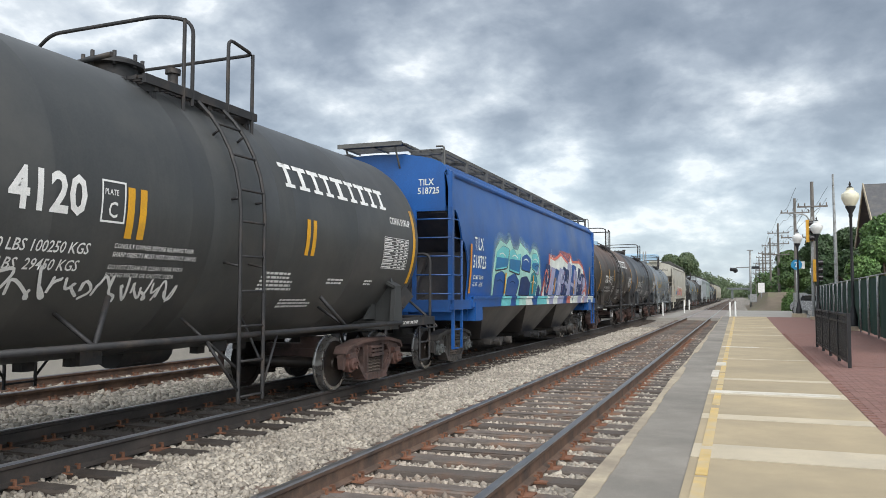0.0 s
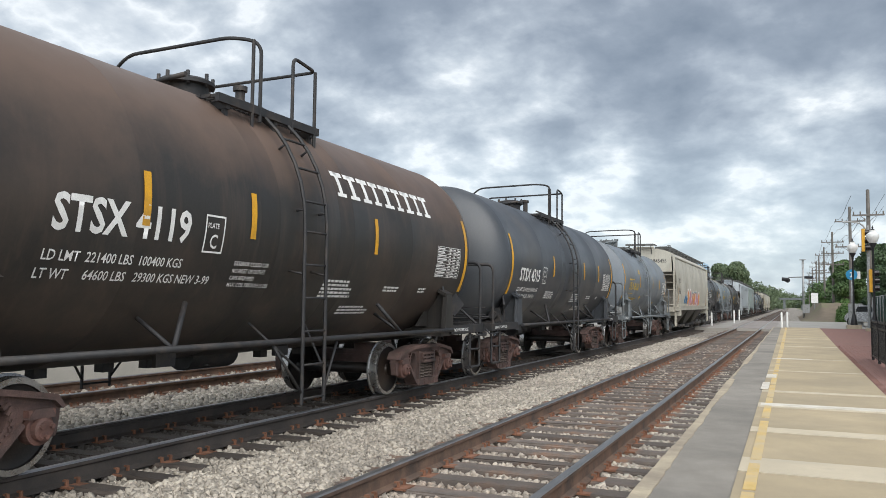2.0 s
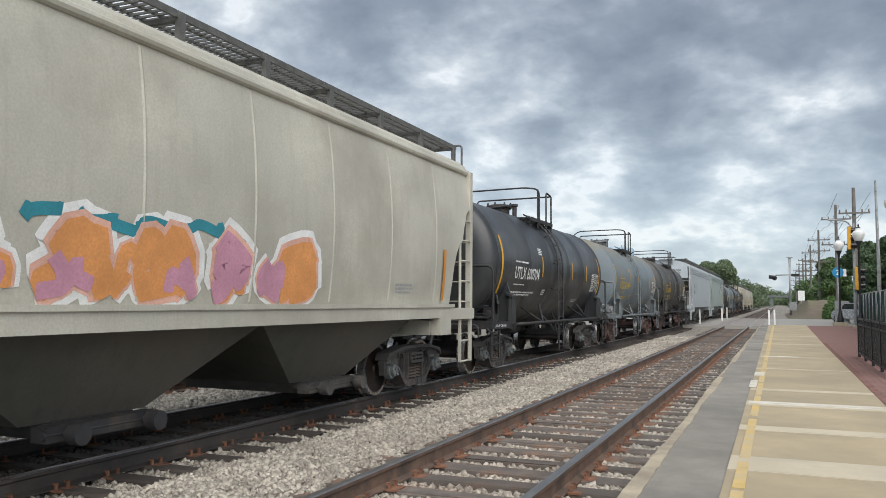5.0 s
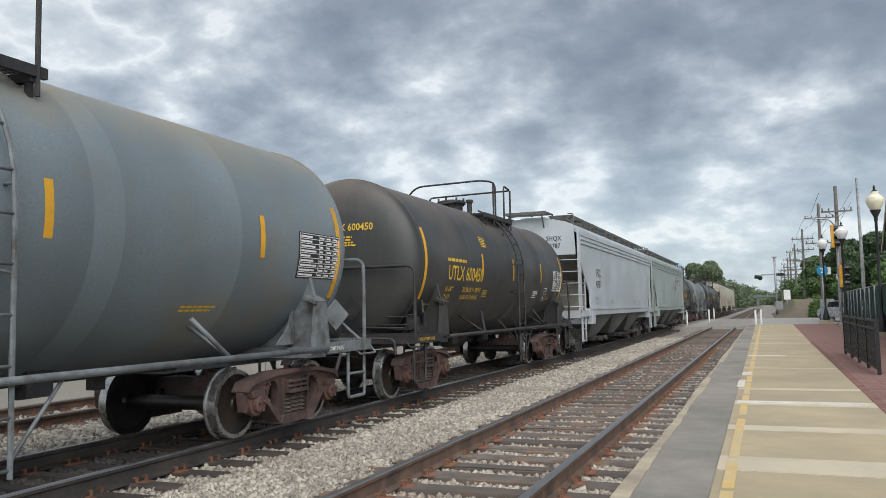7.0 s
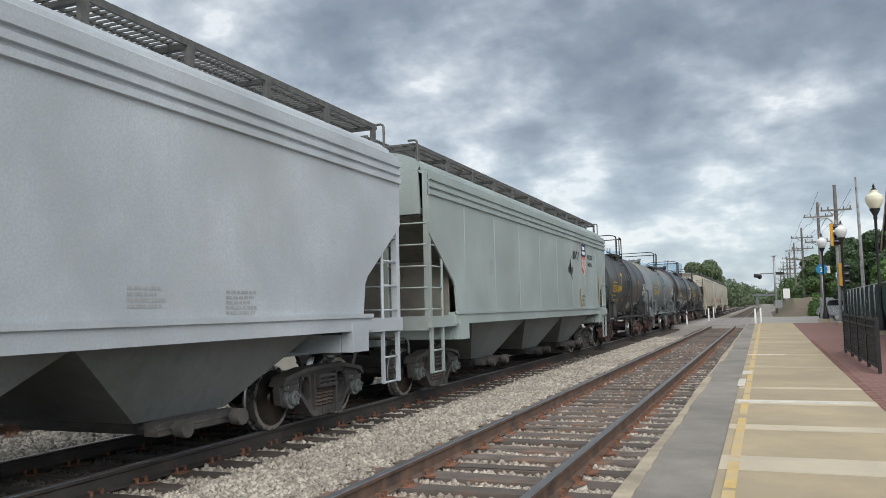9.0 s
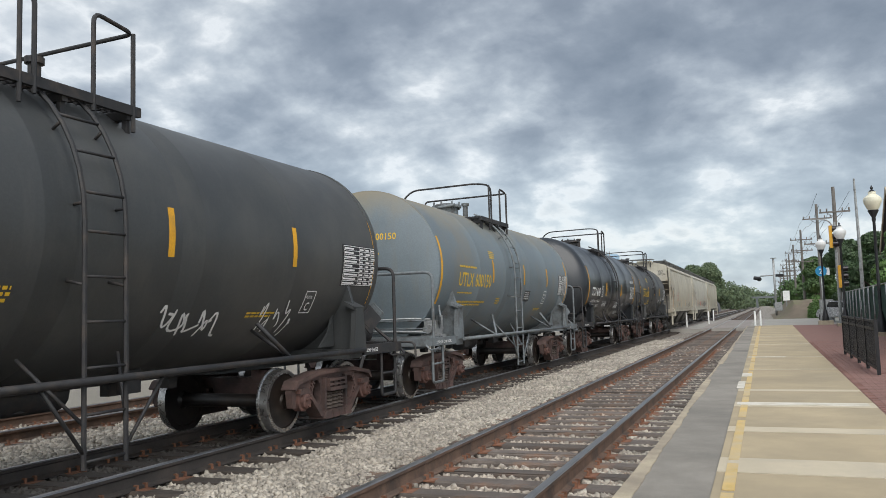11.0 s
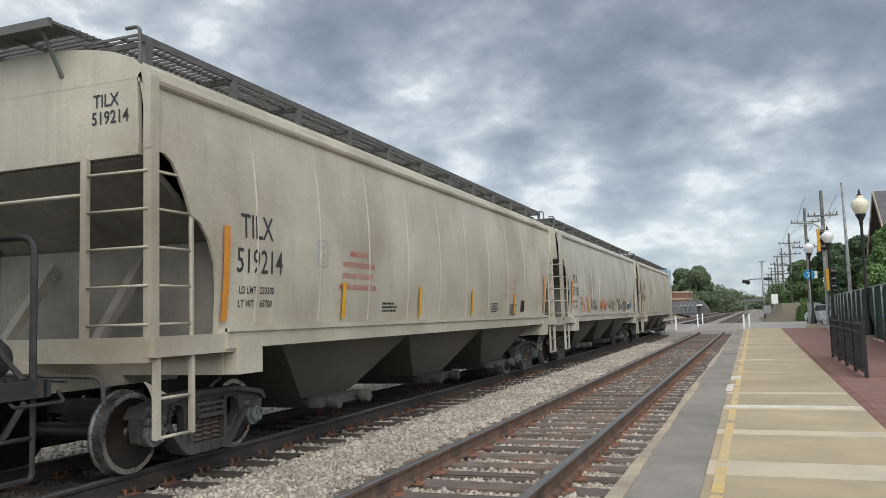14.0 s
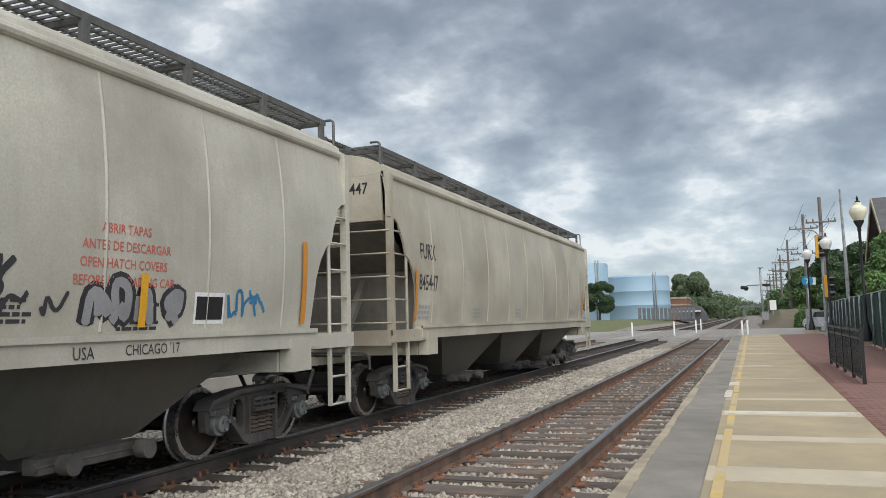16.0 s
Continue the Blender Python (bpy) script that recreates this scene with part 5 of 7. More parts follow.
def add_ballast():
    """Crushed stone: many small faceted stones, joined."""
    rng = np.random.default_rng(5)
    corners = np.array([(x, y, z) for x in (-1, 1) for y in (-1, 1) for z in (-1, 1)], float)
    quads = np.array([(0, 1, 3, 2), (4, 6, 7, 5), (0, 4, 5, 1), (2, 3, 7, 6), (0, 2, 6, 4), (1, 5, 7, 3)])

    def scatter(name, x0, x1, y0, y1, density, size, z, material, label, keep=None):
        count = int((x1 - x0) * (y1 - y0) * density)
        c = np.stack([rng.uniform(x0, x1, count), rng.uniform(y0, y1, count), np.full(count, z) + rng.uniform(-0.02, 0.022, count)], 1)
        if keep is not None:
            c = c[keep(c)]
            count = len(c)
        s = size * rng.uniform(0.55, 1.35, (count, 1, 1)) * rng.uniform(0.65, 1.2, (count, 1, 3))
        p = corners[None] * s * rng.uniform(0.55, 1.1, (count, 8, 3))
        a = rng.normal(size=(count, 4))
        a /= np.linalg.norm(a, axis=1)[:, None]
        w, x, y_, z_ = a.T
        R = np.stack([1 - 2 * (y_ * y_ + z_ * z_), 2 * (x * y_ - z_ * w), 2 * (x * z_ + y_ * w), 2 * (x * y_ + z_ * w), 1 - 2 * (x * x + z_ * z_), 2 * (y_ * z_ - x * w),
                      2 * (x * z_ - y_ * w), 2 * (y_ * z_ + x * w), 1 - 2 * (x * x + y_ * y_)], 1).reshape(-1, 3, 3)
        p = np.einsum("nij,nkj->nki", R, p) + c[:, None]
        f = quads[None] + (np.arange(count) * 8)[:, None, None]
        me = bpy.data.meshes.new(name)
        me.vertices.add(count * 8)
        me.vertices.foreach_set("co", p.reshape(-1))
        me.loops.add(count * 24)
        me.loops.foreach_set("vertex_index", f.reshape(-1))
        me.polygons.add(count * 6)
        me.polygons.foreach_set("loop_start", np.arange(count * 6) * 4)
        me.update(calc_edges=True)
        me.materials.append(material)
        tagged(new(name, me), label, "ballast", kind="stuff")

    def off_sleepers(first, spacing, cx):
        def keep(c):
            k = np.abs((c[:, 1] - first + spacing / 2) % spacing - spacing / 2)
            on = (k < 0.125) & (np.abs(c[:, 0] - cx) < 1.42)
            return ~on | (rng.random(len(c)) < 0.10)
        return keep
    between = lambda c: ~((np.abs(c[:, 0] - TRAIN_TRACK) < 1.42) | (np.abs(c[:, 0] - NEAR_TRACK) < 1.25))
    scatter("ballast", -5.0, -3.6, 2.5, 16, 1500, 0.022, -0.015, M["stone"], "pale crushed limestone between the tracks", between)
    scatter("ballast", -5.0, -3.6, 16, 40, 650, 0.030, -0.015, M["stone"], "pale crushed limestone between the tracks", between)
    scatter("ballast", -3.72, -1.06, 3.0, 16, 900, 0.023, -0.050, M["stone_rust"], "rust-stained crushed stone between the sleepers", off_sleepers(2.0, 0.52, NEAR_TRACK))
    scatter("ballast", -3.72, -1.06, 16, 34, 300, 0.030, -0.048, M["stone_rust"], "rust-stained crushed stone between the sleepers", off_sleepers(2.0, 0.52, NEAR_TRACK))
    scatter("ballast", -1.75, -1.03, 3.0, 20, 700, 0.025, -0.045, M["stone"], "pale crushed stone below the platform edge", off_sleepers(2.0, 0.52, NEAR_TRACK))
    scatter("ballast", -3.75, -3.1, 3.0, 24, 500, 0.024, -0.03, M["stone"], "pale crushed stone beside the rail", off_sleepers(2.0, 0.52, NEAR_TRACK))
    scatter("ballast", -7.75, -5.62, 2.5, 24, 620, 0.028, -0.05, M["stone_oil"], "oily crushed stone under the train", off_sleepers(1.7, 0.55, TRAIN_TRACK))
    scatter("ballast", -5.60, -4.9, 2.5, 26, 760, 0.024, -0.045, M["stone"], "pale crushed stone beside the rail", off_sleepers(1.7, 0.55, TRAIN_TRACK))
    scatter("ballast", -9.2, -7.5, 5, 30, 420, 0.036, -0.01, M["stone"], "pale crushed limestone between the tracks", off_sleepers(1.9, 0.56, TRAIN_TRACK))
    scatter("ballast", -11.6, -9.2, 6, 30, 260, 0.036, -0.025, M["stone"], "crushed stone between the sleepers", off_sleepers(1.9, 0.56, FAR_TRACK))


def add_platform():
    plat = thing("platform", "low tan concrete station platform with an asphalt edge strip", "platform", kind="structure")
    z = PLAT
    # kerb with a broken edge, asphalt strip
    bm = bmesh.new()
    rnd = random.Random(11)
    ys = [2.0 + 0.16 * i for i in range(325)]
    outer = [-1.045 + 0.012 * math.sin(y * 0.8) + rnd.uniform(-0.006, 0.006) for y in ys]
    inner = [-0.935 + 0.02 * math.sin(y * 1.3) * math.sin(y * 0.37) + rnd.uniform(-0.012, 0.008) - (0.05 if 15 < y < 19 or 26 < y else 0) for y in ys]
    rows = [[bm.verts.new(p) for p in ((o, y, -0.1), (o, y, z - 0.02), (o + 0.015, y, z), (i, y, z), (i, y, -0.1))] for o, i, y in zip(outer, inner, ys)]
    for a, b in zip(rows, rows[1:]):
        for k in range(4):
            bm.faces.new((a[k], a[k + 1], b[k + 1], b[k]))
    bm.faces.new(rows[0])
    part("kerb", bm, M["kerb"], plat, "chipped pale concrete kerb")
    bm = bmesh.new()
    A = [[bm.verts.new((x, y, z - 0.008 + zz)) for x, zz in ((-1.0, 0), (-0.40, 0), (-0.40, -0.3))] for y in ys]
    for a, b in zip(A, A[1:]):
        for k in range(2):
            bm.faces.new((a[k], a[k + 1], b[k + 1], b[k]))
    part("asphalt_strip", bm, M["asphalt"], plat, "worn grey asphalt strip")

    # slabs and paler bands across
    def right(y):
        return 1.21 + (0.005 * (y - 9) if y > 9 else 0) + (0.004 * (y - 28) if y > 28 else 0)

    def left(y):
        return -0.415 - 0.0035 * (y - 6)
    bands = [(6.71, 7.35), (8.87, 9.23), (11.06, 11.56), (13.03, 13.29), (17.3, 17.45), (21.3, 21.45), (28.0, 28.3), (35.0, 35.3)]
    y = 1.0
    for lo, hi in bands + [(53.0, 53.2)]:
        for a, b, key in ((y, lo, "slab"), (lo, hi, "slab_band")):
            k = 0.006
            bm = bmesh.new()
            zt = z + (0.004 if key == "slab_band" else 0.0)
            prism(bm, [(left(a), a + k), (right(a), a + k), (right(b), b - k), (left(b), b - k)], z - 0.3, zt, "z")
            part("slab", bm, M[key], plat)
        y = hi
    bm = bmesh.new()
    box(bm, 0.4, 27, z - 0.16, 1.6, 52, 0.28)
    part("joint_bed", bm, M["asphalt"], plat)
    # worn yellow line in lengths, and white lines
    rnd = random.Random(4)
    y = 3.0
    while y < 52:
        n_ = rnd.uniform(0.9, 2.6)
        bm = bmesh.new()
        w = 0.085 + 0.02 * (y > 20)
        prism(bm, [(-0.35, y), (-0.35 + w, y), (-0.35 + w, y + n_), (-0.35, y + n_)], z + 0.001, z + 0.007, "z")
        part("yellow_line", bm, M["line_yellow"], plat, "worn yellow safety line")
        y += n_ + rnd.uniform(0.05, 0.35)
    for x0, x1, ya, yb in ((-0.44, 0.42, 21.25, 21.50), (-0.40, 1.15, 11.20, 11.48), (-0.45, -0.28, 15.6, 16.3), (-0.47, -0.36, 13.4, 14.6)):
        bm = bmesh.new()
        prism(bm, [(x0, ya), (x1, ya), (x1, yb), (x0, yb)], z + 0.002, z + 0.009, "z")
        part("white_line", bm, M["line_white"], plat, "white painted mark")

    # red brick paving
    pav = thing("pavement", "red brick paving beside the platform", "pavement", kind="structure")
    bm = bmesh.new()
    prism(bm, [(right(1), 1), (7, 1), (7, 53), (right(53) + 0.0, 53), (right(28), 28), (right(9), 9)], z - 0.3, z - 0.012, "z")
    part("paving_bed", bm, M["paver"], pav)

    def build_paver(bm):
        box(bm, 0, 0, 0, 0.192, 0.094, 0.02)
    cnt = 0
    j = 0
    yy = 9.0
    while yy < 19.0 and cnt < 300:
        x = right(yy) + 0.12 + (0.1 if j % 2 else 0)
        while x < 0.16 * yy + 0.1 and cnt < 300:
            part("paver", build_paver, M["paver"], pav, "", pose(x, yy, z - 0.013), "paver")
            x += 0.2
            cnt += 1
        yy += 0.102
        j += 1
    # the rest of the bricks, joined
    bm = bmesh.new()
    while yy < 30:
        x = right(yy) + 0.12 + (0.1 if j % 2 else 0)
        while x < min(5.5, 0.16 * yy + 0.4):
            box(bm, x, yy, z - 0.013, 0.19, 0.092, 0.02)
            x += 0.2
        yy += 0.102
        j += 1
    ob = part("far_pavers", bm, M["paver"], pav)
    ob["kind"] = "stuff"


def add_crossing():
    bm = bmesh.new()
    prism(bm, [(-60, 53.05), (60, 53.05), (60, 82), (-60, 82)], -0.25, 0.165, "z")
    tagged(part("road", bm, M["road"], None), "pale worn road across the tracks", "road", kind="structure")
    for cx in (NEAR_TRACK, TRAIN_TRACK, FAR_TRACK):
        panel = thing("crossing", "concrete level crossing panels between the rails", "level crossing", kind="structure")
        for i in range(8):
            y = 54.8 + 3.5 * i
            for x0, x1 in ((-0.66, 0.66), (-1.45, -0.82), (0.82, 1.45)):
                bm = bmesh.new()
                prism(bm, [(cx + x0, y - 1.72), (cx + x1, y - 1.72), (cx + x1, y + 1.72), (cx + x0, y + 1.72)], -0.1, 0.176, "z")
                part("panel", bm, M["cross_panel"], panel)


add_ground()
add_track("railway_track_near", NEAR_TRACK - 0.04, 2.0, 54, 0.52, "tie", 0, "rusty railway track on weathered timber sleepers", 30)
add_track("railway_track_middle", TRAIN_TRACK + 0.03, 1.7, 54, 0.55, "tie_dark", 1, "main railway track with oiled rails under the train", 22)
add_track("railway_track_far", FAR_TRACK, 1.9, 54, 0.56, "tie", 0, "rusty far railway track on brown sleepers", 30)
add_ballast()
add_platform()
add_crossing()


# ---- surroundings ----
def build_lamp_post(bm):
    lathe(bm, [(0.30, 0), (0.30, 0.12), (0.22, 0.16), (0.20, 0.45), (0.16, 0.55), (0.12, 0.75), (0.075, 0.95), (0.062, 1.0), (0.055, 4.55), (0.08, 4.62), (0.07, 4.72), (0.20, 4.98), (0.20, 5.02)], "z", 16)


def build_lamp_globe(bm):
    lathe(bm, [(0.17, 5.02), (0.24, 5.12), (0.325, 5.32), (0.345, 5.42), (0.32, 5.52), (0.20, 5.62), (0.15, 5.66), (0.15, 5.76), (0.0, 5.78)], "z", 24)


def build_lamp_finial(bm):
    lathe(bm, [(0.12, 5.775), (0.08, 5.82), (0.03, 5.86), (0.055, 5.92), (0.03, 5.98), (0.0, 6.05)], "z", 12)


def add_lamp(x, y, s, globe, label):
    lamp = thing("street_lamp", label, "street lamp", Matrix.Translation((x, y, PLAT)) @ Matrix.Scale(s, 4), group="platform lamps")
    part("post", build_lamp_post, M["black_metal"], lamp, "", None, "lamp_post")
    part("globe", build_lamp_globe, M[globe], lamp, "acorn globe", None, "lamp_" + globe)
    part("finial", build_lamp_finial, M["black_metal"], lamp, "", None, "lamp_finial")
    bm = bmesh.new()
    box(bm, 0, 0, 0.0, 0.9, 0.9, 0.3)
    part("footing", bm, M["kerb"], lamp, "concrete footing")
    return lamp


def add_railing():
    r = thing("railing", "black metal railing with a solid mesh panel beside the platform", "railing")
    ya, yb, x0 = 16.0, 22.3, 1.81
    h = 1.0
    for z in (0.10, h - 0.06, h - 0.2):
        bm = bmesh.new()
        box(bm, 0, (ya + yb) / 2, z, 0.04, yb - ya, 0.045)
        part("rail_bar", bm, M["black_metal"], r)
    for y in (ya, ya + 1.58, ya + 3.15, ya + 4.72, yb):
        bm = bmesh.new()
        box(bm, 0, y, h / 2 - 0.02, 0.06, 0.06, h)
        part("post", bm, M["black_metal"], r)
    for i in range(int((yb - ya) / 0.075)):
        part("baluster", lambda bm: box(bm, 0, 0, (h + 0.06) / 2, 0.02, 0.022, h - 0.14), M["black_metal"], r, "", pose(0, ya + 0.04 + i * 0.075, 0), "baluster")
    r.matrix_basis = pose(x0, 0, PLAT, 0, 0, 0)


def add_fence():
    f = thing("fence", "green screened chain-link fence on steel posts", "fence")
    p0, p1 = Vector((3.72, 20, 0)), Vector((4.95, 60, 0))
    n_ = 16
    for i in range(n_ + 1):
        p = p0.lerp(p1, i / n_)
        bm = bmesh.new()
        tube(bm, [(p.x, p.y, 0.1), (p.x, p.y, PLAT + 1.95)], 0.035, 8)
        part("post", bm, M["galv"], f)
        if i < n_:
            q = p0.lerp(p1, (i + 1) / n_)
            bm = bmesh.new()
            d = (q - p)
            vs = []
            for k in range(13):
                c = p + d * k / 12
                off = 0.05 + 0.02 * math.sin(k * 1.1 + i)
                vs.append((bm.verts.new((c.x + off, c.y, PLAT + 0.05)), bm.verts.new((c.x + off, c.y, PLAT + 1.88 + 0.02 * math.sin(k * 0.9)))))
            for a, b in zip(vs, vs[1:]):
                bm.faces.new((a[0], b[0], b[1], a[1])).smooth = True
            bmesh.ops.solidify(bm, geom=bm.faces[:], thickness=0.012)
            part("screen", bm, M["green_mesh"], f)
    bm = bmesh.new()
    tube(bm, [(p0.x, p0.y, PLAT + 1.93), (p1.x, p1.y, PLAT + 1.93)], 0.022, 8)
    part("top_rail", bm, M["galv"], f)


def add_pole(x, y, h, arms, label, lean=0.0):
    p = thing("utility_pole", label, "utility pole", pose(x, y, 0, 0, lean, 0), group="utility poles")
    bm = bmesh.new()
    tube(bm, [(0, 0, -0.3), (0, 0, h * 0.5), (0, 0, h)], [0.19, 0.16, 0.12], 10)
    part("pole", bm, M["pole_wood"], p)
    for z, w in arms:
        bm = bmesh.new()
        box(bm, 0, -0.16, z, w, 0.10, 0.12)
        for s in (-1, 1):
            tube(bm, [(0, -0.12, z - 0.5), (s * w * 0.25, -0.16, z - 0.05)], 0.02, 6)
            for q in (0.46, 0.25):
                tube(bm, [(s * w * q, -0.16, z + 0.05), (s * w * q, -0.16, z + 0.28)], 0.05, 8)
        part("crossarm", bm, M["pole_wood"], p)


def add_signals():
    # traffic signal at the road
    t = thing("traffic_signal", "yellow traffic signal heads on a steel mast", "traffic signal", pose(4.75, 60, 0))
    bm = bmesh.new()
    tube(bm, [(0, 0, 0), (0, 0, 7.0)], [0.12, 0.08], 10)
    tube(bm, bend([(0, 0, 6.6), (-0.4, 0, 7.2), (-1.5, 0, 7.3)], 0.3), 0.05, 8)
    part("mast", bm, M["galv"], t)
    for dx, z in ((-0.28, 6.0), (0.10, 3.3)):
        bm = bmesh.new()
        box(bm, dx, -0.15, z, 0.18, 0.5, 1.5)
        part("signal_head", bm, M["sig_yellow"], t, "yellow signal housing")
        bm = bmesh.new()
        for k in range(3):
            tube(bm, [(dx + 0.1, -0.3, z - 0.5 + 0.5 * k), (dx + 0.5, -0.3, z - 0.5 + 0.5 * k)], 0.20, 12)
        part("visor", bm, M["lens_dark"], t, "dark signal visor")
    s = thing("road_sign", "round blue sign with a white number two", "road sign", pose(3.80, 61, 0))
    bm = bmesh.new()
    tube(bm, [(0, 0, 0), (0, 0, 3.9)], 0.04, 8)
    part("post", bm, M["galv"], s)
    bm = bmesh.new()
    tube(bm, [(0, -0.06, 3.75), (0, -0.09, 3.75)], 0.36, 24)
    part("sign_face", bm, M["sign_blue"], s)
    write("2", -0.13, 3.58, 0.5, lambda u, v, q: Vector((u, -0.095 - q, v)), M["white_ink"], s, step=0)
    bm = bmesh.new()
    box(bm, 0.42, -0.05, 3.72, 0.22, 0.03, 0.5)
    part("side_plate", bm, M["white_paint"], s)
    # railway signal
    r = thing("railway_signal", "railway signal with a black target on a bracket mast", "railway signal", pose(1.35, 104, 0))
    bm = bmesh.new()
    tube(bm, [(0, 0, 0), (0, 0, 7.1)], 0.13, 10)
    tube(bm, [(0, 0, 5.05), (-1.6, 0, 5.0)], 0.07, 8)
    box(bm, 0, 0, 7.1, 0.7, 0.4, 0.08)
    part("mast", bm, M["galv"], r)
    bm = bmesh.new()
    tube(bm, [(-1.7, -0.1, 4.65), (-1.7, -0.2, 4.65)], 0.28, 20)
    part("signal_target", bm, M["black_metal"], r)
    part("signal_hood", lambda bm: tube(bm, [(-2.3, -0.2, 4.80), (-1.6, -0.3, 4.72)], 0.22, 12), M["black_metal"], r)
    part("signal_arm", lambda bm: box(bm, 0.6, 0, 5.0, 0.9, 0.3, 0.3), M["black_metal"], r)
    bm = bmesh.new()
    box(bm, 0.3, 0, 1.3, 0.8, 0.5, 1.0)
    part("relay_box", bm, M["galv"], r)
    w = thing("notice_board", "plain white trackside notice board on a post", "sign", pose(2.4, 98, 0))
    bm = bmesh.new()
    tube(bm, [(0, 0, 0), (0, 0, 3.0)], 0.05, 8)
    part("post", bm, M["galv"], w)
    bm = bmesh.new()
    box(bm, 0, -0.08, 2.5, 0.7, 0.04, 1.1)
    part("board", bm, M["white_paint"], w)
    c = thing("signal_cabinet", "grey steel trackside signal cabinet", "cabinet", pose(4.2, 64, 0))
    bm = bmesh.new()
    box(bm, 0, 0, 1.0, 0.9, 0.7, 1.6)
    bmesh.ops.bevel(bm, geom=bm.edges[:], offset=0.04, segments=2, affect="EDGES")
    box(bm, 0, 0, 0.1, 1.0, 0.8, 0.3)
    part("housing", bm, M["galv"], c)
    # white marker posts beside the crossing
    for x, y in ((-0.55, 52.6), (-0.25, 56), (-5.0, 57.5), (-4.2, 68), (-8.2, 60), (-12.5, 57), (-4.6, 82), (-13.5, 70)):
        p = thing("marker_post", "white flexible marker post beside the level crossing", "marker post", pose(x, y, 0.15), group="marker posts")
        part("post", lambda bm: tube(bm, [(0, 0, 0), (0, 0, 1.0), (0, 0, 1.05)], [0.06, 0.06, 0.03], 10), M["white_paint"], p, "", None, "marker")


def add_parked_car():
    c = thing("parked_car", "silver compact car parked behind the fence", "car", pose(5.25, 63.5, 0.17, 0, 0, 28))
    bm = bmesh.new()
    prism(bm, [(-2.1, 0.35), (2.1, 0.35), (2.15, 0.7), (1.9, 0.95), (1.0, 1.05), (0.4, 1.5), (-1.2, 1.52), (-1.95, 1.05), (-2.15, 0.8)], -0.85, 0.85, "x")
    bmesh.ops.bevel(bm, geom=bm.edges[:], offset=0.07, segments=2, affect="EDGES")
    part("body", bm, M["car_paint"], c)
    bm = bmesh.new()
    prism(bm, [(0.85, 1.06), (0.38, 1.43), (-1.15, 1.45), (-1.7, 1.06)], -0.86, 0.86, "x")
    part("windows", bm, M["glass_dark"], c)
    for x in (-0.8, 0.8):
        for y in (-1.35, 1.35):
            bm = bmesh.new()
            tube(bm, [(x - 0.1, y, 0.33), (x + 0.1, y, 0.33)], 0.33, 20)
            w = part("tyre", bm, M["rubber"], c)
            bm = bmesh.new()
            tube(bm, [(x - 0.11, y, 0.33), (x + 0.11, y, 0.33)], 0.20, 16)
            part("rim", bm, M["galv"], w)


def leaf_crown(blobs, count, size, seed):
    """A crown of many small leaf faces scattered over lumpy clumps."""
    rng = np.random.default_rng(seed)
    B = np.array(blobs, float)
    wgt = B[:, 3] ** 2
    pick = rng.choice(len(B), count, p=wgt / wgt.sum())
    d = rng.normal(size=(count, 3))
    d /= np.linalg.norm(d, axis=1)[:, None]
    rad = B[pick, 3] * (0.55 + 0.5 * rng.random(count) ** 0.7)
    c = B[pick, :3] + d * rad[:, None] * np.array([1, 1, 0.85])
    u = rng.normal(size=(count, 3))
    u /= np.linalg.norm(u, axis=1)[:, None]
    w = np.cross(u, d + 0.4 * rng.normal(size=(count, 3)))
    w /= np.linalg.norm(w, axis=1)[:, None] + 1e-9
    s = size * rng.uniform(0.6, 1.5, count)[:, None]
    p = np.stack([c - u * s, c - w * s * 0.55, c + u * s, c + w * s * 0.55], 1)
    me = bpy.data.meshes.new("crown")
    me.vertices.add(count * 4)
    me.vertices.foreach_set("co", p.reshape(-1))
    me.loops.add(count * 4)
    me.loops.foreach_set("vertex_index", np.arange(count * 4))
    me.polygons.add(count)
    me.polygons.foreach_set("loop_start", np.arange(count) * 4)
    me.update(calc_edges=True)
    return me


def add_tree(x, y, h, spread, leaf, label, seed, count=5000, size=0.22, low=0.3, group="trees"):
    rnd = random.Random(seed)
    tree = thing("tree", label, "tree", pose(x, y, ground_height(x, y)), group=group)
    bm = bmesh.new()
    tube(bm, [(0, 0, -0.2), (0.05, 0.02, h * 0.25), (0.1, -0.05, h * 0.5), (0.0, 0.1, h * 0.8)], [h * 0.035, h * 0.028, h * 0.02, h * 0.006], 8)
    blobs = []
    for i in range(14):
        a, q = rnd.uniform(0, 6.28), rnd.random() ** 0.5
        z = h * (low + (0.92 - low) * rnd.random())
        lim = spread * (1.0 - 0.55 * abs((z / h - 0.55) / 0.5) ** 2)
        bx, by = lim * q * math.cos(a) * 0.75, lim * q * math.sin(a) * 0.75
        blobs.append((bx, by, z, spread * rnd.uniform(0.24, 0.42)))
        tube(bm, [(0.05, 0, h * 0.3 + 0.2 * z * 0.5), (bx * 0.6, by * 0.6, z * 0.85), (bx, by, z)], [h * 0.012, h * 0.008, 0.02], 5)
    blobs.append((0, 0, h * 0.86, spread * 0.35))
    part("trunk", bm, M["bark"], tree)
    me = leaf_crown(blobs, count, size, seed)
    me.materials.append(M[leaf])
    ob = new("crown", me)
    ob.parent = tree
    return tree


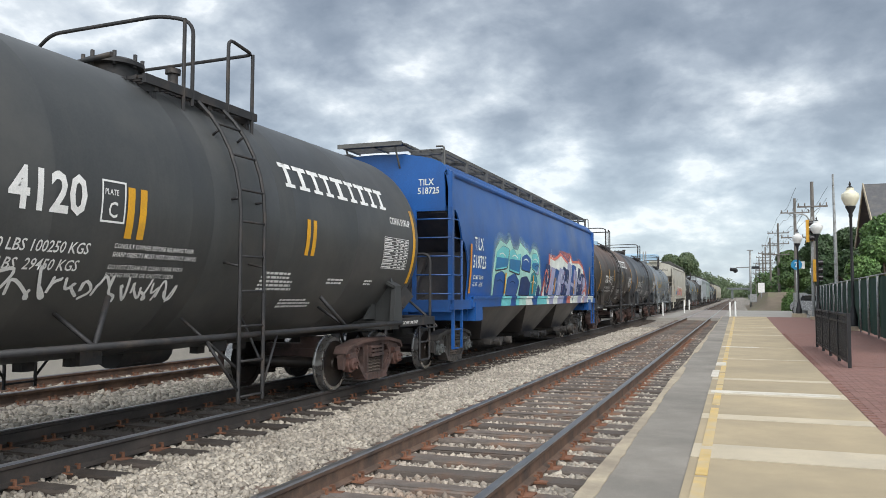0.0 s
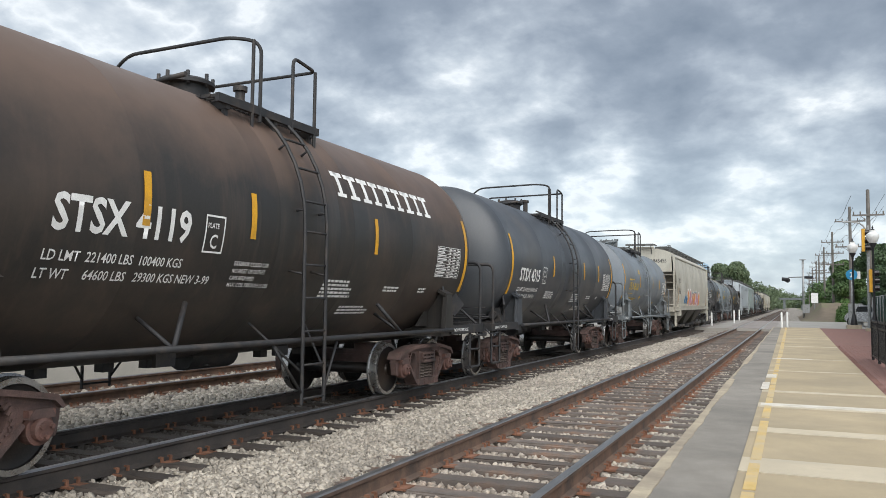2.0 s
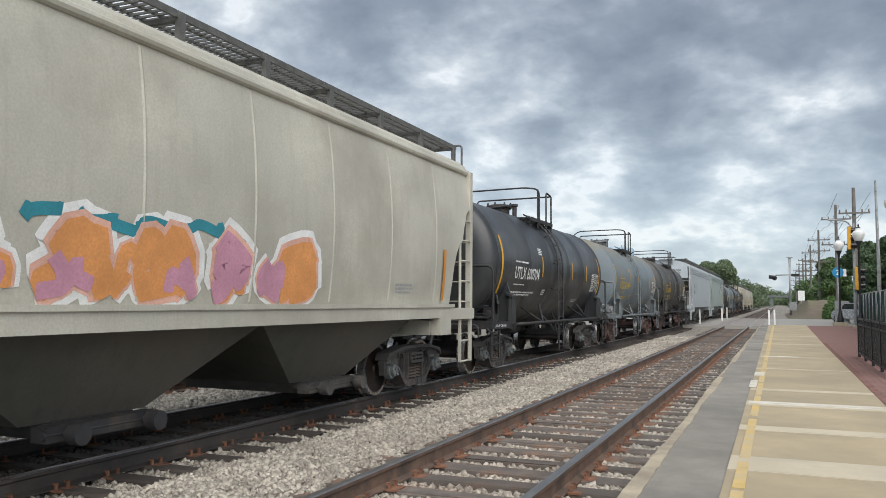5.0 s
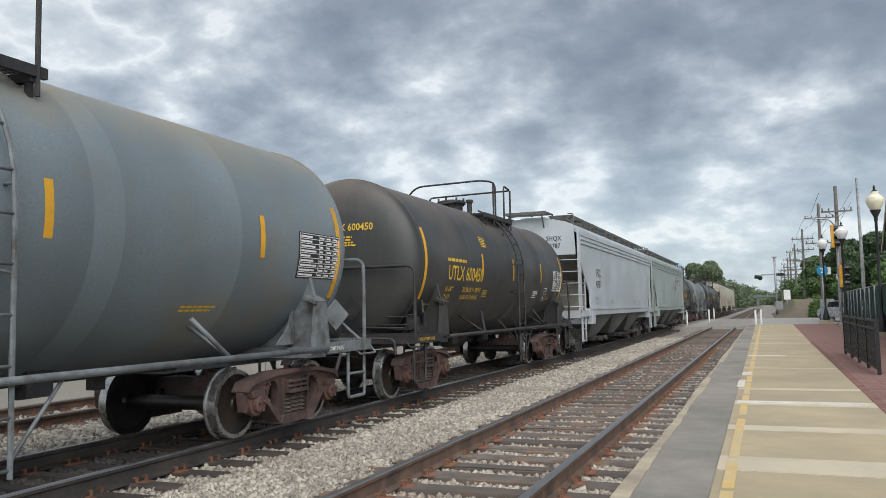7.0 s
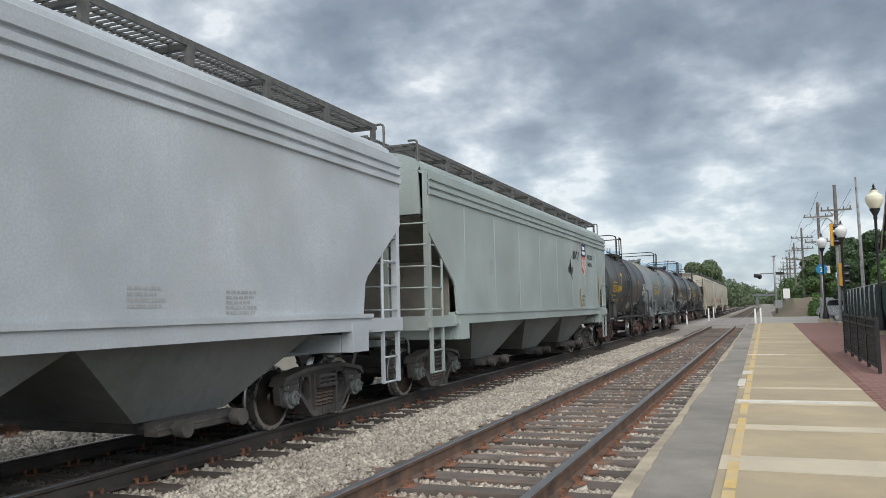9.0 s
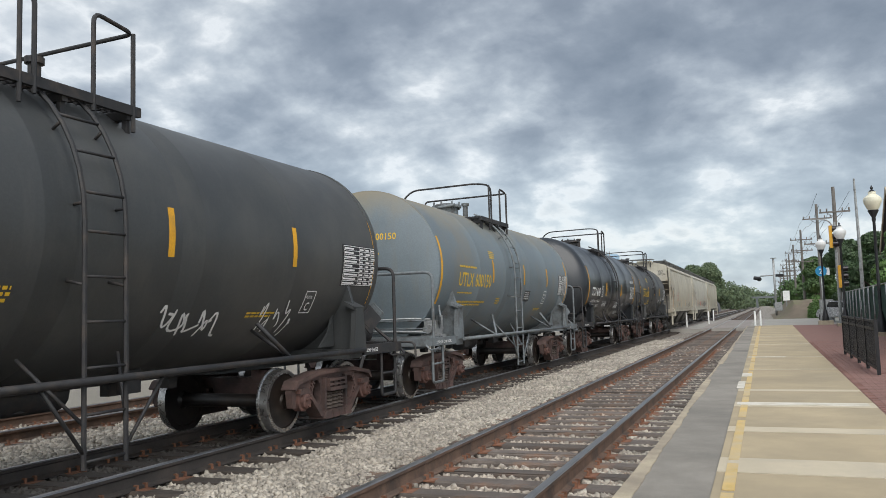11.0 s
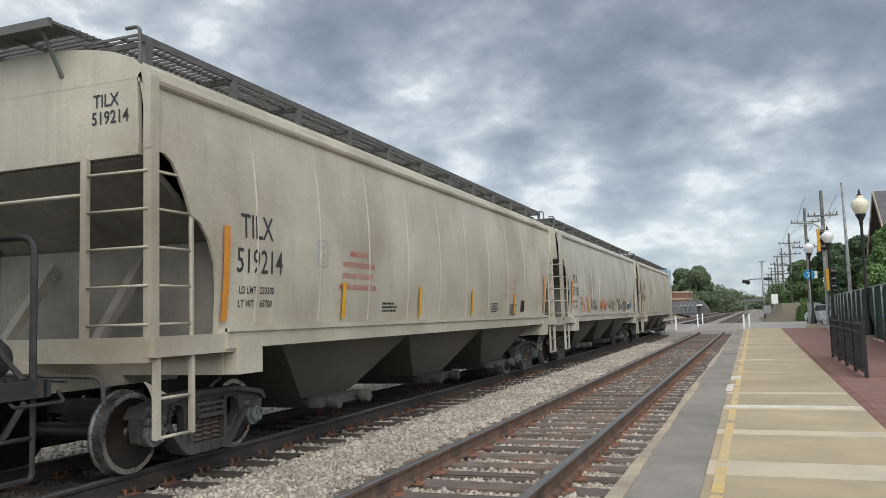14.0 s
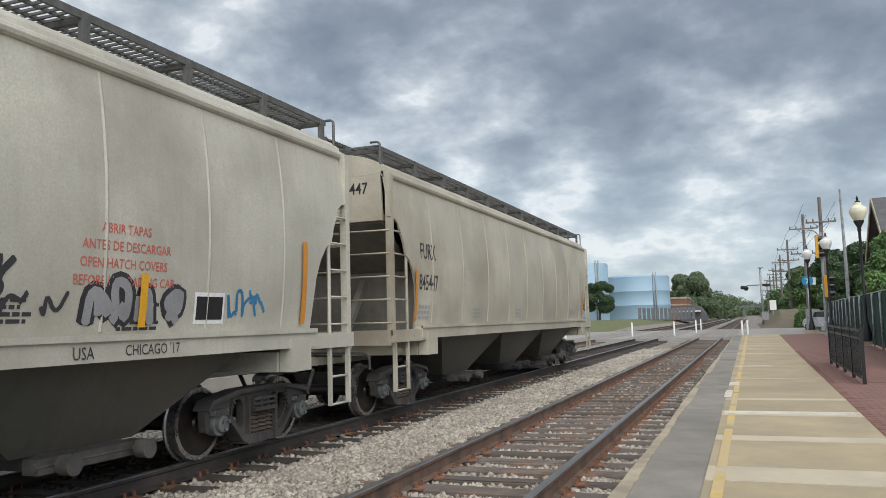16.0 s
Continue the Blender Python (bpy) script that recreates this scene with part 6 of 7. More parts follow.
def wood_belt(name, x0, y0, x1, y1, n_, h, spread, leaf, label, seed, count, size):
    """A far belt of woodland: one mass of crowns."""
    rnd = random.Random(seed)
    blobs = []
    for i in range(n_):
        t = (i + rnd.random()) / n_
        cx, cy = x0 + (x1 - x0) * t + rnd.uniform(-2, 2), y0 + (y1 - y0) * t
        hh = h * rnd.uniform(0.65, 1.1)
        for k in range(5):
            blobs.append((cx + rnd.uniform(-1, 1) * spread, cy + rnd.uniform(-1, 1) * spread, hh * rnd.uniform(0.15, 0.85), spread * rnd.uniform(0.4, 0.75)))
    me = leaf_crown(blobs, count, size, seed)
    me.materials.append(M[leaf])
    tagged(new(name, me), label, "woodland", kind="stuff")


def add_gable_house():
    h = thing("house", "brick gabled building with a steep grey shingle roof", "building", pose(7.0, 53, 0))
    bm = bmesh.new()
    prism(bm, [(-3.4, -0.2), (3.4, -0.2), (3.4, 5.0), (0, 7.75), (-3.4, 5.0)], 0.7, 12, "x")
    part("wall", bm, M["brick"], h)
    for s in (-1, 1):
        bm = bmesh.new()
        prism(bm, [(s * 4.1, 4.65), (s * 4.1, 4.82), (0, 8.22), (0, 8.0)], 0.06, 12.5, "x")
        part("roof", bm, M["roof"], h, "grey shingle slope")
        bm = bmesh.new()
        prism(bm, [(s * 4.15, 4.50), (s * 4.15, 4.86), (s * 0.01, 8.28), (s * 0.01, 7.92)], 0.0, 0.055, "x")
        part("bargeboard", bm, M["kerb"], h)
    bm = bmesh.new()
    box(bm, 0.69, 0, 4.6, 0.1, 1.0, 1.5)
    part("window", bm, M["glass_dark"], h)


def add_left_side():
    # blue storage tanks on the rise
    for x, y, rr, hh, lab in ((-30.5, 160, 4.4, 11.0, "tall pale blue steel storage tank"), (-22.5, 175, 6.8, 8.9, "broad pale blue steel storage tank")):
        t = thing("storage_tank", lab, "storage tank", pose(x, y, 1.0), group="storage tanks")
        bm = bmesh.new()
        lathe(bm, [(rr, 0), (rr, hh * 0.33), (rr + 0.03, hh * 0.335), (rr, hh * 0.34), (rr, hh * 0.66), (rr + 0.03, hh * 0.665), (rr, hh * 0.67), (rr, hh), (rr * 0.96, hh + 0.35), (0, hh + 0.7)], "z", 48)
        part("shell", bm, M["blue_tank"], t)
        bm = bmesh.new()
        tube(bm, [(rr * 0.6, -rr * 0.82, 0), (rr * 0.6, -rr * 0.82, hh + 0.8)], 0.12, 6)
        tube(bm, [(rr * 0.6 + 0.5, -rr * 0.8, 0), (rr * 0.6 + 0.5, -rr * 0.8, hh + 0.8)], 0.12, 6)
        part("ladder", bm, M["galv"], t)
    b = thing("workshop", "low red brick workshop with pale bands", "building", pose(-16.2, 190, 0.6))
    bm = bmesh.new()
    box(bm, 0, 0, 2.4, 6.5, 14, 4.8)
    part("wall", bm, M["brick"], b)
    for z in (1.9, 3.4, 4.9):
        bm = bmesh.new()
        box(bm, 0, 0, z, 6.7, 14.2, 0.35)
        part("band", bm, M["kerb"], b)
    s = thing("shed", "grey arched shed beside the workshop", "building", pose(-11.6, 186, 0.3))
    bm = bmesh.new()
    prism(bm, [(-2.6, 0), (2.6, 0), (2.4, 1.6), (1.4, 3.0), (0, 3.6), (-1.4, 3.0), (-2.4, 1.6)], -5, 5, "y")
    part("shell", bm, M["roof"], s)
    bm = bmesh.new()
    box(bm, -0.6, -5.6, 2.2, 4.4, 1.4, 0.25)
    part("awning", bm, M["white_paint"], s)
    f = thing("yard_fence", "grey slatted yard fence below the storage tanks", "fence", pose(0, 0, 0))
    for i in range(14):
        bm = bmesh.new()
        x = -19.0 + i * 0.62
        box(bm, x, 150 + i * 1.6, 2.0, 0.60, 0.08, 2.4)
        part("panel", bm, M["grey_iron"], f)
    # opposite platform and the brick depot behind the train
    p = thing("platform_opposite", "pale concrete platform on the far side of the tracks", "platform", kind="structure")
    bm = bmesh.new()
    prism(bm, [(-17.5, 0), (-12.6, 0), (-12.6, 48), (-17.5, 48)], -0.2, 0.34, "z")
    part("slab", bm, M["concrete"], p)
    d = thing("depot", "low red brick depot behind the far platform", "building", pose(-21.0, 22, 0))
    bm = bmesh.new()
    box(bm, 0, 0, 1.9, 6, 26, 4.2)
    part("wall", bm, M["brick"], d)
    for i in range(6):
        bm = bmesh.new()
        box(bm, 3.02, -10.5 + i * 4.2, 1.9, 0.12, 1.3, 1.7)
        part("window", bm, M["glass_dark"], d)
    bm = bmesh.new()
    prism(bm, [(-3.6, 3.95), (3.6, 3.95), (0, 4.5)], -13.6, 13.6, "y")
    part("roof", bm, M["roof"], d)
    k = thing("stake", "thin grey metal stake in the ballast", "stake", pose(-8.35, 12.2, -0.05))
    part("rod", lambda bm: tube(bm, [(0, 0, 0), (0, 0, 0.75)], 0.02, 8), M["galv"], k)


def add_mound():
    bm = bmesh.new()
    n_ = 22
    g = []
    for j in range(n_ + 1):
        row = []
        for i in range(n_ + 1):
            x, y = 0.9 + 6.5 * i / n_, 84 + 60 * j / n_
            e = min(1, i / 7, (n_ - i) / 4 + 0.2) * min(1, j / 4, (n_ - j) / 6)
            row.append(bm.verts.new((x, y, -0.05 + 2.0 * max(0, e) ** 1.3 + 0.12 * noise.noise(Vector((x, y * 0.6, 0))))))
        g.append(row)
    for a, b in zip(g, g[1:]):
        for i in range(n_):
            bm.faces.new((a[i], a[i + 1], b[i + 1], b[i])).smooth = True
    tagged(part("mound", bm, M["dirt"], None), "bare earth bank beside the line", "bank", kind="structure")
    rng = np.random.default_rng(8)
    blobs = [(4.3 + 0.12 * i, 83.0 + 1.6 * i, 0.15 + 0.16 * i, 0.55 + 0.03 * i) for i in range(11)]
    me = leaf_crown(blobs, 9000, 0.09, 9)
    me.materials.append(M["grass"])
    tagged(new("grass", me), "tall green grass on the bank", "grass", kind="stuff")
    b = thing("bridge", "pale road bridge far down the line", "bridge", pose(0, 430, 0))
    bm = bmesh.new()
    box(bm, -4, 0, 5.2, 24, 6, 0.9)
    part("deck", bm, M["grey_iron"], b)
    for x in (-12, -3, 5):
        bm = bmesh.new()
        box(bm, x, 0, 2.4, 1.0, 5, 5.2)
        part("pier", bm, M["grey_iron"], b)


def add_surroundings():
    add_lamp(4.05, 34.0, 0.942, "globe", "black street lamp with a cream acorn globe on a concrete footing")
    add_lamp(4.10, 48.8, 0.945, "globe_white", "black street lamp with a white acorn globe")
    add_lamp(3.66, 57.4, 0.945, "globe_white", "black street lamp with a white acorn globe")
    add_railing()
    add_fence()
    add_pole(5.30, 66, 10.2, ((8.3, 2.1),), "tall timber utility pole with one crossarm")
    add_pole(5.2, 84, 11.0, ((9.6, 2.6), (7.2, 2.6)), "timber utility pole with two crossarms")
    for y in (112, 140, 165, 182, 215, 255):
        add_pole(4.9, y, 11.0, ((9.7, 2.6), (8.3, 2.6), (6.9, 2.6)), "timber utility pole with three crossarms")
    ys = (66, 84, 112, 140, 165, 182, 215, 255)
    w = thing("overhead_wires", "thin overhead wires strung between the utility poles", "wires")
    for dx, z in ((-1.0, 8.9), (1.0, 8.9), (-1.1, 9.8), (1.1, 9.8), (-0.4, 8.3)):
        bm = bmesh.new()
        pts = [(5.3 + dx, 66, z)]
        for a, b in zip(ys, ys[1:]):
            for k in range(1, 7):
                q = k / 6
                pts.append((5.2 + dx - 0.3 * (b > 100), a + (b - a) * q, z - 0.5 * 4 * q * (1 - q)))
        tube(bm, pts, 0.014, 4)
        part("wire", bm, M["black_metal"], w)
    p = thing("flag_pole", "thin pale pole with a small head", "pole", pose(4.95, 48, 0))
    part("pole", lambda bm: tube(bm, [(0, 0, 0), (0, 0, 4), (-0.05, 0, 8.2)], [0.11, 0.09, 0.05], 8), M["galv"], p)
    add_signals()
    add_parked_car()
    add_gable_house()
    add_left_side()
    add_mound()
    # trees behind the fence
    add_tree(7.0, 45, 5.4, 2.5, "leaf_bright", "bright green leafy tree behind the fence", 21, 26000, 0.085, 0.12)
    add_tree(5.9, 39, 4.3, 1.6, "leaf_bright", "bright green bush behind the fence", 22, 18000, 0.075, 0.08)
    add_tree(7.6, 66, 6.8, 2.6, "leaf_dark", "dense dark green tree behind the fence", 23, 22000, 0.11, 0.10)
    add_tree(6.9, 74, 7.2, 2.0, "leaf_dark", "dense dark green tree behind the fence", 24, 22000, 0.11, 0.10)
    add_tree(9.5, 80, 8.0, 3.2, "leaf_dark", "dense dark green tree behind the fence", 25, 22000, 0.12, 0.10)
    add_tree(6.3, 110, 6.0, 2.6, "leaf", "leafy green tree on the bank", 26, 16000, 0.15, 0.10)
    add_tree(6.8, 124, 8.0, 3.2, "leaf", "leafy green tree on the bank", 27, 16000, 0.16, 0.10)
    add_tree(9.0, 98, 8.5, 3.2, "leaf_dark", "leafy green tree on the bank", 28, 16000, 0.15, 0.10)
    wood_belt("woodland", 8.5, 140, 10, 420, 26, 8, 3.0, "leaf", "green trees along the line", 31, 40000, 0.28)
    wood_belt("woodland", 22, 60, 40, 300, 24, 9, 6, "leaf_dark", "dark trees far behind the houses", 34, 20000, 0.5)
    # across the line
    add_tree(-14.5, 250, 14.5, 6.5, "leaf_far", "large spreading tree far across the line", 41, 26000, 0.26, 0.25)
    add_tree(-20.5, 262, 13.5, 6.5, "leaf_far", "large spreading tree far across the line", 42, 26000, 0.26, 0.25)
    add_tree(-26.3, 150, 7.2, 3.2, "leaf_dark", "small tree before the storage tanks", 43, 16000, 0.13, 0.25)
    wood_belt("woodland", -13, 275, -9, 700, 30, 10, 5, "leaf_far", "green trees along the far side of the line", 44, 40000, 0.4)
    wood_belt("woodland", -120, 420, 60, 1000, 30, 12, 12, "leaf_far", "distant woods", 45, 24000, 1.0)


add_surroundings()


# ---- the train ----
def graffiti(car, place, u0, u1, v0, v1, outline, fills, edge, seed, letters=5, weight=0.11):
    """Spray-painted lettering with no readable word: fat looping strokes in layers."""
    rnd = random.Random(seed)
    w = (u1 - u0) / letters
    h = v1 - v0
    layers = {}
    halo, line, body = bmesh.new(), bmesh.new(), {}
    for i in range(letters):
        x = u0 + w * i
        n_ = rnd.choice((4, 5, 6))
        pts = [(x + w * rnd.uniform(0.08, 0.35), v0 + h * rnd.uniform(0.0, 0.15))]
        for k in range(n_):
            pts.append((x + w * rnd.uniform(0.05, 0.98), v0 + h * (rnd.uniform(0.05, 0.95))))
        pts.append((x + w * rnd.uniform(0.6, 0.98), v0 + h * rnd.uniform(0.0, 0.25)))
        stroke_bm(pts, weight * 3.0, halo)
        stroke_bm(pts, weight * 2.1, line)
        f = fills[i % len(fills)]
        stroke_bm(pts, weight * 1.45, body.setdefault(f, bmesh.new()))
    laid("spray_halo", halo, place, M[edge], car, "spray-painted outline glow", 0.004, 0, 0, 0.2)
    laid("spray_outline", line, place, M[outline], car, "spray-painted outline", 0.007, 0, 0, 0.2)
    for j, (f, bm) in enumerate(body.items()):
        laid("spray_fill", bm, place, M[f], car, "spray-painted fill", 0.010 + 0.002 * j, 0, 0, 0.2)


def tag(car, place, u, v, w, h, ink, seed, thick=0.03, strokes=5):
    rnd = random.Random(seed)
    bm = bmesh.new()
    for i in range(strokes):
        x = u + w * i / strokes
        k = w / strokes
        pts = [(x + k * rnd.uniform(-0.1, 0.3), v + h * rnd.uniform(0, 1)) for _ in range(2)]
        pts += [(x + k * rnd.uniform(0.2, 1.4), v + h * rnd.uniform(0, 1)) for _ in range(3)]
        stroke_bm(pts, thick, bm)
    laid("tag", bm, place, M[ink], car, "hand-sprayed scrawl", 0.006, 0, 0, 0.15)


def brand_blocks(car, place, u, v, w, h):
    """A maker's name as plain white blocks of its size."""
    widths = (0.9, 1.0, 0.9, 0.8, 1.15, 0.8, 1.0, 0.8, 0.9)
    gap = 0.16
    unit = w / (sum(widths) + gap * len(widths))
    x = 0.0
    for q in widths:
        bm = bmesh.new()
        rect_bm(q * unit * 0.30, h, x + 0.32 * q * unit, 0, bm)
        rect_bm(q * unit, h * 0.20, x, h * 0.80, bm)
        rect_bm(q * unit * 0.8, h * 0.14, x + 0.1 * q * unit, 0, bm)
        laid("name_block", bm, place, M["white_ink"], car, "", 0.0045, u, v, 0.06)
        x += (q + gap) * unit


def shield(car, place):
    bm = bmesh.new()
    pts = [(0, 0.90), (0.18, 0.84), (0.40, 0.90), (0.44, 0.62), (0.42, 0.25), (0.22, 0.05), (0, -0.04), (-0.22, 0.05), (-0.42, 0.25), (-0.44, 0.62), (-0.40, 0.90), (-0.18, 0.84)]
    pts = [(x * 0.72, y) for x, y in pts]
    for scale, key, lift in ((1.08, "white_ink", 0.004), (1.0, "spray_coral", 0.007)):
        bm = bmesh.new()
        bm.faces.new([bm.verts.new((x * scale, (y - 0.43) * scale + 0.43, 0)) for x, y in pts])
        laid("shield", bm, place, M[key], car, "red, white and blue shield emblem", lift, 4.05, 2.34, 0.1)
    bm = bmesh.new()
    bm.faces.new([bm.verts.new((p[0] * 0.72, p[1], 0)) for p in ((-0.44, 0.5), (0.44, 0.5), (0.44, 0.62), (0.40, 0.90), (0.18, 0.84), (0, 0.90), (-0.18, 0.84), (-0.40, 0.90), (-0.44, 0.62))])
    laid("shield_top", bm, place, M["spray_navy"], car, "", 0.010, 4.05, 2.34, 0.1)
    bm = bmesh.new()
    for i in range(6):
        rect_bm(0.04, 0.42 - 0.10 * abs(i - 2.5) * 0.6, -0.26 + i * 0.096, 0.05 + 0.04 * abs(i - 2.5), bm)
    rect_bm(0.34, 0.09, -0.17, 0.70, bm)
    rect_bm(0.42, 0.09, -0.21, 0.56, bm)
    laid("shield_bars", bm, place, M["white_ink"], car, "", 0.013, 4.05, 2.34, 0.1)


LONG = [(-4.66, 1.55, 1.20, 0.10), (4.58, 1.55, 1.20, 0.10)]
def strips(*us):
    return [(u + 0.08 * (abs(u) < 4), v, h, w) for u, v, h, w in LONG] + [(u + 0.06, 2.00, 0.46, 0.085) for u in us]


SINGLE = strips(-1.76, 1.14, 2.82)
DOUBLE = LONG + [(u + d, 1.86, 0.44, 0.085) for u in (-1.82, 1.22) for d in (0, 0.15)]
SMALL = [(4, -2.0, 1.62, 0.75, 0.028, "white_ink"), (5, 0.45, 1.60, 0.75, 0.030, "white_ink"), (3, 1.1, 1.24, 0.8, 0.03, "white_ink"), (2, 2.0, 1.55, 0.5, 0.028, "white_ink"), (2, 3.1, 1.55, 0.3, 0.028, "white_ink")]


def stsx(number, limits, **more):
    spec = dict(stripes=DOUBLE, r=1.48, plate=(-2.5, 1.82, 0.26), plate_ink="white_ink", panel=(3.45, 1.76, 0.95, 0.50), panel_ground=None,
                text=[("STSX " + number, -4.08, 1.85, 0.36, "white_ink", dict(bold=0.025, narrow=0.84))] +
                     [(s, -4.06, 1.62 - 0.15 * i, 0.125, "white_ink", dict(shear=0.15)) for i, s in enumerate(limits)],
                bars=SMALL, head_text=[("STSX  " + number, -0.62, 2.30, 0.20, "white_ink")], head_bars=(5, -0.55, 2.16, 0.7, 0.05, "white_ink"))
    spec.update(more)
    return spec


def utlx(number, ink, **more):
    spec = dict(stripes=SINGLE, r=1.37, top=-0.45, head=(0.36, 2.6), overhang=1.28, panel=(3.70, 1.80, 0.95, 0.55),
                text=[("UTLX " + number, -3.76, 1.90, 0.36, ink, dict(bold=0.012, narrow=0.88))],
                bars=[(1, -3.72, 2.24, 1.0, 0.035, ink), (1, -3.74, 1.76, 0.9, 0.025, ink), (2, -3.72, 1.58, 1.7, 0.035, ink), (4, -1.95, 2.62, 0.34, 0.025, ink), (2, 1.9, 1.42, 0.6, 0.025, ink), (3, -1.4, 1.66, 0.3, 0.03, ink)],
                head_text=[("UTLX " + number, -0.20, 2.70, 0.165, ink)], head_bars=(4, -0.06, 2.58, 0.44, 0.026, ink))
    spec.update(more)
    return spec


def limits(load, light, u):
    """Load limit and light weight, stencilled in two lines."""
    return [("LD LMT", u, 1.71, 0.125, "yellow_ink"), (load, u + 0.86, 1.71, 0.125, "yellow_ink"),
            ("LT WT", u, 1.56, 0.125, "yellow_ink"), (light, u + 0.86, 1.56, 0.125, "yellow_ink")]


def small_notes(u, w):
    """Small print: the owner's line, the warning high on the shell, the line by the number."""
    return [(1, u, 2.24, 1.05, 0.055, "yellow_ink"), (6, w, 2.80, 0.36, 0.022, "yellow_ink"), (5, w + 0.10, 1.74, 0.30, 0.018, "yellow_ink"), (2, 3.35, 1.62, 0.35, 0.022, "yellow_ink")]


def small_boxes(car, place):
    plate_mark(place, 2.98, 1.56, 0.24, car, "white_ink")
    laid("small_print", bars_bm(4, 0.42, 0.026, 0.02, 5), place, M["white_ink"], car, "rows of small stencilled print", 0.004, 2.02, 1.76, 0.12)
    laid("small_print", bars_bm(1, 0.6, 0.02, 0.02, 6), place, M["yellow_ink"], car, "rows of small stencilled print", 0.004, -4.38, 1.45, 0.12)


def extra_604(car, place):
    plate_mark(place, 2.30, 1.56, 0.24, car, "white_ink")
    laid("notice_plate", rect_bm(0.46, 0.26), place, M["panel_black"], car, "black notice plate with white small print", 0.005, 0.60, 1.62, 0.12)
    laid("small_print", bars_bm(4, 0.40, 0.022, 0.026, 9), place, M["white_ink"], car, "rows of small stencilled print", 0.009, 0.63, 1.82, 0.12)


def extra_527(car, place):
    small_boxes(car, place)
    tag(car, place, -1.25, 1.34, 0.36, 0.24, "white_ink", 51, 0.010, 6)
    for i, line in enumerate(("EXT HTR PIPE", "NO INLET OR OUTLET", "PIPE CAPS REQ'D")):
        write(line, -1.87, 1.74 - 0.075 * i, 0.062, place, M["yellow_ink"], car, bold=0.004)


def extra_4120(car, place):
    for i, line in enumerate(("CONSULT OWNER BEFORE RELINING TANK", "SHARP OBJECTS MUST NOT CONTACT LINING", "DO NOT STEAM OR CLEAN TANK WITH", "BOILING WATER OR CAUSTIC SODA")):
        write(line, -1.90, 1.77 - 0.075 * i - 0.04 * (i > 1), 0.062, place, M["white_ink"], car, bold=0.003)
    brand_blocks(car, place, 0.80, 2.66, 2.95, 0.32)
    tag(car, place, -4.3, 1.28, 1.9, 0.30, "white_ink", 3, 0.030, 9)
    tag(car, place, -2.45, 1.22, 0.95, 0.34, "white_ink", 6, 0.030, 6)
    tag(car, place, -1.5, 1.24, 0.6, 0.28, "white_ink", 9, 0.028, 5)
    write("CORN SYRUP", 3.72, 2.46, 0.15, place, M["white_ink"], car)


def extra_4119(car, place):
    brand_blocks(car, place, 0.62, 2.66, 2.80, 0.34)
    for i, line in enumerate(("EXTERIOR COILED CAR", "NO INLET OR OUTLET", "CAPS REQUIRED", "MAX. COIL PRESSURE 25 LBS")):
        write(line, -1.27, 1.72 - 0.075 * i, 0.062, place, M["white_ink"], car, bold=0.003)


def extra_4345(car, place):
    write("CORN SYRUP", 3.45, 2.40, 0.17, place, M["white_ink"], car, bold=0.02)


def extra_498(car, place):
    tag(car, place, 0.55, 1.10, 0.95, 0.5, "white_ink", 14, 0.030, 5)
    tag(car, place, 2.15, 1.05, 0.75, 0.6, "white_ink", 19, 0.022, 5)
    plate_mark(place, 2.95, 1.42, 0.22, car, "white_ink")


def patch_bm(points, bm=None, r=0.12):
    """A filled patch with rounded corners."""
    bm = bm or bmesh.new()
    f = bm.faces.new([bm.verts.new((p[0], p[1], 0)) for p in rounded(points, r, 4)])
    bmesh.ops.triangulate(bm, faces=[f])
    return bm


def spray_patch(car, place, points, key, lift, r=0.12):
    laid("spray_fill", patch_bm(points, None, r), place, M[key], car, "spray-painted fill", lift, 0, 0, 0.2)


def spray_lines(car, place, lines, width, key, lift):
    bm = bmesh.new()
    for pts in lines:
        stroke_bm(pts, width, bm)
    laid("spray_outline", bm, place, M[key], car, "spray-painted outline", lift, 0, 0, 0.2)


